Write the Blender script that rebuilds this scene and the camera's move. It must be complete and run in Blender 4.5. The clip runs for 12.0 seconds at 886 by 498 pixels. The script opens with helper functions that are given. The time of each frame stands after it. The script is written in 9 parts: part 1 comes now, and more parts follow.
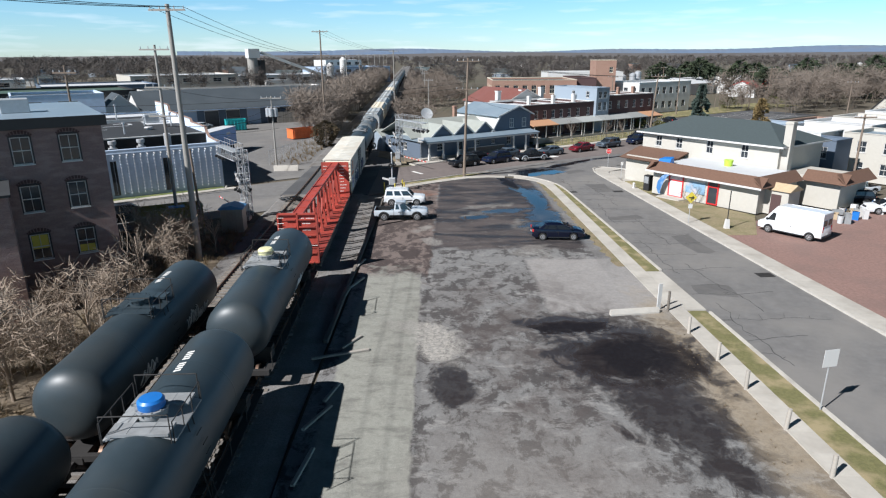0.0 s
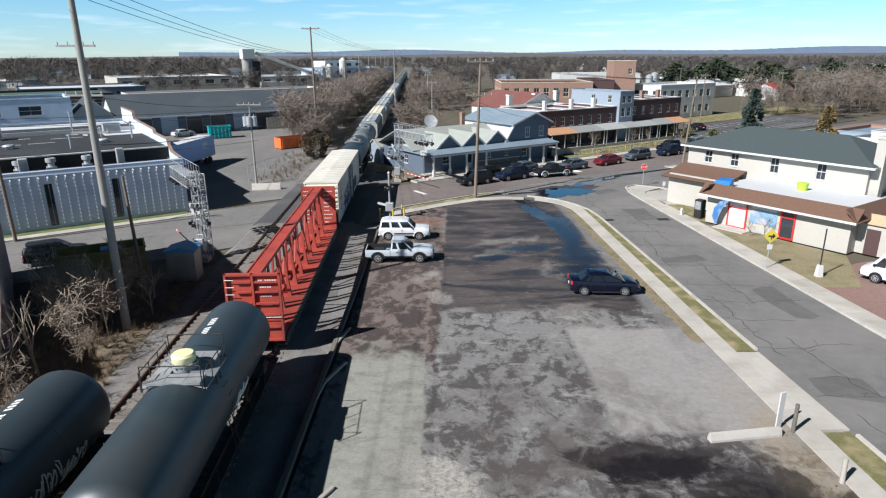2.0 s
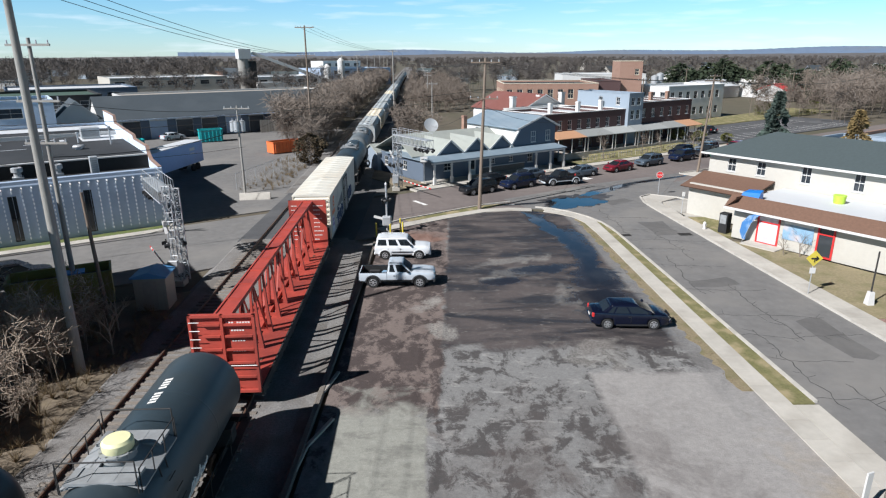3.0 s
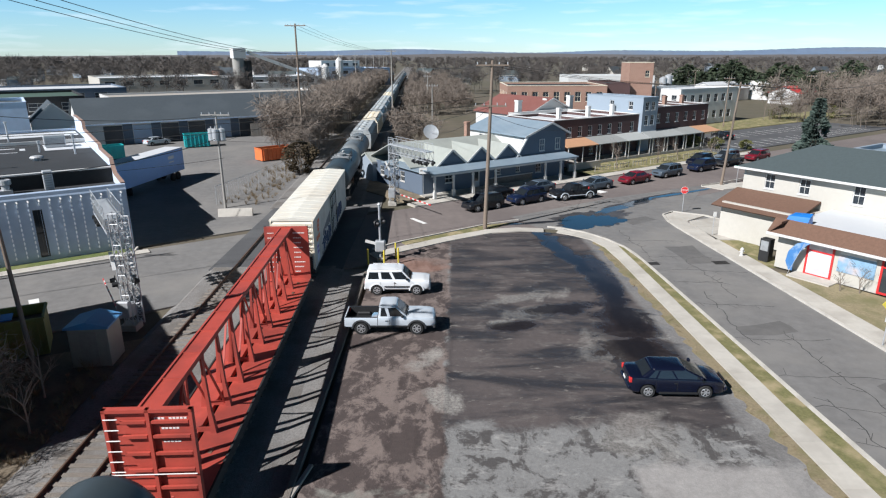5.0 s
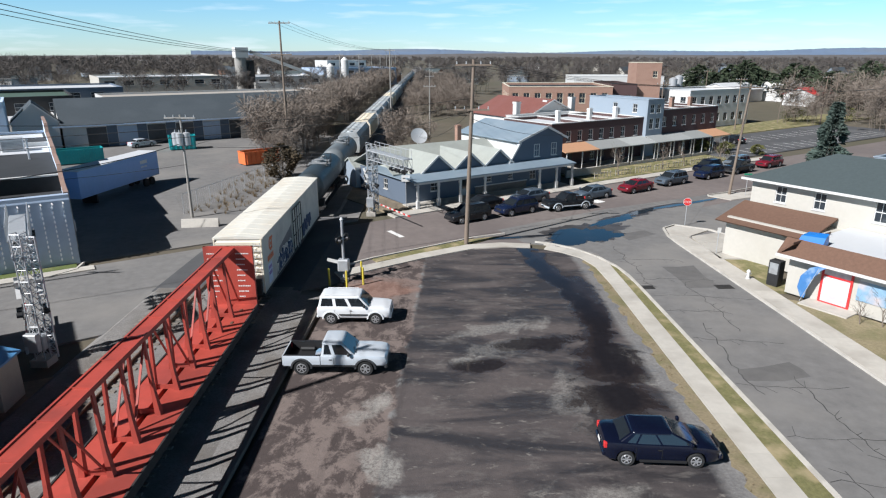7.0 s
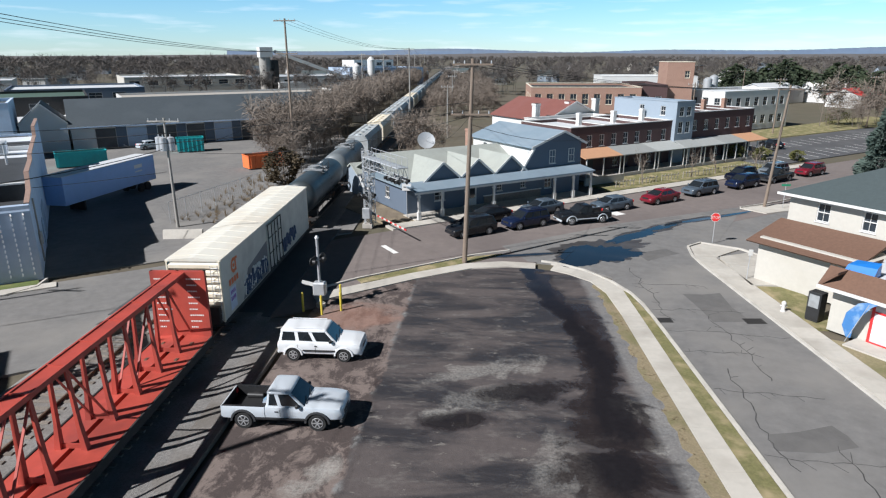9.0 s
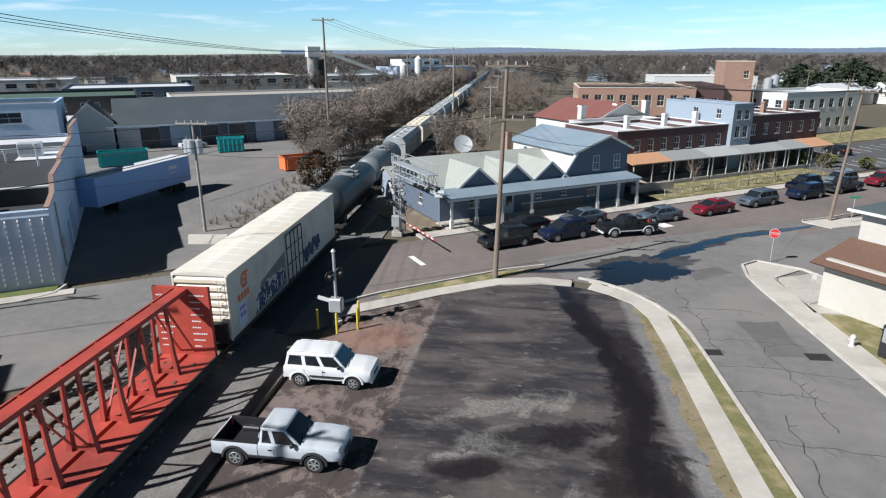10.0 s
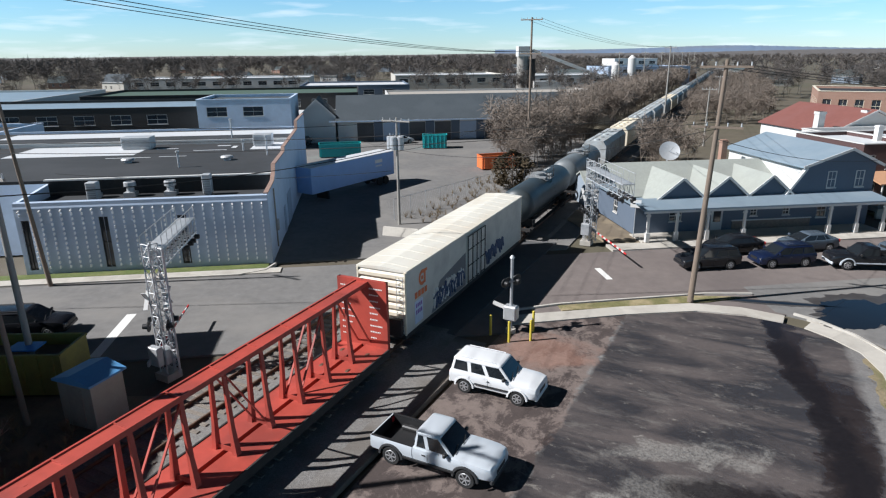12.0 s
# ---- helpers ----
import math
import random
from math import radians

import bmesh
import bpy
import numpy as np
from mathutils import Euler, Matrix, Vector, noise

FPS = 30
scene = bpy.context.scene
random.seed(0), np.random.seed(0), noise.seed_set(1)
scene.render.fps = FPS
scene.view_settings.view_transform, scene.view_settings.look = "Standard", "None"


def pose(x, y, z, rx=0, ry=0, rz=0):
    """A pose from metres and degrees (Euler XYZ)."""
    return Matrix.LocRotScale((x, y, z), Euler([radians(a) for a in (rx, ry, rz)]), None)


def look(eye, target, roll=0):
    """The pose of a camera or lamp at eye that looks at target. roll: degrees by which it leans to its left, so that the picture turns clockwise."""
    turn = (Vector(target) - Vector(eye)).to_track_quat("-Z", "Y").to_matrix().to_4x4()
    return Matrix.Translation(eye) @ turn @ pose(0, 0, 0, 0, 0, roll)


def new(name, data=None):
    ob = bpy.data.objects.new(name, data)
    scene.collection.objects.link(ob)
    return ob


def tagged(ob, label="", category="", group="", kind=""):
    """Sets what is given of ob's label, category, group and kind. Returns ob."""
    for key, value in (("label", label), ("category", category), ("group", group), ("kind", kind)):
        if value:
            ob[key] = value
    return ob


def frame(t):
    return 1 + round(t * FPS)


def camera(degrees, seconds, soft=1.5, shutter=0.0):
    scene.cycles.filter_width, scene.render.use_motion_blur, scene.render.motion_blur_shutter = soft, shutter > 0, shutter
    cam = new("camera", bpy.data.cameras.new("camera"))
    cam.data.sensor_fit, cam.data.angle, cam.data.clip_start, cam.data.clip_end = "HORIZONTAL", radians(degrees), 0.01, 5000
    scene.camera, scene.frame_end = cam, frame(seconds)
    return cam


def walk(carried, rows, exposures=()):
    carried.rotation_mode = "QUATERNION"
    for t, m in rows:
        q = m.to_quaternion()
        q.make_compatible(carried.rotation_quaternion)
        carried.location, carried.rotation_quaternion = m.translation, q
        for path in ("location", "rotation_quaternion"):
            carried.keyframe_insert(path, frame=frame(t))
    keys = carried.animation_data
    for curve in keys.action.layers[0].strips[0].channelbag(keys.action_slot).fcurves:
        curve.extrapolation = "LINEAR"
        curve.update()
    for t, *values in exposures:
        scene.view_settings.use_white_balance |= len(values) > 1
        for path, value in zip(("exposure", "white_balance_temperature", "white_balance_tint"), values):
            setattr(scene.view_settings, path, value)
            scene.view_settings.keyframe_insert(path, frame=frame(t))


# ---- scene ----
cam = camera(71.0, 12.0, soft=1.2)
PATH = [
    (0, (1.989, 0.755, 15.706), (1.992, 2.663, 15.107), -0.3),
    (0.5, (1.873, 4.464, 15.664), (1.863, 6.373, 15.066), -0.4),
    (1, (1.72, 8.0, 15.593), (1.712, 9.908, 14.995), -0.2),
    (1.5, (1.562, 11.295, 15.536), (1.556, 13.203, 14.939), -0.2),
    (2, (1.454, 14.232, 15.493), (1.45, 16.141, 14.897), -0.3),
    (2.5, (1.321, 17.06, 15.479), (1.318, 18.969, 14.884), -0.3),
    (3, (1.208, 19.536, 15.511), (1.206, 21.445, 14.915), -0.3),
    (5, (1.086, 26.9, 15.679), (1.085, 28.809, 15.082), -0.1),
    (5.5, (1.505, 28.43, 15.665), (1.499, 30.339, 15.068), -0.1),
    (6, (2.33, 29.8, 15.638), (2.295, 31.708, 15.042), -0.0),
    (6.5, (3.235, 31.008, 15.624), (3.198, 32.916, 15.028), 0.0),
    (7, (4.001, 32.072, 15.575), (3.964, 33.98, 14.978), 0.0),
    (9, (6.549, 37.443, 15.486), (6.415, 39.347, 14.888), -0.1),
    (9.5, (7.069, 39.051, 15.523), (6.881, 40.95, 14.924), -0.1),
    (10, (7.538, 40.703, 15.599), (7.256, 42.59, 14.998), -0.2),
    (10.5, (7.828, 42.06, 15.664), (7.421, 43.924, 15.064), -0.4),
    (11, (7.883, 42.413, 15.703), (7.285, 44.225, 15.103), -0.6),
    (11.5, (7.815, 42.422, 15.687), (7.0, 44.147, 15.088), -0.5),
    (12, (7.835, 42.36, 15.644), (6.965, 44.059, 15.045), -0.5),
]
walk(cam, [(t, look(eye, target, roll)) for t, eye, target, roll in PATH], exposures=[(0.0, 0.57, 6060, 11)])

# ---------------------------------------------------------------- light
SUN_DIR = Vector((0.793, 0.609, 0.0)).normalized()          # where shadows point
SUN_EL = radians(40)
sun_data = bpy.data.lights.new("sun", "SUN")
sun_data.energy, sun_data.angle, sun_data.color = 5.0, radians(0.53), (1.0, 0.965, 0.91)
sun = new("sun", sun_data)
sun_way = Vector((SUN_DIR.x * math.cos(SUN_EL), SUN_DIR.y * math.cos(SUN_EL), -math.sin(SUN_EL)))
sun.matrix_world = Matrix.Translation((0, 0, 60)) @ sun_way.to_track_quat("-Z", "Y").to_matrix().to_4x4()

world = bpy.data.worlds.new("world")
scene.world = world
world.use_nodes = True
wn, wl = world.node_tree.nodes, world.node_tree.links
wn.clear()
w_out, w_bg = wn.new("ShaderNodeOutputWorld"), wn.new("ShaderNodeBackground")
w_sky = wn.new("ShaderNodeTexSky")
w_sky.sky_type, w_sky.sun_disc = "NISHITA", False
w_sky.sun_elevation = SUN_EL
w_sky.sun_rotation = math.atan2(-SUN_DIR.x, -SUN_DIR.y)
w_sky.air_density, w_sky.dust_density, w_sky.ozone_density = 1.0, 0.05, 4.0
w_co, w_map = wn.new("ShaderNodeTexCoord"), wn.new("ShaderNodeMapping")
w_map.inputs["Scale"].default_value = (3.0, 3.0, 26.0)
w_noise, w_ramp = wn.new("ShaderNodeTexNoise"), wn.new("ShaderNodeValToRGB")
w_noise.inputs["Scale"].default_value, w_noise.inputs["Detail"].default_value = 3.4, 6.0
w_ramp.color_ramp.elements[0].position, w_ramp.color_ramp.elements[1].position = 0.53, 0.74
w_mix = wn.new("ShaderNodeMix")
w_mix.data_type = "RGBA"
w_mix.inputs[7].default_value = (15.0, 15.6, 16.0, 1)
w_dim = wn.new("ShaderNodeMath")
w_dim.operation = "MULTIPLY"
w_dim.inputs[1].default_value = 0.38
w_bg.inputs["Strength"].default_value = 0.05
wl.new(w_co.outputs["Generated"], w_map.inputs["Vector"])
wl.new(w_map.outputs["Vector"], w_noise.inputs["Vector"])
wl.new(w_noise.outputs["Fac"], w_ramp.inputs["Fac"])
wl.new(w_ramp.outputs["Color"], w_dim.inputs[0])
# haze: brighter towards the horizon, darkened overhead, out of view, to deepen shadows
w_sep, w_el, w_tint = wn.new("ShaderNodeSeparateXYZ"), wn.new("ShaderNodeMapRange"), wn.new("ShaderNodeMix")
w_el.inputs[1].default_value, w_el.inputs[2].default_value = 0.0, 0.22
w_tint.data_type = "RGBA"
w_tint.inputs[6].default_value, w_tint.inputs[7].default_value = (1.26, 1.60, 1.96, 1), (0.90, 1.60, 1.68, 1)
w_mul = wn.new("ShaderNodeMix")
w_mul.data_type, w_mul.blend_type = "RGBA", "MULTIPLY"
w_mul.inputs[0].default_value = 1.0
wl.new(w_co.outputs["Generated"], w_sep.inputs[0])
wl.new(w_sep.outputs["Z"], w_el.inputs[0])
wl.new(w_el.outputs[0], w_tint.inputs[0])
wl.new(w_sky.outputs["Color"], w_mul.inputs[6])
# overhead sky dimmed far below its natural brightness, so shadows get less fill
w_top, w_dark_top = wn.new("ShaderNodeMapRange"), wn.new("ShaderNodeMix")
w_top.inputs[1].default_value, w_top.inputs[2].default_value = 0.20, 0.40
w_dark_top.data_type = "RGBA"
w_dark_top.inputs[7].default_value = (0.055, 0.075, 0.10, 1)
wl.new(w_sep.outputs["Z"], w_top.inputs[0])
wl.new(w_top.outputs[0], w_dark_top.inputs[0])
w_low, w_fade = wn.new("ShaderNodeMath"), wn.new("ShaderNodeMath")      # thin clouds low down, faded overhead to cut fill light
w_low.operation, w_fade.operation = "SUBTRACT", "MULTIPLY"
w_low.inputs[0].default_value = 1.0
wl.new(w_top.outputs[0], w_low.inputs[1])
wl.new(w_dim.outputs["Value"], w_fade.inputs[0])
wl.new(w_low.outputs["Value"], w_fade.inputs[1])
wl.new(w_fade.outputs["Value"], w_mix.inputs[0])
wl.new(w_tint.outputs[2], w_dark_top.inputs[6])
wl.new(w_dark_top.outputs[2], w_mul.inputs[7])
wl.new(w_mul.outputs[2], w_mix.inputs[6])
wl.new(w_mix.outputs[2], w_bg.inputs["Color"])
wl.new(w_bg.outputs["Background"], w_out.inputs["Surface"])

# ---------------------------------------------------------------- materials


def rgb(c, k=1.0):
    return (min(c[0] * k, 1), min(c[1] * k, 1), min(c[2] * k, 1), 1)


def surface(name, col, rough=0.6, metal=0.0, var=0.18, scale=3.0, col2=None, scale2=0.35, amount2=0.5, bump=0.0, bscale=30.0,
            rand=0.0, stretch=(1, 1, 1), gloss=0.5, coat=0.0):
    """A worn surface: fine grain, a second colour in larger stains, fine relief, and a shade that varies from object to object."""
    m = bpy.data.materials.new(name)
    m.use_nodes = True
    n, l = m.node_tree.nodes, m.node_tree.links
    b = n["Principled BSDF"]
    b.inputs["Roughness"].default_value, b.inputs["Metallic"].default_value = rough, metal
    b.inputs["Specular IOR Level"].default_value = gloss
    b.inputs["Coat Weight"].default_value = coat
    co, mp = n.new("ShaderNodeTexCoord"), n.new("ShaderNodeMapping")
    mp.inputs["Scale"].default_value = stretch
    l.new(co.outputs["Object"], mp.inputs["Vector"])
    g = n.new("ShaderNodeTexNoise")
    g.inputs["Scale"].default_value, g.inputs["Detail"].default_value = scale, 8
    g.inputs["Roughness"].default_value = 0.65
    l.new(mp.outputs["Vector"], g.inputs["Vector"])
    grain = n.new("ShaderNodeMix")
    grain.data_type = "RGBA"
    grain.inputs[6].default_value, grain.inputs[7].default_value = rgb(col, 1 - 1.6 * var), rgb(col, 1 + 1.6 * var)
    l.new(g.outputs["Fac"], grain.inputs[0])
    out = grain.outputs[2]
    if col2:
        s, r = n.new("ShaderNodeTexNoise"), n.new("ShaderNodeMapRange")
        s.inputs["Scale"].default_value, s.inputs["Detail"].default_value = scale2, 6
        r.inputs[1].default_value, r.inputs[2].default_value, r.inputs[4].default_value = 0.47, 0.66, amount2
        l.new(mp.outputs["Vector"], s.inputs["Vector"])
        l.new(s.outputs["Fac"], r.inputs[0])
        mix = n.new("ShaderNodeMix")
        mix.data_type = "RGBA"
        mix.inputs[7].default_value = rgb(col2)
        l.new(r.outputs[0], mix.inputs[0])
        l.new(out, mix.inputs[6])
        out = mix.outputs[2]
    if rand:
        info, rr, hv = n.new("ShaderNodeObjectInfo"), n.new("ShaderNodeMapRange"), n.new("ShaderNodeHueSaturation")
        rr.inputs[3].default_value, rr.inputs[4].default_value = 1 - rand, 1 + rand
        l.new(info.outputs["Random"], rr.inputs[0])
        l.new(rr.outputs[0], hv.inputs["Value"])
        l.new(out, hv.inputs["Color"])
        out = hv.outputs["Color"]
    l.new(out, b.inputs["Base Color"])
    if bump:
        t, bp = n.new("ShaderNodeTexNoise"), n.new("ShaderNodeBump")
        t.inputs["Scale"].default_value, t.inputs["Detail"].default_value = bscale, 5
        bp.inputs["Strength"].default_value, bp.inputs["Distance"].default_value = bump, 0.03
        l.new(mp.outputs["Vector"], t.inputs["Vector"])
        l.new(t.outputs["Fac"], bp.inputs["Height"])
        l.new(bp.outputs["Normal"], b.inputs["Normal"])
    return m


ASPHALT = surface("asphalt", (0.164, 0.158, 0.152), 0.85, var=0.26, scale=1.3, col2=(0.215, 0.203, 0.188), scale2=0.16, amount2=0.8, bump=0.35, bscale=14)
ASPHALT_RED = surface("reddish asphalt", (0.170, 0.143, 0.132), 0.88, var=0.2, scale=1.2, col2=(0.11, 0.092, 0.088), scale2=0.10, amount2=0.6, bump=0.3, bscale=14)
ASPHALT_DARK = surface("dark asphalt", (0.075, 0.075, 0.078), 0.85, var=0.16, scale=1.3, col2=(0.13, 0.13, 0.13), scale2=0.15, amount2=0.6, bump=0.3, bscale=14)
CONCRETE = surface("concrete", (0.46, 0.43, 0.38), 0.85, var=0.10, scale=2.5, col2=(0.33, 0.30, 0.26), scale2=0.5, amount2=0.6, bump=0.2, bscale=20, rand=0.07)
KERB = surface("kerb concrete", (0.50, 0.47, 0.42), 0.85, var=0.12, scale=3, col2=(0.30, 0.28, 0.25), scale2=0.8, bump=0.2)
GRASS = surface("winter grass", (0.165, 0.155, 0.062), 0.95, var=0.4, scale=7, col2=(0.36, 0.29, 0.165), scale2=0.8, amount2=0.9, bump=0.9, bscale=45)
LAWN_DRY = surface("dry winter lawn", (0.26, 0.215, 0.125), 0.95, var=0.35, scale=6, col2=(0.15, 0.145, 0.06), scale2=0.5, amount2=0.8, bump=0.8, bscale=40)
FIELD = surface("winter field", (0.105, 0.088, 0.062), 0.95, var=0.3, scale=0.25, col2=(0.085, 0.08, 0.048), scale2=0.02, amount2=0.8, bump=0.5, bscale=3)
GRAVEL = surface("ballast gravel", (0.20, 0.19, 0.18), 0.95, var=0.45, scale=10, col2=(0.13, 0.115, 0.10), scale2=0.4, amount2=0.8, bump=1.0, bscale=22)
DIRT = surface("dry dirt", (0.17, 0.135, 0.095), 0.95, var=0.3, scale=5, col2=(0.27, 0.215, 0.14), scale2=0.6, amount2=0.7, bump=0.7, bscale=25)
RAIL = surface("rusty rail steel", (0.22, 0.14, 0.10), 0.5, 0.6, var=0.2)
TIE = surface("weathered timber", (0.19, 0.165, 0.14), 0.9, var=0.3, scale=4, bump=0.5, stretch=(1, 6, 6), rand=0.2)
TANK = surface("black tank paint", (0.034, 0.049, 0.059), 0.45, var=0.22, scale=0.8, col2=(0.050, 0.055, 0.055), scale2=0.35, amount2=0.6, bump=0.05, bscale=3)
TANK_GREY = surface("grey tank paint", (0.15, 0.17, 0.18), 0.5, var=0.2, scale=0.8, col2=(0.10, 0.10, 0.10), scale2=0.3, bump=0.05, bscale=3)
HOPPER = surface("light grey car paint", (0.42, 0.45, 0.46), 0.55, var=0.12, scale=1.0, col2=(0.26, 0.24, 0.21), scale2=0.4, amount2=0.6)
UNDER = surface("dark underframe", (0.028, 0.026, 0.025), 0.75, var=0.3)
GREYSTEEL = surface("galvanised steel", (0.46, 0.47, 0.48), 0.5, 0.35, var=0.12, scale=5)
WALKGREY = surface("grey walkway paint", (0.27, 0.28, 0.285), 0.6, var=0.2, scale=3, col2=(0.12, 0.11, 0.10), scale2=0.9)
REDPAINT = surface("oxide red car paint", (0.40, 0.062, 0.042), 0.55, var=0.18, scale=1.5, col2=(0.23, 0.045, 0.035), scale2=0.5, amount2=0.75, bump=0.05)
CREAM = surface("cream car paint", (0.74, 0.67, 0.53), 0.55, var=0.08, scale=1.2, col2=(0.50, 0.42, 0.31), scale2=0.6, amount2=0.5)
CREAM_ROOF = surface("weathered white roof", (0.68, 0.65, 0.57), 0.55, var=0.06, scale=1.2, col2=(0.55, 0.45, 0.33), scale2=0.5, amount2=0.45, stretch=(1, 0.25, 1))
CREAM_SIDE = surface("grimy pale side panel", (0.56, 0.55, 0.50), 0.55, var=0.12, scale=1.5, col2=(0.36, 0.35, 0.33), scale2=0.5, amount2=0.6)
WHITE = surface("white paint", (0.60, 0.59, 0.57), 0.55, var=0.04, scale=2, col2=(0.58, 0.56, 0.52), scale2=0.4, amount2=0.5)
WHITE_MARK = surface("white marking paint", (0.72, 0.71, 0.68), 0.7, var=0.12, scale=6)
BLACK = surface("black", (0.02, 0.02, 0.021), 0.5, var=0.2)
BLUE = surface("blue plastic", (0.02, 0.16, 0.50), 0.4, var=0.1)
YELLOW = surface("yellow paint", (0.62, 0.50, 0.06), 0.5, var=0.12, col2=(0.45, 0.38, 0.10))
PALEYELLOW = surface("pale yellow lid", (0.75, 0.72, 0.42), 0.5, var=0.06)
ORANGE = surface("orange paint", (0.70, 0.17, 0.05), 0.5, var=0.12, col2=(0.45, 0.10, 0.04), scale2=0.5)
TEAL = surface("teal paint", (0.02, 0.36, 0.38), 0.5, var=0.12, col2=(0.02, 0.22, 0.24), scale2=0.5)
RED = surface("red paint", (0.55, 0.03, 0.03), 0.4, var=0.08)
BRICK_DARK = surface("dark brick", (0.235, 0.16, 0.148), 0.9, var=0.45, scale=9, col2=(0.36, 0.27, 0.24), scale2=0.9, amount2=0.6, bump=1.0, bscale=9, stretch=(1, 1, 3))
BRICK = surface("red brick", (0.32, 0.195, 0.145), 0.9, var=0.25, scale=5, col2=(0.27, 0.155, 0.115), scale2=0.4, bump=0.5, bscale=12, stretch=(1, 1, 3))
BRICK_MAROON = surface("maroon brick", (0.085, 0.048, 0.046), 0.9, var=0.25, scale=5, bump=0.5, bscale=12, stretch=(1, 1, 3))
STUCCO = surface("pale painted panel", (0.37, 0.45, 0.57), 0.7, var=0.07, scale=1.5, col2=(0.32, 0.39, 0.50), scale2=0.3, amount2=0.6)
STUCCO_BLUE = surface("pale blue wall paint", (0.58, 0.68, 0.82), 0.7, var=0.08, scale=1.5, col2=(0.44, 0.51, 0.62), scale2=0.3)
ROOF_TAR = surface("tar roof", (0.024, 0.026, 0.029), 0.9, var=0.25, scale=0.8, col2=(0.038, 0.040, 0.044), scale2=0.15, amount2=0.7)
ROOF_BLUE = surface("blue-grey shingle roof", (0.050, 0.063, 0.074), 0.85, var=0.15, scale=3, col2=(0.066, 0.080, 0.092), scale2=0.2, amount2=0.6, bump=0.3, bscale=8)
ROOF_SHOP = surface("green-grey shingle roof", (0.055, 0.072, 0.075), 0.9, var=0.15, scale=4, bump=0.4, bscale=9)
ROOF_SAGE = surface("pale sage shingle roof", (0.31, 0.325, 0.295), 0.88, var=0.12, scale=4, col2=(0.26, 0.27, 0.25), scale2=0.5, bump=0.3, bscale=9)
ROOF_METAL = surface("blue-grey metal roof", (0.25, 0.32, 0.38), 0.45, 0.2, var=0.08, scale=2, col2=(0.33, 0.39, 0.44), scale2=0.3)
ROOF_WHITE = surface("white membrane roof", (0.57, 0.58, 0.59), 0.6, var=0.06, scale=0.7, col2=(0.55, 0.57, 0.60), scale2=0.15, amount2=0.6)
ROOF_RUST = surface("red metal roof", (0.19, 0.075, 0.062), 0.6, var=0.15, scale=1.5, col2=(0.20, 0.09, 0.08), scale2=0.4)
ROOF_BROWN = surface("brown shingle canopy", (0.135, 0.075, 0.05), 0.9, var=0.2, scale=5, bump=0.4, bscale=10)
SIDING_BLUE = surface("slate blue siding", (0.105, 0.135, 0.18), 0.75, var=0.08, scale=2, stretch=(1, 1, 8), bump=0.4, bscale=3)
SIDING_PALE = surface("pale blue siding", (0.25, 0.295, 0.345), 0.7, var=0.08, scale=2, stretch=(1, 1, 8))
CREAM_WALL = surface("cream stucco wall", (0.47, 0.445, 0.395), 0.85, var=0.07, scale=3, col2=(0.44, 0.41, 0.355), scale2=0.4, amount2=0.5, bump=0.1)
STONE = surface("brown stone veneer", (0.22, 0.18, 0.15), 0.9, var=0.4, scale=6, bump=0.6, bscale=6)
TERRACOTTA = surface("terracotta awning", (0.47, 0.26, 0.15), 0.7, var=0.12)
AWNING_GREY = surface("grey awning roof", (0.30, 0.31, 0.30), 0.7, var=0.12, rand=0.2)
GLASS = surface("dark window glass", (0.03, 0.037, 0.045), 0.08, var=0.1, scale=1, gloss=0.8)
CARGLASS = surface("tinted car glass", (0.016, 0.020, 0.024), 0.05, var=0.1, scale=1, gloss=0.9)
TYRE = surface("tyre rubber", (0.018, 0.018, 0.018), 0.85, var=0.2)
ALLOY = surface("alloy wheel", (0.50, 0.50, 0.51), 0.35, 0.6, var=0.08)
CHROME = surface("chrome", (0.6, 0.6, 0.6), 0.2, 0.9, var=0.05)
POLE = surface("weathered pole wood", (0.20, 0.155, 0.12), 0.9, var=0.25, scale=3, bump=0.5, stretch=(6, 6, 0.6))
POLE_GREY = surface("grey pole wood", (0.30, 0.285, 0.26), 0.85, var=0.18, scale=3, bump=0.4, stretch=(6, 6, 0.6))
WOOD_GREY = surface("weathered grey wood", (0.36, 0.33, 0.29), 0.9, var=0.2, scale=5, stretch=(1, 1, 6), rand=0.15)
BARK = surface("bare branch bark", (0.190, 0.155, 0.127), 0.95, var=0.3, scale=3)
BARK_PALE = surface("pale dry twigs", (0.33, 0.265, 0.205), 0.95, var=0.25, scale=3)
WOODS = surface("winter woods", (0.094, 0.082, 0.075), 1.0, var=0.35, scale=0.4, col2=(0.125, 0.108, 0.096), scale2=0.03, amount2=0.7)
NEEDLES = surface("conifer needles", (0.05, 0.075, 0.062), 0.9, var=0.4, scale=2, col2=(0.095, 0.12, 0.10), scale2=0.5)
SHRUBLEAF = surface("olive shrub leaves", (0.10, 0.10, 0.03), 0.9, var=0.35, scale=3)
DRYLEAF = surface("tawny dry leaves", (0.24, 0.18, 0.105), 0.95, var=0.3, scale=3)
# distance haze is put into the hills' blue base colour
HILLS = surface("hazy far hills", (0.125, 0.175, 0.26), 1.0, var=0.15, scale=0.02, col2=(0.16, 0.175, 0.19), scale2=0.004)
WATER = surface("puddle water", (0.010, 0.012, 0.016), 0.03, var=0.05, gloss=0.6)
WIRE = surface("black cable", (0.02, 0.02, 0.02), 0.7)


def paint(name, col):
    return surface(name, col, 0.22, 0.0, var=0.04, scale=1.0, gloss=0.4, coat=0.25)


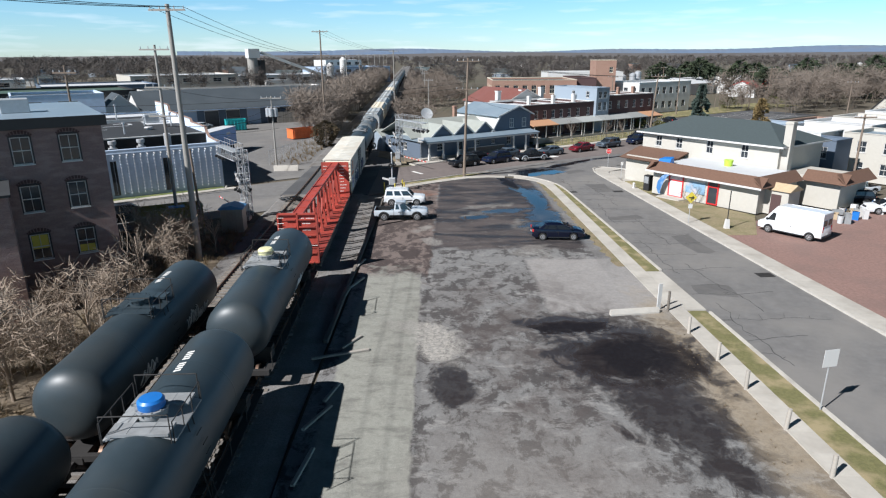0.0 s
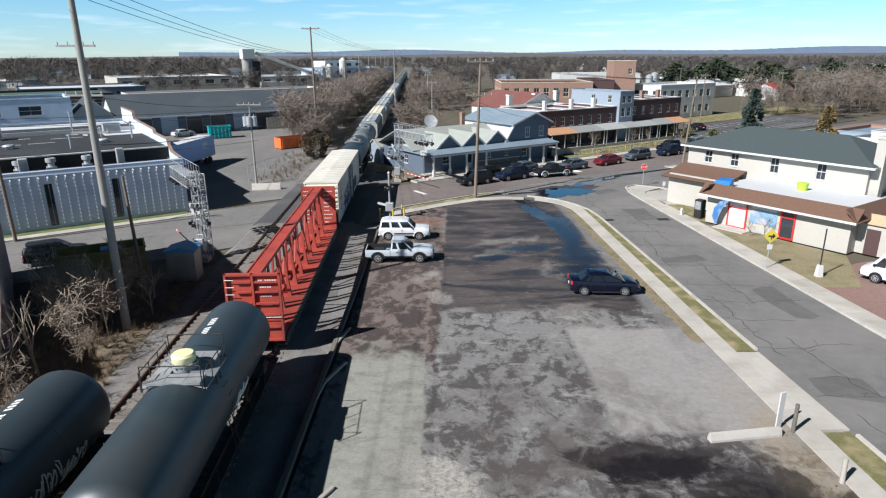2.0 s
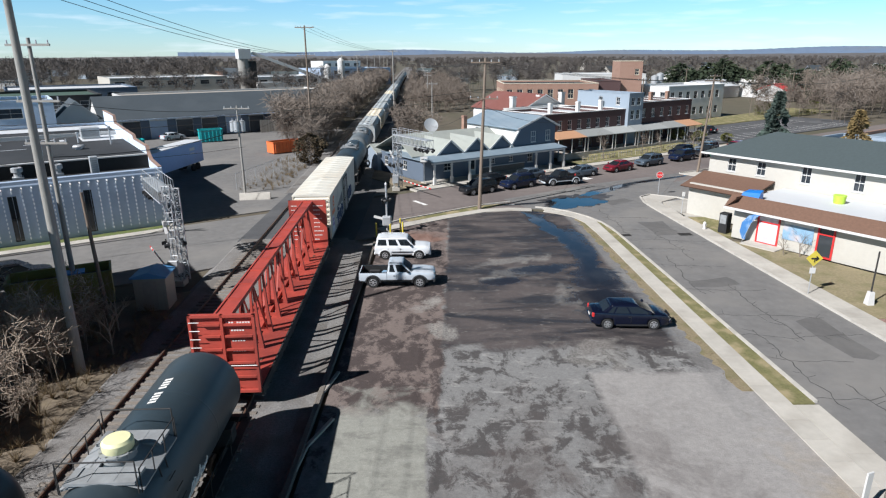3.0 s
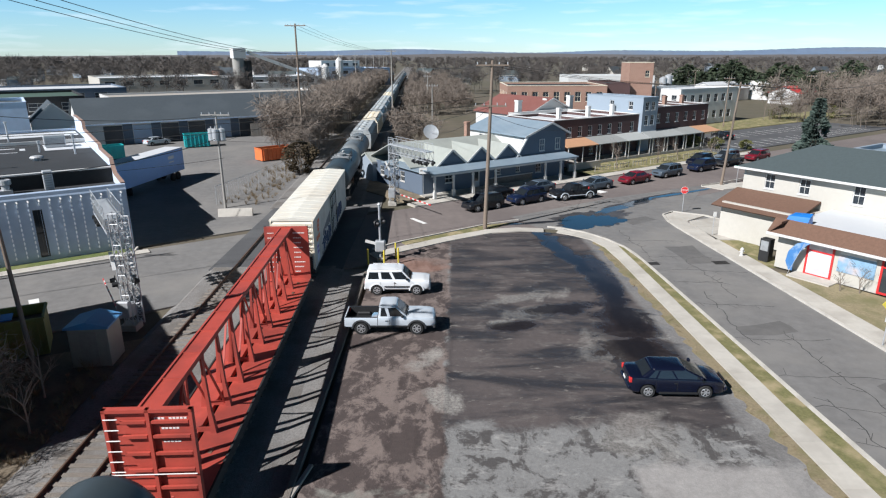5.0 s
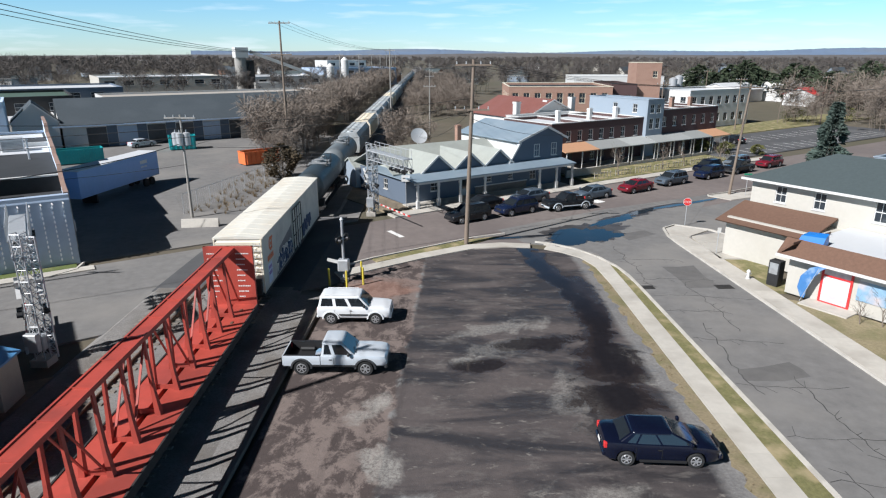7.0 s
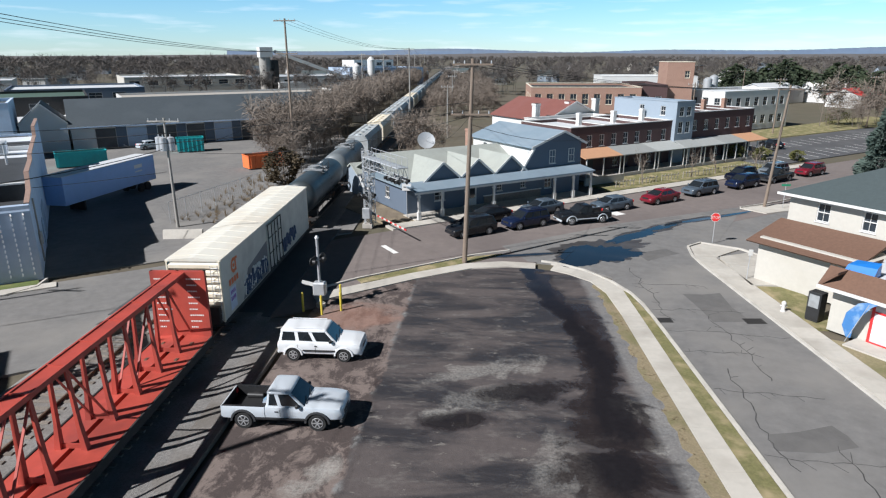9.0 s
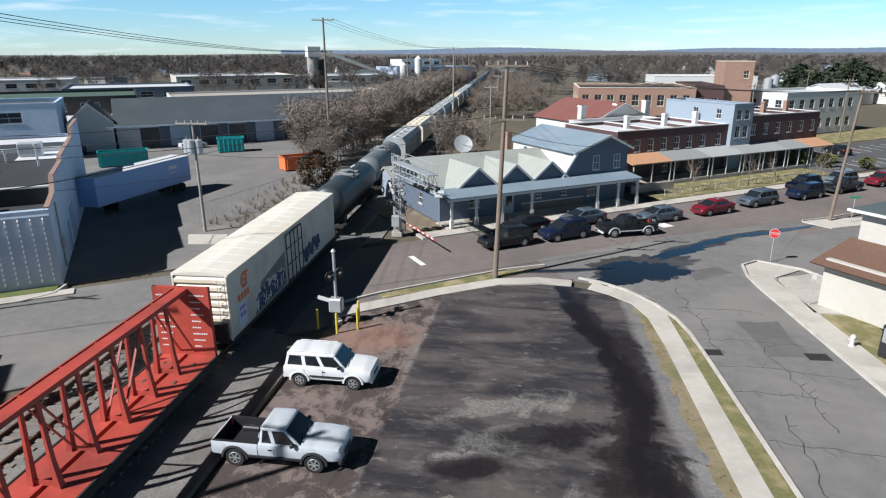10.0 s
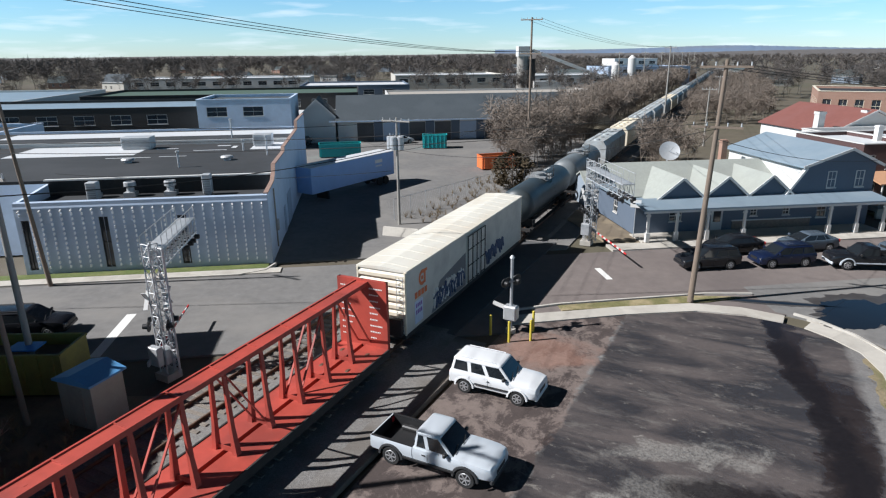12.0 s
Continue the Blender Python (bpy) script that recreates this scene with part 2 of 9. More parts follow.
P_WHITE, P_NAVY = paint("white car paint", (0.68, 0.69, 0.70)), paint("navy car paint", (0.004, 0.006, 0.017))
P_SILVER = surface("silver car paint", (0.54, 0.58, 0.62), 0.3, 0.12, var=0.04, scale=1.0, coat=0.3)
P_BLACK, P_BLUE, P_RED = paint("black car paint", (0.012, 0.013, 0.016)), paint("dark blue car paint", (0.008, 0.014, 0.04)), paint("red car paint", (0.16, 0.012, 0.022))
P_GREY, P_STEEL = paint("grey car paint", (0.13, 0.15, 0.17)), paint("steel blue car paint", (0.075, 0.098, 0.125))

# ---------------------------------------------------------------- mesh helpers


def thing(name, m, label="", category="", group="", kind=""):
    ob = new(name)
    ob.empty_display_size = 0.3
    ob.matrix_world = m
    return tagged(ob, label, category, group, kind)


def finish(bm, name, mat, smooth=False):
    me = bpy.data.meshes.new(name)
    bmesh.ops.recalc_face_normals(bm, faces=bm.faces)
    bm.to_mesh(me)
    bm.free()
    for k in (mat if isinstance(mat, (list, tuple)) else [mat]):
        me.materials.append(k)
    if smooth:
        for p in me.polygons:
            p.use_smooth = True
        me.set_sharp_from_angle(angle=radians(38))
    return me


def part(name, bm, mat, parent=None, label="", smooth=False, m=None):
    """Links a bmesh as one mesh object, under a thing or part where one is given, in its frame."""
    ob = new(name, finish(bm, name, mat, smooth))
    if parent is not None:
        ob.parent = parent
    if m is not None:
        ob.matrix_local = m
    return tagged(ob, label)


def top(name, bm, mat, m, label, category, group="", kind="", smooth=False):
    ob = part(name, bm, mat, None, "", smooth)
    ob.matrix_world = m
    return tagged(ob, label, category, group, kind)


def box(bm, x0, x1, y0, y1, z0, z1, bevel=0.0):
    vs = [bm.verts.new(p) for p in ((x0, y0, z0), (x1, y0, z0), (x1, y1, z0), (x0, y1, z0), (x0, y0, z1), (x1, y0, z1), (x1, y1, z1), (x0, y1, z1))]
    fs = [bm.faces.new([vs[i] for i in f]) for f in ((3, 2, 1, 0), (4, 5, 6, 7), (0, 1, 5, 4), (1, 2, 6, 5), (2, 3, 7, 6), (3, 0, 4, 7))]
    if bevel:
        es = list({e for f in fs for e in f.edges})
        bmesh.ops.bevel(bm, geom=es, offset=bevel, segments=1, affect="EDGES")
    return bm


def boxm(*a, **k):
    return box(bmesh.new(), *a, **k)


def rod(bm, a, b, r, r2=None, n=8):
    """A tapered round bar from a to b."""
    a, b = Vector(a), Vector(b)
    d = (b - a)
    q = d.to_track_quat("Z", "Y")
    r2 = r if r2 is None else r2
    lo, hi = [], []
    for i in range(n):
        t = 2 * math.pi * i / n
        o = q @ Vector((math.cos(t), math.sin(t), 0))
        lo.append(bm.verts.new(a + o * r))
        hi.append(bm.verts.new(b + o * r2))
    for i in range(n):
        j = (i + 1) % n
        bm.faces.new((lo[i], lo[j], hi[j], hi[i]))
    bm.faces.new(lo[::-1])
    bm.faces.new(hi)
    return bm


def beam(bm, a, b, w, h):
    """A square bar from a to b."""
    a, b = Vector(a), Vector(b)
    q = (b - a).to_track_quat("Z", "Y")
    ends = []
    for p in (a, b):
        ends.append([bm.verts.new(p + q @ Vector((sx * w / 2, sy * h / 2, 0))) for sx, sy in ((-1, -1), (1, -1), (1, 1), (-1, 1))])
    lo, hi = ends
    for i in range(4):
        j = (i + 1) % 4
        bm.faces.new((lo[i], lo[j], hi[j], hi[i]))
    bm.faces.new(lo[::-1])
    bm.faces.new(hi)
    return bm


def slab(points, z0, z1):
    """A flat piece with the outline points, from z0 up to z1."""
    bm = bmesh.new()
    lo = [bm.verts.new((x, y, z0)) for x, y in points]
    hi = [bm.verts.new((x, y, z1)) for x, y in points]
    bm.faces.new(hi)
    bm.faces.new(lo[::-1])
    for i in range(len(points)):
        j = (i + 1) % len(points)
        bm.faces.new((lo[i], lo[j], hi[j], hi[i]))
    return bm


def loft(bm, rings, caps=True):
    """A skin over rings of points, each ring closed."""
    vs = [[bm.verts.new(p) for p in r] for r in rings]
    n = len(vs[0])
    for a, b in zip(vs, vs[1:]):
        for i in range(n):
            j = (i + 1) % n
            bm.faces.new((a[i], a[j], b[j], b[i]))
    if caps:
        bm.faces.new(vs[0][::-1])
        bm.faces.new(vs[-1])
    return bm


def extrude_x(bm, profile, x0, x1):
    """The closed profile of (y, z) points, drawn from x0 to x1."""
    return loft(bm, [[(x0, y, z) for y, z in profile], [(x1, y, z) for y, z in profile]])


def extrude_y(bm, profile, y0, y1):
    return loft(bm, [[(x, y0, z) for x, z in profile], [(x, y1, z) for x, z in profile]])


def lettering(name, text, size, mat, parent, m, label="", depth=0.004):
    """Raised letters, built from the built-in font, standing in the plane of m."""
    cu = bpy.data.curves.new(name, "FONT")
    cu.body, cu.size, cu.extrude, cu.align_x = text, size, depth, "CENTER"
    tmp = new(name, cu)
    dg = bpy.context.evaluated_depsgraph_get()
    me = bpy.data.meshes.new_from_object(tmp.evaluated_get(dg))
    bpy.data.objects.remove(tmp)
    me.materials.clear()
    me.materials.append(mat)
    ob = new(name, me)
    ob.parent = parent
    ob.matrix_local = m
    return tagged(ob, label)


GRID = pose(0, 0, 0, 0, 0, 34.4)                                   # x along the main street, y across it
TRACK = Matrix.Translation((-8.1, 33, 0)) @ pose(0, 0, 0, 0, 0, 2.29) @ Matrix.Translation((0, -33, 0))   # y along the rails


def at(m, x, y, z=0, rz=0):
    return m @ pose(x, y, z, 0, 0, rz)


def grid_point(u, v):
    p = GRID @ Vector((u, v, 0))
    return (p.x, p.y)

# ---------------------------------------------------------------- lot surface
LOT = bpy.data.materials.new("stained lot paving")
LOT.use_nodes = True
ln, ll = LOT.node_tree.nodes, LOT.node_tree.links
lb = ln["Principled BSDF"]
l_co = ln.new("ShaderNodeTexCoord")


def l_noise(scale, detail=8, rough=0.6, stretch=(1, 1, 1), warp=0.0):
    mp, t = ln.new("ShaderNodeMapping"), ln.new("ShaderNodeTexNoise")
    mp.inputs["Scale"].default_value = stretch
    ll.new(l_co.outputs["Object"], mp.inputs["Vector"])
    t.inputs["Scale"].default_value, t.inputs["Detail"].default_value, t.inputs["Roughness"].default_value = scale, detail, rough
    t.inputs["Distortion"].default_value = warp
    ll.new(mp.outputs["Vector"], t.inputs["Vector"])
    return t.outputs["Fac"]


def l_range(sock, a, b, c=0.0, d=1.0):
    r = ln.new("ShaderNodeMapRange")
    r.inputs[1].default_value, r.inputs[2].default_value, r.inputs[3].default_value, r.inputs[4].default_value = a, b, c, d
    ll.new(sock, r.inputs[0])
    return r.outputs[0]


def l_mix(fac, a, b):
    m = ln.new("ShaderNodeMix")
    m.data_type = "RGBA"
    for s, i in ((fac, 0), (a, 6), (b, 7)):
        if isinstance(s, tuple):
            m.inputs[i].default_value = (*s, 1)
        elif isinstance(s, float):
            m.inputs[i].default_value = s
        else:
            ll.new(s, m.inputs[i])
    return m.outputs[2]


def l_math(op, a, b):
    m = ln.new("ShaderNodeMath")
    m.operation = op
    for i, s in enumerate((a, b)):
        if isinstance(s, (int, float)):
            m.inputs[i].default_value = s
        else:
            ll.new(s, m.inputs[i])
    return m.outputs[0]


EDGE = l_math("MULTIPLY", l_math("SUBTRACT", l_noise(0.55, 8, 0.65, warp=0.6), 0.5), 2.2)


def l_blob(cx, cy, rx, ry, rot=0, soft=0.25, ragged=1.0, square=False):
    """Nearly 1 inside a ragged stain of that place and size, 0 outside."""
    mp = ln.new("ShaderNodeMapping")
    mp.vector_type = "TEXTURE"
    mp.inputs["Location"].default_value = (cx, cy, 0)
    mp.inputs["Rotation"].default_value = (0, 0, radians(rot))
    mp.inputs["Scale"].default_value = (rx, ry, 1)
    ll.new(l_co.outputs["Object"], mp.inputs["Vector"])
    if square:
        sp, ax, ay = ln.new("ShaderNodeSeparateXYZ"), None, None
        ll.new(mp.outputs["Vector"], sp.inputs[0])
        dist = l_math("MAXIMUM", l_math("ABSOLUTE", sp.outputs[0], 0), l_math("ABSOLUTE", sp.outputs[1], 0))
    else:
        le = ln.new("ShaderNodeVectorMath")
        le.operation = "LENGTH"
        ll.new(mp.outputs["Vector"], le.inputs[0])
        dist = le.outputs["Value"]
    return l_range(l_math("ADD", dist, l_math("MULTIPLY", EDGE, ragged)), 1 + soft, 1 - soft)


fine = l_noise(7, 12, 0.8)
mottle = l_noise(0.85, 14, 0.74, (1, 0.75, 1), 0.35)
mottle = l_math("ADD", mottle, l_math("MULTIPLY", l_math("SUBTRACT", l_noise(0.13, 4, 0.5, (1, 0.6, 1)), 0.5), 0.28))
drag = l_noise(0.85, 14, 0.72, (0.55, 1.2, 1), 0.3)
col = l_mix(l_range(fine, 0.3, 0.7), (0.15, 0.147, 0.143), (0.235, 0.23, 0.222))
col = l_mix(l_range(mottle, 0.48, 0.545, 0, 0.92), col, (0.058, 0.052, 0.050))
col = l_mix(l_range(drag, 0.55, 0.62, 0, 0.7), col, (0.31, 0.30, 0.285))
# older dark blacktop by the street, brownish strip along the cars
dark = l_blob(8.35, 67.5, 6.95, 17.0, -1.5, 0.03, 0.13, True)
bands = l_noise(0.34, 12, 0.62, (0.35, 1.25, 1), 0.5)
worn = l_mix(l_range(drag, 0.54, 0.66, 0, 0.6), l_mix(l_range(bands, 0.42, 0.58), (0.034, 0.031, 0.033), (0.082, 0.068, 0.065)), (0.15, 0.136, 0.125))
worn = l_mix(l_range(l_noise(1.5, 14, 0.75, (0.6, 1.3, 1), 0.4), 0.585, 0.66, 0, 0.75), worn, (0.235, 0.215, 0.19))
col = l_mix(dark, col, worn)
brown = l_blob(-1.9, 62, 3.25, 18.5, -1.2, 0.03, 0.22, True)
col = l_mix(brown, col, l_mix(l_range(mottle, 0.455, 0.53), (0.165, 0.130, 0.115), (0.060, 0.045, 0.041)))
strip = l_blob(-1.3, 14, 2.05, 31.0, 0.6, 0.04, 0.16, True)
col = l_mix(strip, col, l_mix(l_range(drag, 0.5, 0.64, 0, 0.8), l_mix(l_range(fine, 0.3, 0.7), (0.235, 0.235, 0.205), (0.29, 0.285, 0.25)), (0.15, 0.145, 0.13)))
pale = l_blob(12.6, 42.6, 3.9, 5.4, 1, 0.05, 0.16, True)
col = l_mix(pale, col, l_mix(l_range(mottle, 0.35, 0.65), (0.300, 0.283, 0.268), (0.262, 0.247, 0.235)))
apron = l_blob(5.5, 16, 5.5, 8.5, 0, 0.35, 0.35)
col = l_mix(l_math("MULTIPLY", apron, 0.5), col, (0.21, 0.19, 0.172))
grime = l_math("MULTIPLY", l_blob(7.0, 33.0, 6.0, 10.0, 8, 0.45, 0.9), l_range(l_noise(0.5, 14, 0.7, (1, 0.7, 1), 0.6), 0.40, 0.56))
col = l_mix(l_math("MULTIPLY", grime, 0.72), col, (0.078, 0.063, 0.058))
for cx, cy, rx, ry, k in ((1.0, 53.2, 0.55, 0.95, 0.8), (1.5, 33.4, 1.0, 2.2, 0.95), (13.3, 62.9, 0.5, 0.75, 1.0), (13.9, 59.9, 0.3, 0.4, 1.0), (14.2, 55.0, 0.3, 0.9, 0.9), (4.6, 62.0, 0.7, 0.4, 0.8), (7.0, 66.2, 2.0, 0.6, 0.6), (0.2, 57.5, 0.5, 0.5, 0.7), (-0.4, 56.6, 0.6, 0.4, 0.7), (0.5, 58.0, 0.4, 0.4, 0.7),
                          (14.6, 62.0, 0.6, 1.0, 0.8), (14.9, 57.4, 0.35, 0.5, 0.7), (10.2, 58.0, 1.0, 1.6, 0.5), (6.8, 63.5, 1.5, 0.7, 0.45), (9.4, 50.3, 1.4, 1.2, 0.5)):
    col = l_mix(l_math("MULTIPLY", l_math("MULTIPLY", l_blob(cx, cy, rx * 1.3, ry * 1.3, 20, 0.3, 1.9), l_range(fine, 0.36, 0.56)), k), col, (0.30, 0.285, 0.26))
chips = l_math("MULTIPLY", l_blob(1.5, 33.4, 1.05, 2.5, 4, 0.15, 0.7), l_range(l_noise(3.4, 12, 0.8), 0.46, 0.55))
col = l_mix(l_math("MULTIPLY", chips, 0.8), col, (0.40, 0.375, 0.335))
rust = l_blob(-1.4, 72.4, 2.4, 2.0, 0, 0.3, 0.9)
col = l_mix(l_math("MULTIPLY", rust, 0.55), col, (0.27, 0.145, 0.105))
rim = l_blob(15.9, 28, 1.5, 11, 2, 0.4, 0.8)
col = l_mix(l_math("MULTIPLY", rim, 0.8), col, (0.29, 0.235, 0.165))
grit = l_blob(14.9, 64, 0.95, 17.5, 1.5, 0.25, 0.5, True)
col = l_mix(l_math("MULTIPLY", grit, 0.85), col, l_mix(l_range(fine, 0.35, 0.65), (0.13, 0.125, 0.12), (0.25, 0.24, 0.23)))
damp = None
for cx, cy, rx, ry, rot in ((12.2, 31.2, 4.6, 4.4, 10), (13.0, 33.4, 2.4, 1.3, 12), (12.6, 25.2, 2.3, 4.6, 12), (2.3, 28.2, 1.15, 1.9, 8), (9.6, 35.6, 2.8, 1.0, 3),
                            (10.4, 80.4, 1.0, 2.4, 4), (11.0, 76.8, 1.0, 2.8, 14), (12.4, 73.4, 1.2, 2.8, 8), (12.9, 70.0, 1.0, 2.8, 0), (12.4, 66.0, 1.15, 3.2, -4), (12.1, 62.0, 1.75, 3.4, 0), (11.9, 57.6, 2.2, 2.8, 0)):
    b = l_blob(cx, cy, rx, ry, rot, 0.2, 1.35)
    damp = b if damp is None else l_math("MAXIMUM", damp, b)
col = l_mix(l_math("MULTIPLY", damp, l_range(mottle, 0.3, 0.6, 0.97, 0.72)), col, (0.024, 0.019, 0.019))
film = None                                                       # standing water in the stream and the hollows
for cx, cy, rx, ry, rot in ((9.9, 81.0, 0.5, 1.9, 8), (10.5, 77.8, 0.65, 2.4, 14), (11.4, 74.2, 0.75, 2.6, 16), (12.2, 70.6, 0.8, 2.6, 8), (12.7, 66.8, 0.75, 2.6, 2), (12.6, 62.8, 1.0, 2.6, -4), (8.6, 64.0, 2.3, 0.9, 14),
                            (5.2, 61.4, 1.7, 0.7, 10), (11.9, 58.2, 1.2, 1.6, 0), (12.6, 31.0, 2.7, 2.4, 10), (9.8, 34.8, 2.0, 0.8, 3)):
    b = l_blob(cx, cy, rx, ry, rot, 0.3, 1.1)
    film = b if film is None else l_math("MAXIMUM", film, b)
col = l_mix(l_math("MULTIPLY", film, 0.85), col, (0.014, 0.013, 0.015))
speck = l_range(l_noise(3.2, 14, 0.9), 0.35, 0.65, 0.74, 1.26)
l_hv = ln.new("ShaderNodeHueSaturation")
ll.new(speck, l_hv.inputs["Value"])
ll.new(col, l_hv.inputs["Color"])
ll.new(l_hv.outputs["Color"], lb.inputs["Base Color"])
wet = l_range(l_math("ADD", damp, l_math("MULTIPLY", l_math("SUBTRACT", mottle, 0.5), 1.4)), 0.45, 1.0)
moist = l_math("MULTIPLY", dark, l_range(bands, 0.40, 0.56, 0.42, 0.0))
ll.new(l_math("MAXIMUM", l_math("SUBTRACT", l_math("SUBTRACT", l_range(wet, 0.0, 1, 0.88, 0.30), moist), l_math("MULTIPLY", film, 0.8)), 0.035), lb.inputs["Roughness"])
l_bump = ln.new("ShaderNodeBump")
l_bump.inputs["Strength"].default_value, l_bump.inputs["Distance"].default_value = 0.4, 0.03
ll.new(l_noise(16, 5), l_bump.inputs["Height"])
ll.new(l_math("MULTIPLY", l_range(wet, 0.0, 0.8, 0.5, 0.08), l_range(film, 0.1, 0.6, 1.0, 0.02)), l_bump.inputs["Strength"])
ll.new(l_bump.outputs["Normal"], lb.inputs["Normal"])

# ---------------------------------------------------------------- ground, roads, pavements
I = Matrix.Identity(4)


def inner(y):        # lot edge of the side street's pavement
    return 16.15 - 0.036 * (y - 45)


def kerb_left(y):
    return 18.5 - 0.052 * (y - 45)


def kerb_right(y):
    return 26.35 - 0.088 * (y - 49)


rim_pts = [(4200 * math.cos(a * math.pi / 20), 4200 * math.sin(a * math.pi / 20)) for a in range(40)]
top("ground", slab(rim_pts, -1.0, -0.16), FIELD, I, "brown winter ground reaching to the horizon", "ground", kind="structure")
ys = [-60, -30, 0, 20, 45, 60, 72]
lot_pts = [(-4.6, -60)] + [(inner(y) + 0.02, y) for y in ys] + [(14.7, 78.0), (13.8, 80.4), (12.2, 81.6), (10.6, 82.2), (8.5, 82.4), (5.6, 81.8), (1.7, 79.3), (-2.7, 75.9), (-4.3, 74.6)]
top("parking_lot", slab(lot_pts, -0.3, 0.0), LOT, I, "stained patchy paving of an open parking lot", "lot", kind="structure")
top("road", slab([(-260, 62.8), (34, 62.8), (40, 77.2), (-260, 77.2)], -0.3, -0.031), ASPHALT, GRID, "grey asphalt main street west of the tracks", "road", kind="structure")
top("road", slab([(30, 63.2), (300, 63.2), (300, 77.2), (30, 77.2)], -0.3, -0.035), ASPHALT_RED, GRID, "reddish worn asphalt main street", "road", kind="structure")
side = [(kerb_left(-60) - 0.3, -60), (kerb_right(-60) + 0.3, -60), (kerb_right(0) + .3, 0), (kerb_right(50) + .3, 50), (kerb_right(84) + 0.3, 84), (27, 91), (34, 104), (20, 96.5), (8, 88), (10, 84), (13.5, 83.2), (15.8, 80.8), (16.5, 76), (kerb_left(60) - .3, 60), (kerb_left(0) - .3, 0)]
top("road", slab(side, -0.3, -0.028), ASPHALT, I, "grey asphalt side street with cracks", "road", kind="structure")
top("road", slab([(24.0, 87.0), (30, 82), (60, 100), (75, 128), (33, 103.5), (26, 91.5)], -0.3, -0.041), ASPHALT, I, "grey asphalt lane beside the shop", "road", kind="structure")
top("yard", slab([(22.9, 78.6), (47, 78.6), (58, 96), (74, 150), (10, 156), (10, 120), (22.9, 118)], -0.3, -0.05), ASPHALT, GRID, "grey asphalt yard of the warehouse", "yard", kind="structure")
top("car_park", slab([(113, 80.5), (178, 80.5), (178, 99), (116, 97)], -0.3, -0.03), ASPHALT_DARK, GRID, "dark asphalt car park with white bays", "car park", kind="structure")
top("verge", slab([(-90, -60), (-14.5, -60), (-15.2, 40), (-16.0, 60), (-22, 57), (-60, 30)], -0.3, -0.03), DIRT, I, "dry weedy dirt beside the tracks", "ground", kind="structure")
top("verge", slab([(28.8, 20), (60, 20), (60, 66), (34, 60), (kerb_right(58) + 1.7, 57), (kerb_right(40) + 1.7, 40)], -0.3, -0.02),
    surface("red gravel", (0.245, 0.150, 0.125), 0.95, var=0.3, scale=4, col2=(0.185, 0.125, 0.108), scale2=0.3, bump=0.6), I, "red gravel parking area beside the shop", "ground", kind="structure")


def ribbon(a, b, z0, z1):
    """A strip between two lines of points."""
    return slab(list(a) + list(b)[::-1], z0, z1)


def line(f, y0, y1, n=8, off=0.0):
    return [(f(y0 + (y1 - y0) * i / n) + off, y0 + (y1 - y0) * i / n) for i in range(n + 1)]


corner_in = [(inner(73.5), 73.52), (14.8, 77.4), (14.1, 79.6), (12.8, 81.0), (11.5, 81.9)]
corner_out = [(inner(73.5) + 1.12, 73.52), (16.05, 78.0), (15.1, 80.6), (13.5, 82.2), (11.9, 83.0)]
# pavement slabs along the lot: one piece every metre and a half
pavement = new("pavement")
tagged(pavement, "pale concrete pavement slabs along the lot and street", "pavement", kind="structure")
joint = 0.012
flag_runs = []
for i in range(65):
    y0, y1 = -24 + 1.5 * i, -24 + 1.5 * (i + 1) - joint
    flag_runs.append([(inner(y0), y0), (inner(y0) + 1.12, y0), (inner(y1) + 1.12, y1), (inner(y1), y1)])
for i in range(4):
    flag_runs.append([corner_in[i], corner_out[i], corner_out[i + 1], corner_in[i + 1]])
near_in = [(10.4, 82.3), (8.4, 82.5), (5.6, 81.9), (1.7, 79.4), (-0.5, 77.7), (-2.7, 76.0), (-4.4, 74.7)]
near_out = [(10.5, 83.4), (8.0, 83.7), (5.0, 83.0), (1.0, 80.4), (-1.2, 78.7), (-3.4, 77.1), (-5.0, 75.8)]
for i in range(6):
    flag_runs.append([near_in[i], near_in[i + 1], near_out[i + 1], near_out[i]])
for i in range(40):                                              # station side
    u0 = 50.6 + 1.7 * i
    flag_runs.append([grid_point(u, v) for u, v in ((u0, 77.35), (u0 + 1.69, 77.35), (u0 + 1.69, 79.0), (u0, 79.0))])
for i in range(24):                                              # beside the pale building
    u0 = -17 + 1.7 * i
    flag_runs.append([grid_point(u, v) for u, v in ((u0, 76.0), (u0 + 1.69, 76.0), (u0 + 1.69, 77.1), (u0, 77.1))])
for i in range(44):                                              # right side of the side street
    y0, y1 = 20 + 1.5 * i, 20 + 1.5 * (i + 1) - joint
    flag_runs.append([(kerb_right(y0) + 0.18, y0), (kerb_right(y0) + 1.75, y0), (kerb_right(y1) + 1.75, y1), (kerb_right(y1) + 0.18, y1)])
flag_runs += [[(23.4, 86.1), (25.2, 86.1), (27.5, 88.0), (25.0, 89.6), (23.8, 88.6)], [(25.3, 84.0), (29.3, 84.0), (28.4, 87.4), (25.3, 86.0)], [(25.2, 79.6), (28.2, 79.6), (29.2, 83.9), (25.2, 83.9)],
              [(inner(37.4) + 1.14, 37.4), (kerb_left(37.4) - .05, 37.4), (kerb_left(41) - .05, 41.0), (inner(41) + 1.14, 41.0)], [(inner(41) + 1.14, 41.02), (kerb_left(41) - .05, 41.02), (kerb_left(44.7) - .05, 44.7), (inner(44.7) + 1.14, 44.7)]]
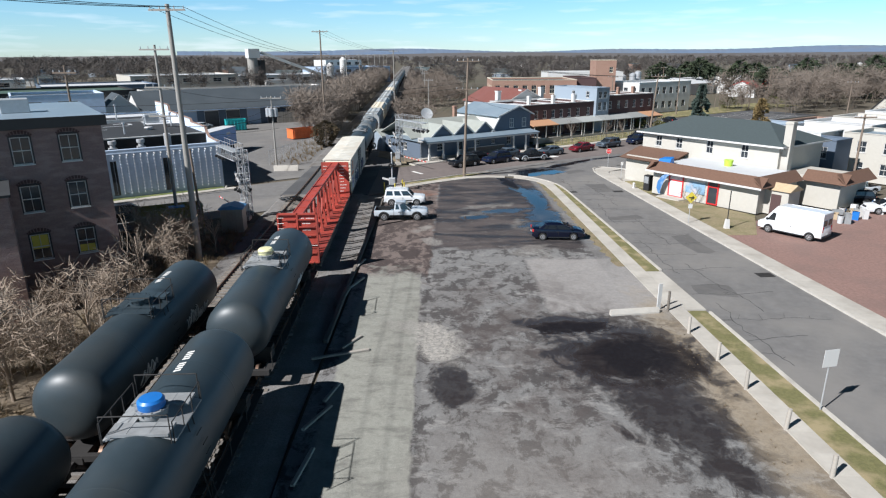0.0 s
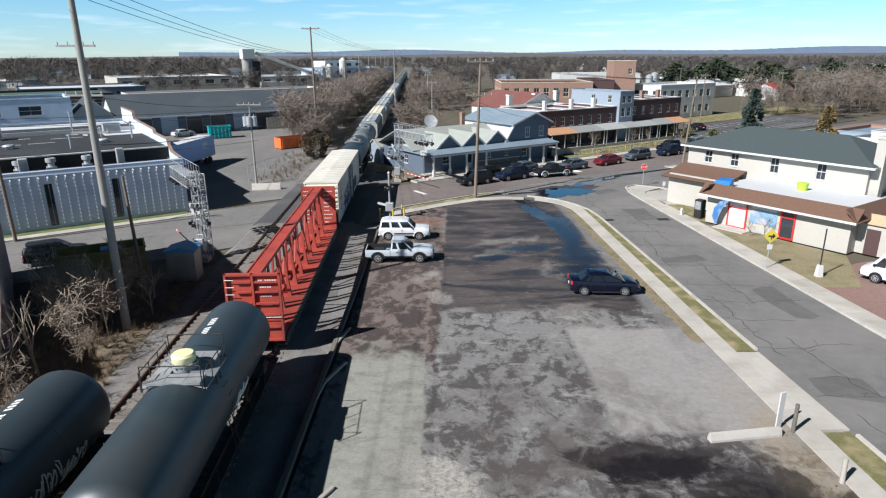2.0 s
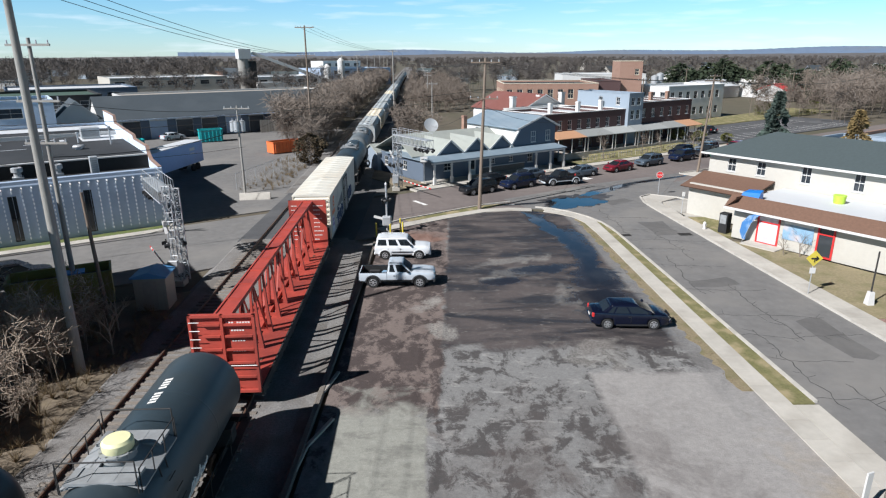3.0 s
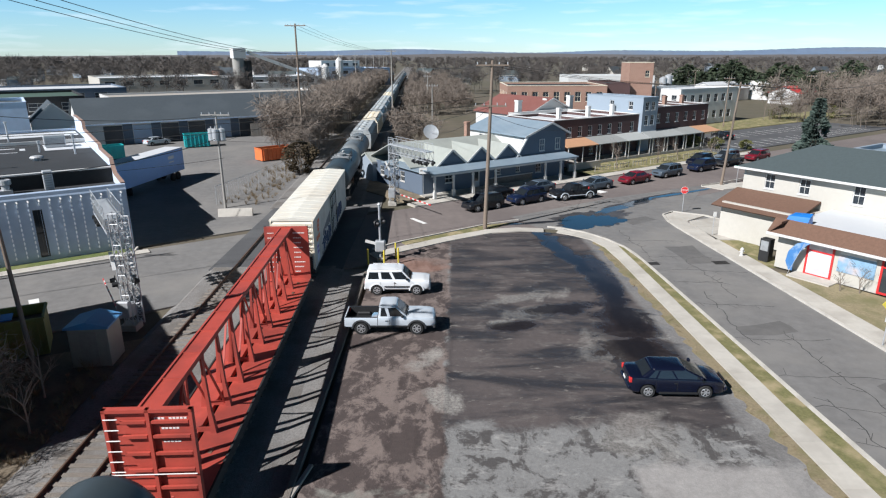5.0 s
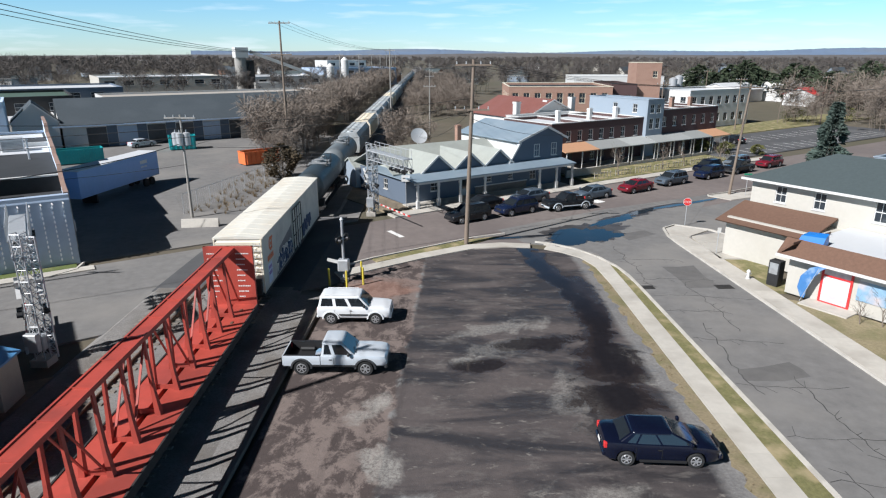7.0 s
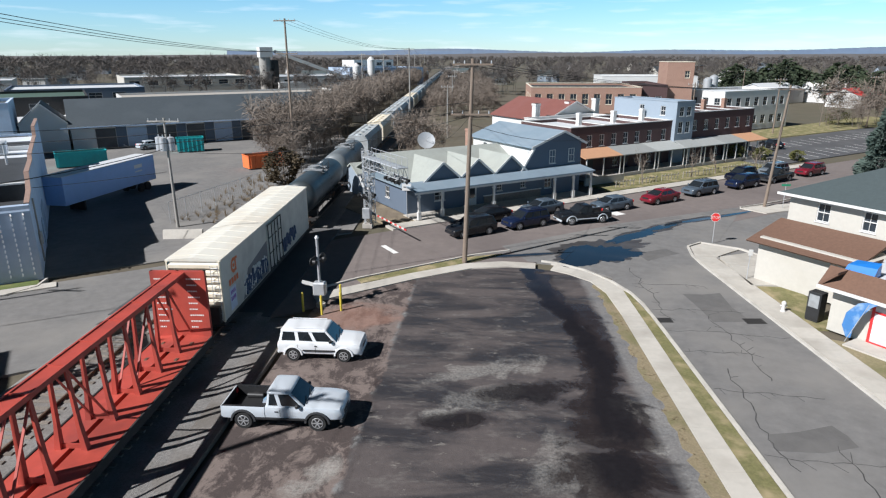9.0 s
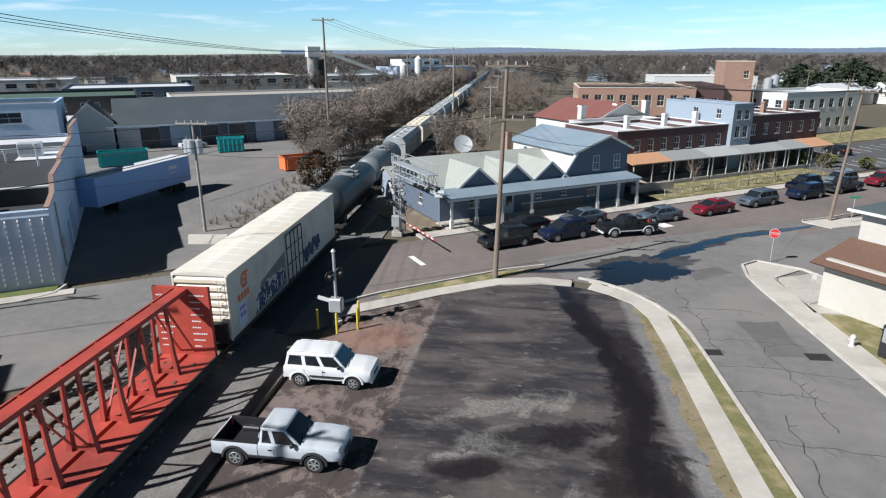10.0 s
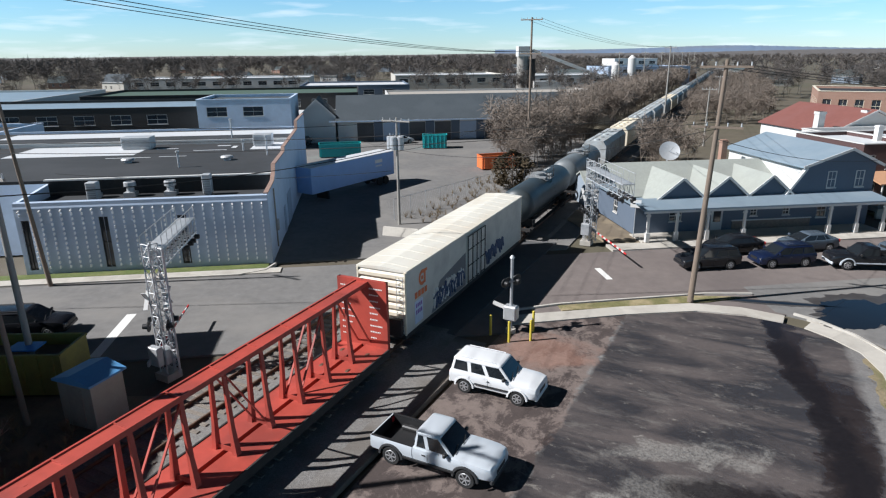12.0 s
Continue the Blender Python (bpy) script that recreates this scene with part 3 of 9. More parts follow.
for pts in flag_runs:
    part("flagstone", slab(pts, -0.25, 0.055), CONCRETE, pavement)
# grass strips between pavement and kerb
top("grass_strip", ribbon(line(inner, 44.8, 74, 8, 1.13), line(kerb_left, 44.8, 74, 8, -0.16), -0.2, 0.05), GRASS, I, "patchy winter grass between pavement and kerb", "grass", kind="structure")
top("grass_strip", ribbon(line(inner, -60, 37.2, 8, 1.13), line(kerb_left, -60, 37.2, 8, -0.16), -0.2, 0.05), GRASS, I, "patchy winter grass between pavement and kerb", "grass", kind="structure")
edge_r = random.Random(31)
weed = [(inner(46 + 0.4 * k) - 0.55 - 0.35 * noise.noise(Vector((0.45 * k, 0, 5))) - edge_r.uniform(0, 0.3), 46 + 0.4 * k) for k in range(86)]
top("grass_strip", ribbon(weed, line(inner, 46, 80, 85, -0.02), -0.2, 0.012), surface("dry weedy verge", (0.235, 0.19, 0.115), 0.95, var=0.35, scale=8, col2=(0.13, 0.13, 0.05), scale2=0.7, amount2=0.7, bump=0.8, bscale=40), I, "thin weedy grass along the lot's edge", "grass", kind="structure")
top("grass_strip", slab([(15.8, 78.6), (16.4, 77.2), (16.82, 74.0), (inner(74) + 1.13, 74), (16.08, 77.9)], -0.2, 0.045), GRASS, I, "grass wedge at the street corner", "grass", kind="structure")
top("grass_strip", slab([grid_point(u, v) for u, v in ((42.5, 65.75), (52.5, 65.75), (55, 66.2), (52, 66.9), (42.5, 66.6))], -0.2, 0.04), GRASS, I, "thin grass strip under the utility pole", "grass", kind="structure")
top("grass_strip", slab([(-20, 77.15), (22.7, 77.15), (22.7, 78.25), (-20, 78.25)], -0.2, 0.05), surface("green winter grass", (0.105, 0.135, 0.035), 0.95, var=0.35, scale=9, col2=(0.19, 0.185, 0.07), scale2=0.6, amount2=0.7, bump=0.8, bscale=45), GRID, "green winter grass along the pale building", "grass", kind="structure")
top("lawn", slab([(54.2, 79.1), (51.0, 79.1), (49.0, 97), (53.8, 97)], -0.2, 0.02), DIRT, GRID, "tawny dry lawn beside the station", "grass", kind="structure")
top("lawn", slab([(80.5, 79.2), (112.5, 79.2), (112.5, 85.2), (80.5, 85.2)], -0.2, 0.06), GRASS, GRID, "small front lawns of the row houses", "grass", kind="structure")
top("lawn", slab([(kerb_right(56) + 1.8, 54.5), (30.4, 54.5), (33.6, 61.5), (28.2, 70), (kerb_right(71) + 1.8, 71)], -0.2, 0.03), LAWN_DRY, I, "dry lawn in front of the shop", "grass", kind="structure")
top("lawn", slab([(kerb_right(72.5) + 1.8, 72.5), (27.6, 72.5), (28.2, 79.4), (kerb_right(79) + 1.8, 79.4)], -0.2, 0.03), GRASS, I, "narrow lawn beside the shop wall", "grass", kind="structure")
top("lawn", slab([(140, 99.4), (140, 108), (205, 113), (205, 99.4)], -0.2, -0.06), GRASS, GRID, "pale green lawn behind the car park", "grass", kind="structure")
# kerbs
for pts in (line(kerb_left, -60, 37, 8), line(kerb_left, 45, 72, 6) + [(16.85, 75.5), (16.45, 77.6), (15.6, 79.7), (14.1, 82.0), (12.4, 83.4), (11.0, 84.0)], line(kerb_right, -60, 84, 12) + [(23.2, 86.2), (23.6, 88.7), (25.0, 89.9), (27.8, 88.2), (29.5, 84.6)],
            [grid_point(u, v) for u, v in ((56.0, 66.6), (52.8, 67.1), (42.6, 66.8), (39.5, 66.3))], [grid_point(u, 77.25) for u in (50.5, 70, 90, 112)], [grid_point(u, v) for u, v in ((-20, 75.9), (20.8, 75.9), (22.6, 76.7), (23.2, 78.2))],
            [(33.4, 103.4), (36.4, 105.0), (60, 121)]):
    bm = bmesh.new()
    for a, b in zip(pts, pts[1:]):
        beam(bm, (*a, -0.03), (*b, -0.03), 0.16, 0.26)
    top("kerb", bm, KERB, I, "worn pale concrete kerb", "kerb", kind="structure")
top("pavement", slab([(33.2, 103.0), (36.2, 104.6), (40, 105.5), (38.5, 102.5), (35, 100.8)], -0.2, 0.05), CONCRETE, I, "small concrete corner under the pole", "pavement", kind="structure")


def puddle(outline, label, mat=None, name="puddle"):
    """A thin sheet of water with an uneven rim."""
    pts = []
    for k in range(144):
        a = 2 * math.pi * k / 144
        r = 1 + 0.38 * noise.noise(Vector((outline[0] + 1.3 * math.cos(a), outline[1] + 1.3 * math.sin(a), 3))) + 0.3 * noise.noise(Vector((outline[0] + 4 * math.cos(a), 4 * math.sin(a), 9))) + 0.16 * noise.noise(Vector((outline[0] + 11 * math.cos(a), 11 * math.sin(a), 2)))
        x, y = outline[2] * r * math.cos(a), outline[3] * r * math.sin(a)
        c, s = math.cos(radians(outline[4])), math.sin(radians(outline[4]))
        pts.append((outline[0] + c * x - s * y, outline[1] + s * x + c * y))
    z = outline[5] if len(outline) > 5 else 0.004
    top(name, slab(pts, z - 0.003, z + 0.002), mat or WATER, I, label, name.replace("_", " "), kind="structure")


for o in ((15.5, 86.2, 3.7, 2.2, 28, -0.02), (19.6, 91.6, 3.0, 0.75, 40, -0.021), (23.0, 95.0, 2.8, 0.45, 36, -0.02), (27.0, 97.8, 3.6, 0.32, 28, -0.021), (10.0, 85.7, 3.4, 0.2, 14, -0.02), (32.0, 100.7, 3.0, 0.22, 32, -0.02)):
    puddle(o, "shallow puddle draining along the street gutter")
WET = surface("wet asphalt", (0.055, 0.05, 0.048), 0.4, var=0.2, col2=(0.09, 0.083, 0.08), scale2=0.4, amount2=0.8)
for o in ((16.2, 87.2, 4.6, 2.7, 34, -0.025), (21.5, 93.6, 4.2, 0.9, 38, -0.0255), (28.0, 98.4, 5.0, 0.6, 30, -0.025), (10.2, 85.7, 4.0, 0.4, 14, -0.0255)):
    puddle(o, "dark wet asphalt round the street puddles", WET, "wet_patch")

# road markings
for name, pts, m in (("stop_line", [(47.5, 70.9), (47.95, 70.9), (47.95, 73.4), (47.5, 73.4)], GRID), ("stop_line", [(15.0, 63.4), (15.6, 63.4), (15.6, 69.4), (15.0, 69.4)], GRID), ("stop_line", [(72.3, 70.7), (73.6, 70.7), (73.6, 74.7), (72.3, 74.7)], GRID)):
    top(name, slab(pts, -0.034, -0.029), WHITE_MARK, m, "worn white stop line on the road", "marking", kind="structure")
for i in range(18):
    top("bay_line", slab([(116 + 3 * i, 90.2), (116.12 + 3 * i, 90.2), (117.6 + 3 * i, 95), (117.48 + 3 * i, 95)], -0.03, -0.025), WHITE_MARK, GRID, "white parking bay line", "marking", "bay lines", "structure")
    top("bay_line", slab([(118 + 3 * i, 81.5), (118.12 + 3 * i, 81.5), (119.6 + 3 * i, 86.3), (119.48 + 3 * i, 86.3)], -0.03, -0.025), WHITE_MARK, GRID, "white parking bay line", "marking", "bay lines", "structure")
for x, y, w, h in ((17.6, 73.2, 0.9, 0.7), (23.0, 73.4, 1.2, 0.8), (25.9, 44.0, 1.2, 0.9)):
    bm = bmesh.new()
    box(bm, -w / 2, w / 2, -h / 2, h / 2, -0.03, -0.018)
    for k in range(6):
        box(bm, -w / 2 + 0.06, w / 2 - 0.06, -h / 2 + 0.06 + k * (h - 0.1) / 6, -h / 2 + 0.1 + k * (h - 0.1) / 6, -0.018, -0.008)
    top("storm_drain", bm, UNDER, at(I, x, y, 0, 4), "dark cast iron storm drain grate", "drain")
# tar-filled cracks in the side street
CRACK = surface("tar crack", (0.05, 0.048, 0.047), 0.8)


def crack(seed, x, y, a, steps, wander, width=0.035):
    """A wandering crack that stays between the kerbs and sends out a few short branches."""
    rnd = random.Random(seed)
    bm = bmesh.new()
    p = Vector((x, y, -0.024))
    for j in range(steps):
        q = p + Vector((math.cos(a + rnd.uniform(-wander, wander)), math.sin(a + rnd.uniform(-wander, wander)), 0)) * rnd.uniform(0.25, 0.6)
        if not kerb_left(q.y) + 0.2 < q.x < kerb_right(q.y) - 0.2:
            break
        beam(bm, p, q, width * rnd.uniform(0.5, 1.2), 0.006)
        if rnd.random() < 0.22:
            d = a + rnd.choice((-1, 1)) * rnd.uniform(0.7, 1.4)
            beam(bm, q, q + Vector((math.cos(d), math.sin(d), 0)) * rnd.uniform(0.3, 0.9), width * 0.6, 0.006)
        p = q
    if len(bm.verts):
        top("road_crack", bm, CRACK, I, "dark crack in the asphalt", "crack", "road cracks", "structure")
    else:
        bm.free()


for k in range(13):                                              # across the street
    y = 33 + 3.9 * k + 1.1 * math.sin(5 * k)
    crack(k, kerb_left(y) + 0.3, y, 0.12 * math.sin(3 * k), 9 + (k * 7) % 9, 0.45)
for k in range(7):                                               # along it
    y = 30 + 7.2 * k
    crack(50 + k, kerb_left(y) + 1.2 + (k * 2.3) % 4.6, y, math.pi / 2 + 0.06, 22, 0.5, 0.045)
PATCH = surface("repaired asphalt", (0.115, 0.110, 0.106), 0.88, var=0.2, scale=1.5, col2=(0.15, 0.143, 0.135), scale2=0.3, amount2=0.6, bump=0.3, bscale=14)
for x, y, w, d, rz in ((20.3, 61.0, 3.2, 1.5, 10), (21.4, 75.5, 2.4, 4.4, 6), (23.6, 52.0, 1.6, 5.0, 4), (20.6, 86.5, 3.4, 1.6, 30), (21.0, 41.0, 2.6, 2.0, -8)):
    rnd = random.Random(int(x * 10))
    pts = [(rx * w / 2 + rnd.uniform(-0.25, 0.25), ry * d / 2 + rnd.uniform(-0.25, 0.25)) for rx, ry in ((-1, -1), (0, -1.05), (1, -1), (1.05, 0), (1, 1), (0, 1.05), (-1, 1), (-1.05, 0))]
    top("asphalt_patch", slab(pts, -0.032, -0.0245), PATCH, at(I, x, y, 0, rz), "darker repair patch in the side street", "patch", kind="structure")

# ---------------------------------------------------------------- tracks
bm = bmesh.new()
extrude_y(bm, [(-7.6, -0.25), (-6.9, 0.06), (2.2, 0.06), (3.1, -0.05), (3.1, -0.3), (-7.6, -0.3)], -70, 72.5)
top("track_bed", bm, GRAVEL, TRACK, "grey ballast bed under the two tracks", "ballast", kind="structure")
bm = bmesh.new()
extrude_y(bm, [(-7.6, -0.25), (-6.9, 0.06), (2.4, 0.06), (3.4, -0.25), (3.4, -0.3), (-7.6, -0.3)], 92, 900)
top("track_bed", bm, GRAVEL, TRACK, "grey ballast bed under the two tracks", "ballast", kind="structure")
top("crossing", slab([(-7.2, 72.0), (3.0, 72.0), (3.6, 92.5), (-6.6, 92.5)], -0.3, 0.03), ASPHALT_DARK, TRACK, "dark asphalt level crossing between the rails", "crossing", kind="structure")
for x in (0.0, -4.5):
    track = thing("track", at(TRACK, x, 0), "rusty steel rails on weathered timber ties", "railway track", kind="structure")
    for sx in (-0.75, 0.75):
        bm = bmesh.new()
        extrude_y(bm, [(sx - 0.07, 0.10), (sx + 0.07, 0.10), (sx + 0.015, 0.13), (sx + 0.037, 0.19), (sx + 0.037, 0.24), (sx - 0.037, 0.24), (sx - 0.037, 0.19), (sx - 0.015, 0.13)], -70, 800)
        part("rail", bm, RAIL, track)
    tie_mesh = finish(boxm(-1.3, 1.3, -0.11, 0.11, -0.06, 0.11, bevel=0.015), "tie", TIE)
    for i in range(150):
        s = -14 + 0.57 * i
        if s > 71.5:
            s += 20.7
        o = new("tie", tie_mesh)
        o.parent = track
        o.matrix_local = pose(random.uniform(-.05, .05), s, random.uniform(-.01, .01), 0, 0, random.uniform(-1.5, 1.5))
top("verge", slab([(-7.4, -60), (-4.62, -60), (-4.62, 72), (-8.6, 72)], -0.3, -0.05), GRAVEL, I, "grey gravel between the track and the lot", "ground", kind="structure")
top("kerb_timber", boxm(-0.14, 0.14, 33, 71, -0.1, 0.16, bevel=0.03), TIE, at(I, -4.7, 0), "old dark timber kerb along the lot's edge", "kerb", kind="structure")

# ---------------------------------------------------------------- train


def truck_frame(parent, y):
    """A two-axle wheel truck under a car."""
    for ax in (-0.9, 0.9):
        bm = bmesh.new()
        for sx in (-0.75, 0.75):
            rod(bm, (sx - 0.07, y + ax, 0.68), (sx + 0.07, y + ax, 0.68), 0.43, n=16)
        rod(bm, (-0.95, y + ax, 0.68), (0.95, y + ax, 0.68), 0.08)
        part("wheelset", bm, RAIL, parent, smooth=True)
    bm = bmesh.new()
    for sx in (-1.0, 1.0):
        extrude_x(bm, [(y - 1.25, 0.5), (y - 0.5, 0.32), (y + 0.5, 0.32), (y + 1.25, 0.5), (y + 1.25, 0.8), (y + 0.4, 0.98), (y - 0.4, 0.98), (y - 1.25, 0.8)], sx - 0.09, sx + 0.09)
    box(bm, -1.0, 1.0, y - 0.2, y + 0.2, 0.55, 0.95)
    part("truck_frame", bm, UNDER, parent)


def coupler(parent, y, sign):
    bm = bmesh.new()
    box(bm, -0.12, 0.12, min(y, y + sign * 0.75), max(y, y + sign * 0.75), 0.75, 1.0, bevel=0.02)
    box(bm, -0.2, 0.2, min(y + sign * .5, y + sign * 0.78), max(y + sign * .5, y + sign * 0.78), 0.68, 1.05, bevel=0.03)
    part("coupler", bm, UNDER, parent)


def arch_rail(bm, x0, x1, y, z0, z1, r=0.022):
    rod(bm, (x0, y, z0), (x0, y, z1), r, n=6)
    rod(bm, (x1, y, z0), (x1, y, z1), r, n=6)
    rod(bm, (x0, y, z1), (x1, y, z1), r, n=6)


def tank_car(y, x, half, mat, lid, label, marks=True, rad=1.54, graffiti=False, deck=WALKGREY):
    car = thing("tank_car", at(TRACK, x, y), label, "tank car", "train cars")
    zc = 1.42 + rad
    bm = bmesh.new()
    prof = [(-half, 0.02)] + [(-half + 0.85 * (1 - math.cos(a)), rad * math.sin(a) ** 0.8) for a in [math.pi / 2 * k / 7 for k in range(1, 8)]]
    prof += [(-half * f, rad) for f in (0.6, 0.3, 0.0, -0.3, -0.6)] + [(-p, r) for p, r in prof[::-1]]
    loft(bm, [[(r * math.sin(2 * math.pi * k / 40), p, zc + r * math.cos(2 * math.pi * k / 40)) for k in range(40)] for p, r in prof])
    shell = part("tank", bm, mat, car, smooth=True)
    for yy in (-half * 0.5, half * 0.5):                           # weld seams
        bm = bmesh.new()
        loft(bm, [[((rad + e) * math.sin(2 * math.pi * k / 40), yy + d, zc + (rad + e) * math.cos(2 * math.pi * k / 40)) for k in range(40)] for d, e in ((-0.05, 0.0), (-0.02, 0.006), (0.02, 0.006), (0.05, 0.0))])
        part("weld_seam", bm, mat, shell, smooth=True)
    # saddle bands, sill
    bm = bmesh.new()
    box(bm, -0.4, 0.4, -half - 0.15, half + 0.15, 0.85, 1.12)
    for s in (-1, 1):
        box(bm, -1.35, 1.35, s * (half - 1.6) - 0.3, s * (half - 1.6) + 0.3, 0.95, 1.75)
        box(bm, -1.5, 1.5, s * half + s * 0.0 - 0.12, s * half + 0.12, 0.95, 1.2)
    part("underframe", bm, UNDER, car)
    for s in (-1, 1):
        truck_frame(car, s * (half - 1.7))
        coupler(car, s * (half + 0.12), s)
    # walkway, dome and railings on top
    zt = zc + rad
    bm = bmesh.new()
    for s in (-1, 1):
        loft(bm, [[(s * 0.35, yy, zt - 0.02), (s * 1.15, yy, zt - 0.27), (s * 1.15, yy, zt - 0.22), (s * 0.35, yy, zt + 0.04)] for yy in (-1.2, 1.2)])
    box(bm, -0.95, 0.95, -1.25, -0.55, zt - 0.06, zt + 0.03)
    box(bm, -0.95, 0.95, 0.55, 1.25, zt - 0.06, zt + 0.03)
    part("walkway", bm, deck, car)
    bm = bmesh.new()
    rod(bm, (0, 0, zt - 0.15), (0, 0, zt + 0.22), 0.46, n=24)
    rod(bm, (0, 0, zt + 0.22), (0, 0, zt + 0.27), 0.52, n=24)
    for k in range(10):
        a = 2 * math.pi * k / 10
        rod(bm, (0.49 * math.cos(a), 0.49 * math.sin(a), zt + 0.12), (0.49 * math.cos(a), 0.49 * math.sin(a), zt + 0.31), 0.025, n=6)
    dome = part("dome", bm, deck, car, smooth=True)
    if lid:
        bm = bmesh.new()
        loft(bm, [[(r * math.cos(2 * math.pi * k / 24), r * math.sin(2 * math.pi * k / 24), zt + h) for k in range(24)] for r, h in ((0.40, 0.26), (0.43, 0.30), (0.43, 0.52), (0.36, 0.60), (0.05, 0.62))])
        part("lid", bm, lid, dome, "coloured protective lid", smooth=True)
    bm = bmesh.new()
    for s in (-1, 1):
        arch_rail(bm, -1.05, 1.05, s * 1.3, zt - 0.28, zt + 0.72)
        rod(bm, (s * 1.12, -1.25, zt + 0.45), (s * 1.12, 1.25, zt + 0.45), 0.02, n=6)
        for yy in (-1.25, -0.4, 0.4, 1.25):
            rod(bm, (s * 1.12, yy, zt - 0.3), (s * 1.12, yy, zt + 0.45), 0.02, n=6)
    part("safety_railing", bm, UNDER, car)
    for s in (-1, 1):                                             # side ladder
        bm = bmesh.new()
        for dy in (-0.22, 0.22):
            rod(bm, (s * (rad + 0.12), dy, 0.8), (s * 1.15, dy, zt - 0.25), 0.02, n=6)
        for k in range(9):
            z = 0.9 + k * 0.36
            xx = rad + 0.12 if z < zc else math.sqrt(max(rad * rad - (z - zc) ** 2, 0.9)) + 0.1
            rod(bm, (s * xx, -0.22, z), (s * xx, 0.22, z), 0.018, n=6)
        part("ladder", bm, UNDER, car)
    for s in (-1, 1):                                             # low side rail
        bm = bmesh.new()
        rod(bm, (s * 1.56, -half + 0.3, 1.9), (s * 1.56, half - 0.3, 1.9), 0.02, n=6)
        for k in range(7):
            yy = -half + 0.4 + k * (2 * half - 0.8) / 6
            rod(bm, (s * 1.56, yy, 1.1), (s * 1.56, yy, 1.9), 0.018, n=6)
        box(bm, s * 1.25, s * 1.62, -half, half, 1.06, 1.12) if s > 0 else box(bm, -1.62, -1.25, -half, half, 1.06, 1.12)
        part("side_rail", bm, UNDER, car)
    if marks:                                                     # unreadable reporting marks
        bm = bmesh.new()
        rnd = random.Random(int(y * 7))
        for k in range(9):
            if k == 4:
                continue
            a0, a1 = 0.10, 0.10 + 0.19
            rings = []
            for a in (a0, a1):
                for dy in (0, 0.12):
                    rings.append((-(rad + 0.006) * math.sin(a), half * 0.40 + k * 0.19 + dy, zc + (rad + 0.006) * math.cos(a)))
            bm.faces.new([bm.verts.new(p) for p in (rings[0], rings[1], rings[3], rings[2])])
        part("reporting_mark", bm, YELLOW if marks == "yellow" else WHITE_MARK, shell, "painted marks")
        bm = bmesh.new()
        for k in range(8):
            if k == 3:
                continue
            box(bm, -0.75 + k * 0.19, -0.75 + k * 0.19 + 0.13, -half - 0.012 + 0.17, -half + 0.20, zc + 0.42, zc + 0.60)
        for k in range(6):
            box(bm, -0.5 + k * 0.17, -0.5 + k * 0.17 + 0.13, -half + 0.06, -half + 0.09, zc + 0.12, zc + 0.19)
        part("end_mark", bm, WHITE_MARK, shell, "white stencilled marks")
    if graffiti:
        for s, yy, zz, n in graffiti:
            scribble(shell, n, lambda a, b, s=s, yy=yy, zz=zz: (s * math.sqrt(max((rad + 0.012) ** 2 - (zz + b - zc) ** 2, 0.01)), yy + a, zz + b), 1.6, 0.9, WHITE_MARK)
    return car


def scribble(parent, seed, place, w, h, mat, strokes=7, r=0.035):
    """Loose spray-paint loops on a surface that place() gives."""
    rnd = random.Random(seed)
    bm = bmesh.new()
    for k in range(strokes):
        cx, cy = w * (k + 0.5) / strokes - w / 2, rnd.uniform(-0.15, 0.15) * h
        rx, ry, ph = w / strokes * rnd.uniform(0.5, 0.9), h * rnd.uniform(0.3, 0.5), rnd.uniform(0, 6)
        pts = [place(cx + rx * math.cos(ph + t * rnd.choice((0.5, 0.55, 0.6))), cy + ry * math.sin(ph * 2 + t * 0.8)) for t in range(8)]
        for a, b in zip(pts, pts[1:]):
            if (Vector(a) - Vector(b)).length > 0.02:
                beam(bm, a, b, r, r)
    tagged(part("graffiti", bm, mat, parent, "sprayed graffiti scrawl"), kind="stuff")


TANK_LABEL = "black railway tank car with a railed top walkway on the track"
tank_car(34.9, 0, 7.3, TANK, PALEYELLOW, "black railway tank car with a pale yellow dome lid", graffiti=((1, 1.6, 2.4, 5),))
tank_car(18.6, 0, 7.3, TANK, BLUE, "black railway tank car with a blue dome lid")
tank_car(2.3, 0, 7.3, TANK, None, TANK_LABEL)
tank_car(-14.0, 0, 7.3, TANK, None, TANK_LABEL)
tank_car(-30.3, 0, 7.3, TANK, None, TANK_LABEL)
tank_car(99.0, 0, 7.3, TANK, None, "dark railway tank car behind the boxcar")
tank_car(115.3, 0, 7.0, TANK_GREY, None, "grey railway tank car on the track", marks=False)
tank_car(28.4, -4.5, 7.2, TANK, None, "black graffiti-marked tank car standing on the second track", graffiti=((1, -3.2, 2.5, 2), (1, 2.2, 2.7, 3), (1, 3.9, 2.4, 8)), deck=TANK)
tank_car(12.2, -4.5, 7.2, TANK, None, "black tank car with yellow marks on the second track", marks="yellow", deck=TANK)
tank_car(-4.0, -4.5, 7.2, TANK, None, "black tank car on the second track", marks=False)
tank_car(-20.2, -4.5, 7.2, TANK, None, "black tank car on the second track", marks=False)


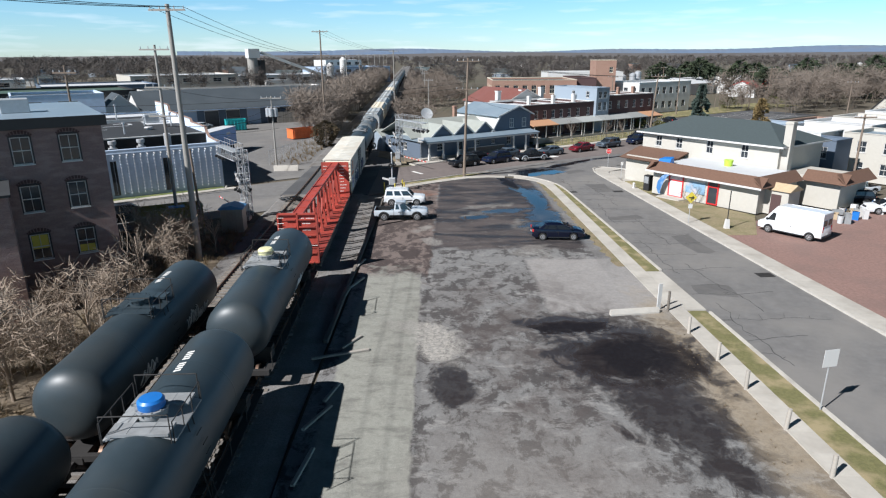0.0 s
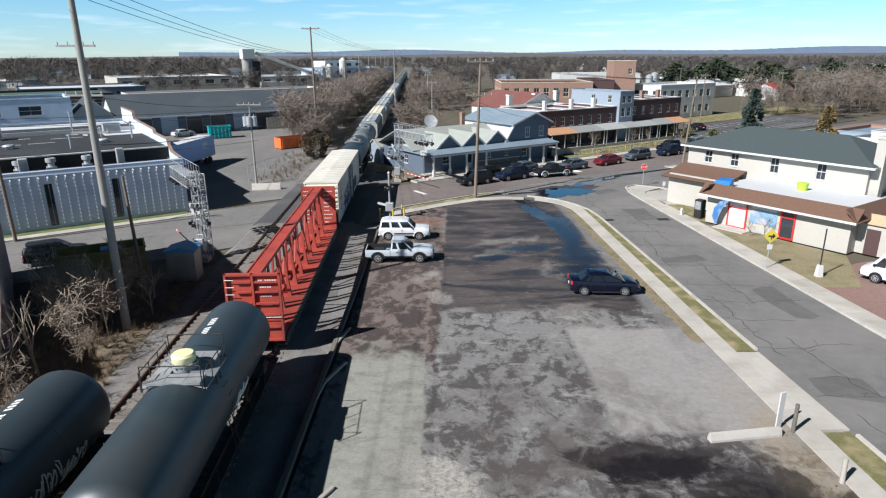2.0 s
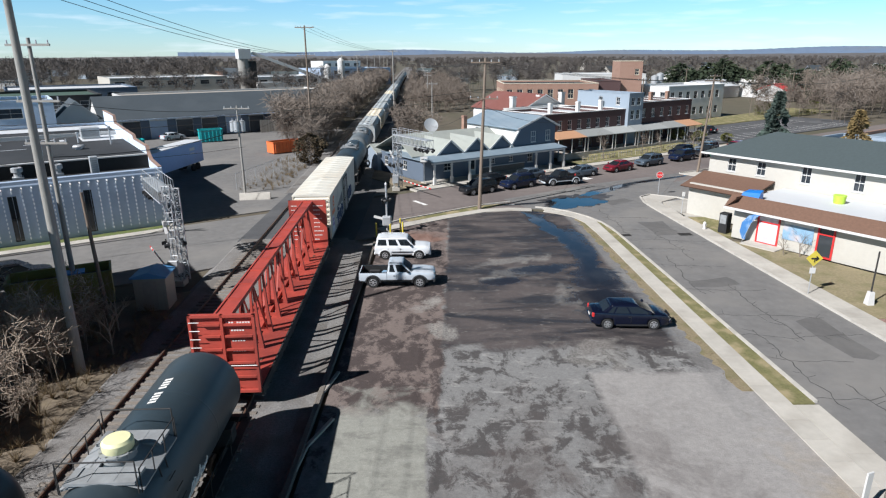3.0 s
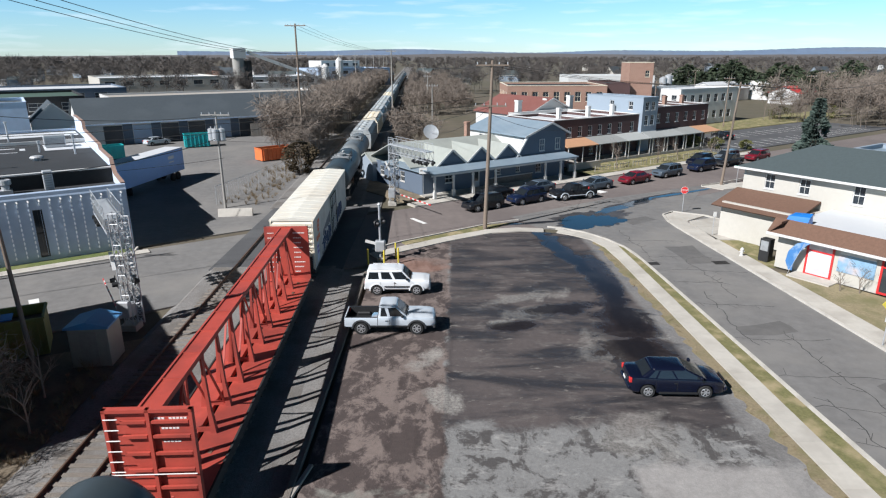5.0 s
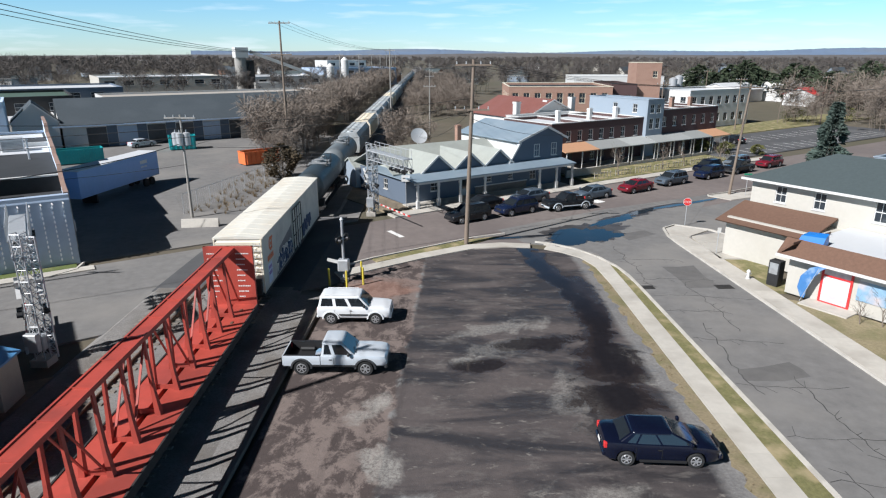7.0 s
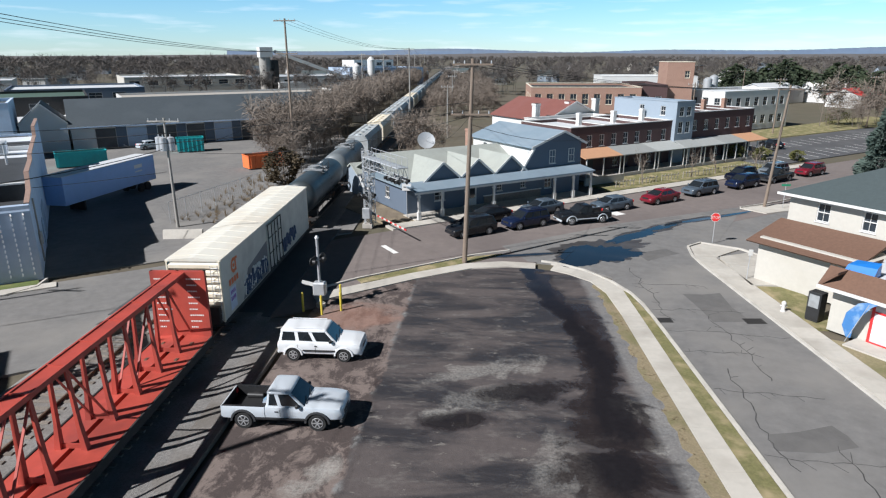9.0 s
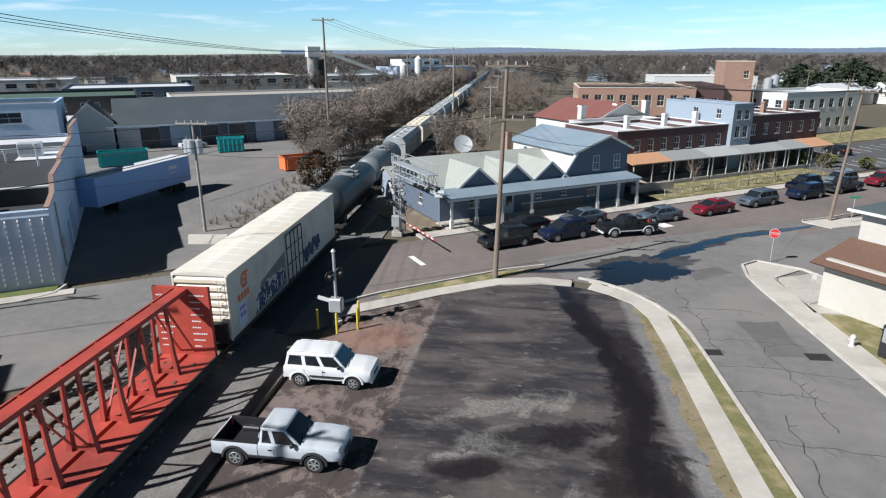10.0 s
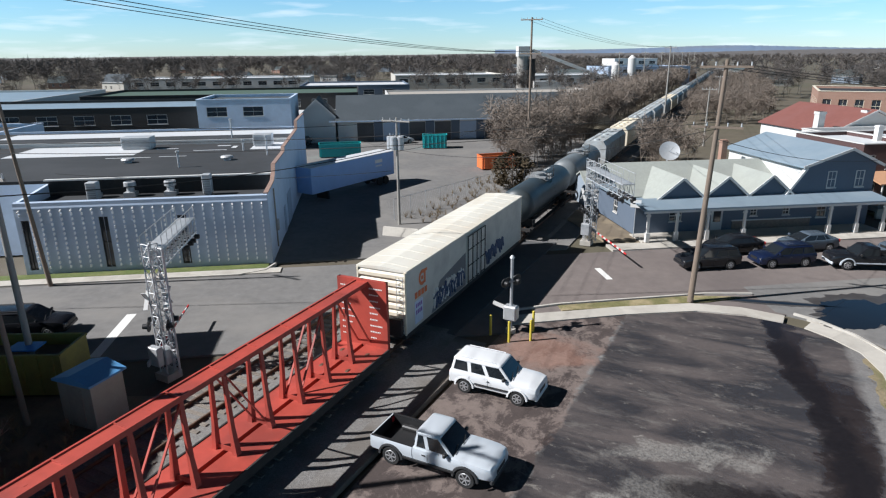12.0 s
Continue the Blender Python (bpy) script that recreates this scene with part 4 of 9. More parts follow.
def centerbeam_car(y0, y1, x=0):
    """Open centre-beam lumber car with solid end bulkheads."""
    c, half = (y0 + y1) / 2, (y1 - y0) / 2
    car = thing("centerbeam_flatcar", at(TRACK, x, c), "red empty centre-beam flatcar with ribbed end bulkheads", "flatcar", "train cars")
    bm = bmesh.new()
    for s in (-1, 1):                                            # deck slopes gently outward, open between the ties
        prof = [(s * 0.12, 1.12), (s * 1.45, 1.02), (s * 1.45, 0.86), (s * 0.12, 0.86)]
        extrude_y(bm, prof, -half, half)
    part("deck", bm, REDPAINT, car)
    bm = bmesh.new()
    for s in (-1, 1):
        extrude_y(bm, [(s * 1.42, 0.62), (s * 1.5, 0.62), (s * 1.5, 1.06), (s * 1.42, 1.06)], -half, half)
    box(bm, -0.35, 0.35, -half, half, 0.55, 0.86)
    part("side_sill", bm, UNDER, car)
    zt = 4.62
    bm = bmesh.new()
    box(bm, -0.36, 0.36, -half, half, zt - 0.05, zt)
    for s in (-1, 1):
        box(bm, s * 0.36 - 0.04, s * 0.36 + 0.04, -half, half, zt - 0.16, zt + 0.05)
    n = 11
    for k in range(n + 1):
        yy = -half + 2 * half * k / n
        box(bm, -0.36, 0.36, yy - 0.025, yy + 0.025, zt, zt + 0.045)
    for k in range(0, n, 2):
        yy = -half + 2 * half * (k + 0.5) / n
        box(bm, -0.22, 0.10, yy - 0.06, yy + 0.06, zt, zt + 0.006)
    part("top_chord", bm, REDPAINT, car)
    for k in range(1, n):                                        # upright posts, wide at the foot
        yy = -half + 2 * half * k / n
        for s in (-1, 1):
            bm = bmesh.new()
            loft(bm, [[(s * xi, yy - w, z), (s * xo, yy - w, z), (s * xo, yy + w, z), (s * xi, yy + w, z)] for xi, xo, w, z in ((0.40, 0.64, 0.13, 1.08), (0.36, 0.50, 0.10, 2.2), (0.30, 0.38, 0.085, zt - 0.08))])
            part("post", bm, REDPAINT, car)
        bm = bmesh.new()
        box(bm, -0.4, 0.4, yy - 0.02, yy + 0.02, 1.1, 1.32)
        part("gusset", bm, REDPAINT, car)
    for k in range(0, n):                                        # diagonals
        ya, yb = -half + 2 * half * k / n, -half + 2 * half * (k + 1) / n
        if k in (0, n - 1) or k % 2 == 0:
            za, zb = (1.2, zt - 0.15) if k % 4 < 2 else (zt - 0.15, 1.2)
            for s in (-1, 1):
                bm = bmesh.new()
                beam(bm, (s * 0.36, ya, za), (s * 0.36, yb, zb), 0.09, 0.05)
                part("diagonal", bm, REDPAINT, car)
    for s in (-1, 1):
        end = s * half
        bm = bmesh.new()
        box(bm, -1.45, 1.45, min(end, end - s * 0.06), max(end, end - s * 0.06), 0.9, zt + 0.1)
        head = part("bulkhead", bm, REDPAINT, car)
        bm = bmesh.new()
        o0, o1 = min(end, end + s * 0.16), max(end, end + s * 0.16)
        for xx in (-1.45, -0.06, 1.33):
            box(bm, xx, xx + 0.12, o0, o1, 0.9, zt + 0.1)
        for z in (0.9, zt - 0.02):
            box(bm, -1.45, 1.45, o0, o1, z, z + 0.12)
        for z in (1.65, 2.35, 3.0, 3.65, 4.2):
            box(bm, -0.9, -0.1, o0, o1 - 0.06, z, z + 0.10)
            box(bm, 0.1, 1.3, o0, o1 - 0.06, z, z + 0.10)
        part("bulkhead_rib", bm, REDPAINT, head)
        bm = bmesh.new()
        for k in range(9):
            z = 1.2 + k * 0.4
            rod(bm, (-1.4, end + s * 0.2, z), (-0.95, end + s * 0.2, z), 0.02, n=6)
        rod(bm, (-1.4, end + s * 0.22, 2.3), (1.4, end + s * 0.22, 2.3), 0.02, n=6)
        part("grab_iron", bm, WHITE_MARK, head, "pale worn grab irons")
        bm = bmesh.new()
        rnd = random.Random(4)
        for row in range(9):                                      # rows of small unreadable stencils, inner face
            for side_x in (-1.25, 0.45):
                zz, xx = zt - 0.35 - row * 0.34, side_x
                for k in range(rnd.randint(4, 8)):
                    w = rnd.uniform(0.05, 0.1)
                    box(bm, xx, xx + w, end - s * 0.072 if s > 0 else end + 0.064, end - s * 0.064 if s > 0 else end + 0.072, zz, zz + 0.07)
                    xx += w + 0.025
        tagged(part("stencil", bm, WHITE_MARK, head, "rows of white stencilled marks"), kind="stuff")
        if s < 0:
            bm = bmesh.new()
            for k in range(9):
                if k != 3:
                    box(bm, 0.15 + k * 0.12, 0.24 + k * 0.12, end - 0.012, end - 0.002, zt - 0.42, zt - 0.28)
            for row in range(3):
                for k in range(5):
                    box(bm, 0.35 + k * 0.12, 0.44 + k * 0.12, end - 0.012, end - 0.002, zt - 0.72 - row * 0.5, zt - 0.66 - row * 0.5)
            part("reporting_mark", bm, WHITE_MARK, head, "white painted marks")
        truck_frame(car, s * (half - 1.9))
        coupler(car, end, s)
    return car


centerbeam_car(44.7, 67.0)


def boxcar(y0, y1, x=0):
    c, half = (y0 + y1) / 2, (y1 - y0) / 2
    car = thing("boxcar", at(TRACK, x, c), "cream insulated boxcar covered with graffiti and a sliding door", "boxcar", "train cars")
    zt, w = 4.75, 1.5
    part("body", boxm(-w, w, -half, half, 1.05, zt - 0.12), CREAM_SIDE, car)
    bm = bmesh.new()
    extrude_y(bm, [(-w - 0.06, zt - 0.16), (-w - 0.06, zt - 0.06), (0, zt + 0.06), (w + 0.06, zt - 0.06), (w + 0.06, zt - 0.16)], -half - 0.05, half + 0.05)
    part("roof", bm, CREAM_ROOF, car)
    for k in range(16):
        yy = -half + 0.6 + k * (2 * half - 1.2) / 15
        bm = bmesh.new()
        loft(bm, [[(-w, yy - 0.03, zt - 0.065), (0, yy - 0.03, zt + 0.052), (w, yy - 0.03, zt - 0.065), (w, yy - 0.03, zt - 0.04), (0, yy - 0.03, zt + 0.085), (-w, yy - 0.03, zt - 0.04)],
                  [(-w, yy + 0.03, zt - 0.065), (0, yy + 0.03, zt + 0.052), (w, yy + 0.03, zt - 0.065), (w, yy + 0.03, zt - 0.04), (0, yy + 0.03, zt + 0.085), (-w, yy + 0.03, zt - 0.04)]])
        part("roof_rib", bm, CREAM_ROOF, car)
    for s in (-1, 1):
        end = s * half
        for k in range(8):                                       # corrugated ends
            z = 1.15 + k * 0.43
            bm = bmesh.new()
            y_in, y_out = end, end + s * 0.11
            extrude_x(bm, [(y_in, z), (y_out, z + 0.06), (y_out, z + 0.24), (y_in, z + 0.34)], -w + 0.06, w - 0.06)
            part("end_rib", bm, CREAM, car)
        for sx in (-w, w - 0.08):
            part("corner_post", boxm(sx, sx + 0.08, min(end, end + s * 0.12), max(end, end + s * 0.12), 1.0, zt - 0.14), CREAM, car)
        bm = bmesh.new()
        box(bm, 0.35, 1.35, min(end + s * .12, end + s * 0.4), max(end + s * .12, end + s * 0.4), 1.0, 2.0, bevel=0.03)
        part("end_platform", bm, UNDER, car)
        bm = bmesh.new()
        for xx in (w - 0.5, w - 0.1):
            rod(bm, (xx, end + s * 0.2, 1.1), (xx, end + s * 0.2, 4.4), 0.022, n=6)
        ladder = part("ladder", bm, GREYSTEEL, car)
        for k in range(9):
            part("rung", rod(bmesh.new(), (w - 0.5, end + s * 0.2, 1.2 + k * 0.38), (w - 0.1, end + s * 0.2, 1.2 + k * 0.38), 0.02, n=6), GREYSTEEL, ladder)
        truck_frame(car, s * (half - 2.3))
        coupler(car, end, s)
    part("sill", boxm(-1.4, 1.4, -half, half, 0.7, 1.04), UNDER, car)
    for s in (-1, 1):
        xs = s * w
        door = part("sliding_door", boxm(min(xs, xs + s * 0.09), max(xs, xs + s * 0.09), -1.55, 1.55, 1.15, zt - 0.35), CREAM_SIDE, car)
        bm = bmesh.new()
        for yy in (-1.55, -0.75, 0.0, 0.75, 1.5):
            box(bm, min(xs + s * .09, xs + s * 0.14), max(xs + s * .09, xs + s * 0.14), yy, yy + 0.06, 1.15, zt - 0.35)
        for z in (1.2, 2.3, 3.4, zt - 0.42):
            box(bm, min(xs + s * .09, xs + s * 0.13), max(xs + s * .09, xs + s * 0.13), -1.55, 1.55, z, z + 0.06)
        part("door_rib", bm, UNDER, door)
        bm = bmesh.new()
        for yy in (-0.5, 0.35):
            rod(bm, (xs + s * 0.18, yy, 1.2), (xs + s * 0.18, yy, zt - 0.4), 0.03, n=6)
        part("lock_bar", bm, GREYSTEEL, door)
    SPRAY_G, SPRAY_B = surface("grey graffiti ground", (0.16, 0.165, 0.18), 0.6, var=0.15), surface("blue graffiti", (0.055, 0.085, 0.17), 0.6, var=0.2)
    bm = slab([(-half + 3.0, 1.1), (-1.7, 1.1), (-1.7, 3.35), (-half + 4.2, 2.75)], 0, 0.006)
    part("graffiti", bm, SPRAY_G, car, "grey sprayed panel", m=Matrix(((0, 0, 1, w + 0.001), (1, 0, 0, 0), (0, 1, 0, 0), (0, 0, 0, 1))))
    for k in range(6):
        yy = -half + 3.6 + k * 0.75
        scribble(car, 30 + k, lambda a, b, yy=yy: (w + 0.02, yy + a, 1.9 + b), 0.9, 1.2, WHITE_MARK, 3, 0.07)
        scribble(car, 60 + k, lambda a, b, yy=yy: (w + 0.025, yy + 0.1 + a, 1.85 + b), 0.8, 1.0, SPRAY_B, 2, 0.11)
    for k in range(5):
        yy = 2.2 + k * 0.75
        scribble(car, 90 + k, lambda a, b, yy=yy: (w + 0.02, yy + a, 1.95 + b), 0.8, 1.2, SPRAY_B, 2, 0.13)
    side_m = Matrix(((0, 0, 1, w + 0.012), (1, 0, 0, 0), (0, 1, 0, 0), (0, 0, 0, 1)))
    # orange emblem and unreadable marks
    bm = bmesh.new()
    for k in range(14):
        a0, a1 = radians(50 + k * 19), radians(50 + (k + 1) * 19)
        bm.faces.new([bm.verts.new((r * math.cos(a), r * math.sin(a), 0)) for r, a in ((0.26, a0), (0.46, a0), (0.46, a1), (0.26, a1))])
    box(bm, -0.1, 0.6, 0.25, 0.42, -0.003, 0.004)
    box(bm, 0.2, 0.4, -0.4, 0.3, -0.003, 0.004)
    box(bm, -0.16, 0.1, -0.1, 0.1, -0.003, 0.004)
    part("emblem", bm, ORANGE, car, "orange round emblem", m=side_m @ Matrix.Translation((-half + 1.9, 3.75, 0)))
    bm = bmesh.new()
    for k in range(4):
        box(bm, -0.75 + k * 0.4, -0.45 + k * 0.4, 0, 0.36, -0.003, 0.004)
    part("name_mark", bm, ORANGE, car, "orange bars of a name", m=side_m @ Matrix.Translation((-half + 1.7, 2.75, 0)))
    part("number_panel", boxm(-0.5, 0.5, 0, 1.35, -0.003, 0.003), surface("pale blue panel", (0.55, 0.62, 0.75), 0.6), car, "pale blue panel", m=side_m @ Matrix.Translation((-half + 1.4, 1.25, 0)))
    bm = bmesh.new()
    for k in range(4):
        box(bm, -0.36 + k * 0.2, -0.22 + k * 0.2, 0, 0.22, 0.004, 0.008)
        box(bm, -0.36 + k * 0.2, -0.22 + k * 0.2, -0.4, -0.15, 0.004, 0.008)
    part("number_mark", bm, surface("violet mark", (0.25, 0.12, 0.42), 0.6), car, "violet bars of a number", m=side_m @ Matrix.Translation((-half + 1.4, 2.2, 0)))
    return car


boxcar(69.0, 88.8)


def hopper_car(y, half, mat, label):
    car = thing("hopper_car", at(TRACK, 0, y), label, "hopper car", "train cars")
    bm = bmesh.new()
    prof = [(-1.45, 1.6), (-1.55, 2.2), (-1.55, 3.9), (-1.15, 4.5), (1.15, 4.5), (1.55, 3.9), (1.55, 2.2), (1.45, 1.6)]
    extrude_y(bm, prof, -half, half)
    part("body", bm, mat, car)
    bm = bmesh.new()
    for k in range(4):
        yy = -half + 2.6 + k * (2 * half - 5.2) / 3
        loft(bm, [[(-a, yy - b, z), (a, yy - b, z), (a, yy + b, z), (-a, yy + b, z)] for a, b, z in ((1.3, 1.5, 1.6), (0.4, 0.4, 0.6))])
    box(bm, -1.2, 1.2, -half - 0.6, half + 0.6, 1.0, 1.25)
    part("hopper", bm, UNDER, car)
    bm = bmesh.new()
    for s in (-1, 1):
        box(bm, s * 0.9 - 0.25, s * 0.9 + 0.25, -half, half, 4.5, 4.56)
    for k in range(5):
        yy = -half + 1.5 + k * (2 * half - 3) / 4
        rod(bm, (0, yy, 4.5), (0, yy, 4.66), 0.4, n=12)
    part("roof_hatch", bm, mat, car)
    bm = bmesh.new()
    for k in range(12):
        yy = -half + 0.4 + k * (2 * half - 0.8) / 11
        for s in (-1, 1):
            box(bm, s * 1.6 - 0.05, s * 1.6 + 0.05, yy - 0.05, yy + 0.05, 1.7, 3.95)
    tagged(part("side_stake", bm, mat, car), kind="stuff")
    for s in (-1, 1):
        truck_frame(car, s * (half - 0.6))
        coupler(car, s * (half + 0.6), s)


for k in range(9):
    hopper_car(132.5 + 17.6 * k, 7.7, HOPPER if k % 4 != 1 else CREAM, "pale grey covered hopper car far along the train" if k % 4 != 1 else "whitish covered hopper car far along the train")
for k in range(12):
    tank_car(291.5 + 16.3 * k, 0, 7.3, TANK_GREY if k % 3 else TANK, None, "distant tank car along the train", marks=False)

# ---------------------------------------------------------------- buildings
# a wall stands in the plane y = 0 of its own frame, faces -y and is built with its openings


def wall(parent, m, length, height, holes, mat, t=0.25, name="wall", z0=0.0, glass=None, frame_mat=None, sill=True, bars=True):
    """A wall with real openings; each hole (x0, x1, z0, z1) gets a window with frame, panes and sill."""
    xs = sorted({0.0, length, *[v for h in holes for v in h[:2]]})
    zs = sorted({z0, height, *[v for h in holes for v in h[2:4]]})
    bm = bmesh.new()
    for a, b in zip(xs, xs[1:]):
        run = None
        for c, d in zip(zs, zs[1:]):
            open_ = any(h[0] <= a and b <= h[1] and h[2] <= c and d <= h[3] for h in holes)
            if open_:
                if run:
                    box(bm, a, b, 0, t, *run)
                run = None
            else:
                run = (run[0], d) if run else (c, d)
        if run:
            box(bm, a, b, 0, t, *run)
    bmesh.ops.remove_doubles(bm, verts=bm.verts, dist=0.0005)
    part(name, bm, mat, parent, m=m)
    for h in holes:
        window(parent, m, *h[:4], glass or GLASS, frame_mat or WHITE, sill, bars)


def window(parent, m, x0, x1, z0, z1, glass, frame_mat, sill=True, bars=True):
    f = 0.06

    def ring(d, y):
        return [(x0 + d, y, z0 + d), (x1 - d, y, z0 + d), (x1 - d, y, z1 - d), (x0 + d, y, z1 - d)]

    bm = loft(bmesh.new(), [ring(0, 0.05), ring(0, 0.13), ring(f, 0.13), ring(f, 0.05), ring(0, 0.05)], caps=False)
    bmesh.ops.remove_doubles(bm, verts=bm.verts, dist=0.0005)
    w = part("window", bm, frame_mat, parent, m=m)
    if bars:
        part("meeting_rail", boxm(x0 + f, x1 - f, 0.055, 0.12, (z0 + z1) / 2 - 0.03, (z0 + z1) / 2 + 0.03), frame_mat, w)
        part("glazing_bar", boxm((x0 + x1) / 2 - 0.015, (x0 + x1) / 2 + 0.015, 0.07, 0.11, z0 + f, z1 - f), frame_mat, w)
    bm = bmesh.new()
    box(bm, x0 + f, x1 - f, 0.14, 0.16, z0 + f, z1 - f)
    part("pane", bm, glass, w)
    if sill:
        part("sill", boxm(x0 - 0.06, x1 + 0.06, -0.06, 0.05, z0 - 0.08, z0), frame_mat, w)


def facing(u, v, rz=0):
    """The frame of a wall in the parent's frame that starts at u, v and runs along +x turned by rz."""
    return pose(u, v, 0, 0, 0, rz)


def row_of(n, start, step, w, z0, z1):
    return [(start + i * step, start + i * step + w, z0, z1) for i in range(n)]


def roof_slab(parent, u0, u1, v0, v1, z0, z1, mat, name="roof"):
    return part(name, boxm(u0, u1, v0, v1, z0, z1), mat, parent)


def parapet(parent, u0, u1, v0, v1, z0, z1, mat, t=0.25):
    bm = bmesh.new()
    for a in ((u0, u1, v0, v0 + t), (u0, u1, v1 - t, v1), (u0, u0 + t, v0 + t, v1 - t), (u1 - t, u1, v0 + t, v1 - t)):
        box(bm, *a, z0, z1)
    part("parapet", bm, mat, parent)


def block(name, label, u0, u1, v0, v1, h, wall_mat, roof_mat, front=(), left=(), category="building", m=GRID, par=0.4, frame_mat=None, glass=None, right=()):
    """A flat-roofed building with windows in its front (towards -v) and left (towards -u) walls."""
    b = thing(name, m @ Matrix.Translation((u0, v0, 0)), label, category)
    w, d = u1 - u0, v1 - v0
    wall(b, facing(0, 0), w, h, list(front), wall_mat, frame_mat=frame_mat, glass=glass)
    wall(b, facing(0, d, -90), d - 0.25, h, [(d - x1, d - x0, z0, z1) for x0, x1, z0, z1 in left], wall_mat, frame_mat=frame_mat, glass=glass)
    wall(b, facing(w, 0.25, 90), d - 0.25, h, list(right), wall_mat, frame_mat=frame_mat, glass=glass)
    wall(b, facing(w - 0.25, d, 180), w - 0.5, h, [], wall_mat)
    roof_slab(b, 0.25, w - 0.25, 0.25, d - 0.25, h - par - 0.2, h - par, roof_mat)
    bm = bmesh.new()
    for a in ((-0.06, w + 0.06, -0.06, 0.31), (-0.06, w + 0.06, d - 0.31, d + 0.06), (-0.06, 0.31, 0.31, d - 0.31), (w - 0.31, w + 0.06, 0.31, d - 0.31)):
        box(bm, *a, h, h + 0.1)
    part("coping", bm, frame_mat or wall_mat, b)
    return b


def gabled(name, label, u0, u1, v0, v1, eave, ridge, wall_mat, roof_mat, along="u", front=(), left=(), category="building", m=GRID, over=0.35, frame_mat=None):
    """A building under a pitched roof whose ridge runs along u or v."""
    b = thing(name, m @ Matrix.Translation((u0, v0, 0)), label, category)
    w, d = u1 - u0, v1 - v0
    wall(b, facing(0, 0), w, eave, list(front), wall_mat, frame_mat=frame_mat)
    wall(b, facing(0, d, -90), d - 0.25, eave, [(d - x1, d - x0, z0, z1) for x0, x1, z0, z1 in left], wall_mat, frame_mat=frame_mat)
    wall(b, facing(w, 0.25, 90), d - 0.25, eave, [], wall_mat)
    wall(b, facing(w - 0.25, d, 180), w - 0.5, eave, [], wall_mat)
    if along == "u":
        for x in (0.0, w - 0.25):
            part("gable", extrude_x(bmesh.new(), [(0, eave), (d, eave), (d / 2, ridge - 0.05)], x, x + 0.25), wall_mat, b)
        for s, y0 in ((1, -over), (-1, d + over)):
            k = (ridge - eave) / (d / 2)
            za = eave - k * over
            bm = extrude_x(bmesh.new(), [(y0, za), (d / 2, ridge), (d / 2, ridge + 0.16), (y0, za + 0.16)], -min(over, 0.35), w + min(over, 0.35))
            part("roof", bm, roof_mat, b)
        part("fascia", boxm(-over, w + over, -over - 0.06, -over, eave - (ridge - eave) / (d / 2) * over - 0.1, eave - (ridge - eave) / (d / 2) * over + 0.14), frame_mat or WHITE, b)
    else:
        for y in (0.0, d - 0.25):
            part("gable", extrude_y(bmesh.new(), [(0, eave), (w, eave), (w / 2, ridge - 0.05)], y, y + 0.25), wall_mat, b)
        k = (ridge - eave) / (w / 2)
        for x0 in (-over, w + over):
            za = eave - k * over
            bm = extrude_y(bmesh.new(), [(x0, za), (w / 2, ridge), (w / 2, ridge + 0.16), (x0, za + 0.16)], -over, d + over)
            part("roof", bm, roof_mat, b)
            bm = bmesh.new()
            beam(bm, (x0, -over - 0.03, za + 0.04), (w / 2, -over - 0.03, ridge + 0.04), 0.06, 0.24)
            part("bargeboard", bm, frame_mat or WHITE, b)
    return b


def chimney(parent, x, y, z0, z1, mat, w=0.6):
    bm = bmesh.new()
    box(bm, x - w / 2, x + w / 2, y - w / 2, y + w / 2, z0, z1)
    box(bm, x - w / 2 - 0.06, x + w / 2 + 0.06, y - w / 2 - 0.06, y + w / 2 + 0.06, z1 - 0.25, z1 - 0.1)
    part("chimney", bm, mat, parent)


def roof_vent(u, v, z, m, big=False):
    """A rooftop extract: a curb, a neck and a hood."""
    bm = bmesh.new()
    if big:
        box(bm, -0.45, 0.45, -0.45, 0.45, 0, 0.35)
        loft(bm, [[(r * math.cos(2 * math.pi * k / 16), r * math.sin(2 * math.pi * k / 16), zz) for k in range(16)] for r, zz in ((0.30, 0.35), (0.30, 0.7), (0.46, 0.8), (0.46, 1.15), (0.38, 1.2), (0.38, 1.05))])
    else:
        rod(bm, (0, 0, 0), (0, 0, 0.18), 0.35, n=14)
        loft(bm, [[(r * math.cos(2 * math.pi * k / 16), r * math.sin(2 * math.pi * k / 16), zz) for k in range(16)] for r, zz in ((0.55, 0.18), (0.6, 0.3), (0.5, 0.42), (0.1, 0.48))])
    top("roof_vent", bm, GREYSTEEL, at(m, u, v, z), "galvanised roof vent standing on the flat roof", "vent", "roof vents", smooth=False)


# --- pale studded building
wb = thing("pale_building", GRID @ Matrix.Translation((4.9, 78.3, 0)), "pale blue commercial building with rows of studs on its front", "building")
wall(wb, facing(0, 0), 18.1, 5.5, [(5.75, 6.4, 0.35, 4.3), (11.35, 12.0, 0.35, 4.2), (0.3, 0.9, 0.35, 4.2)], STUCCO, glass=GLASS, frame_mat=BLACK, sill=False)
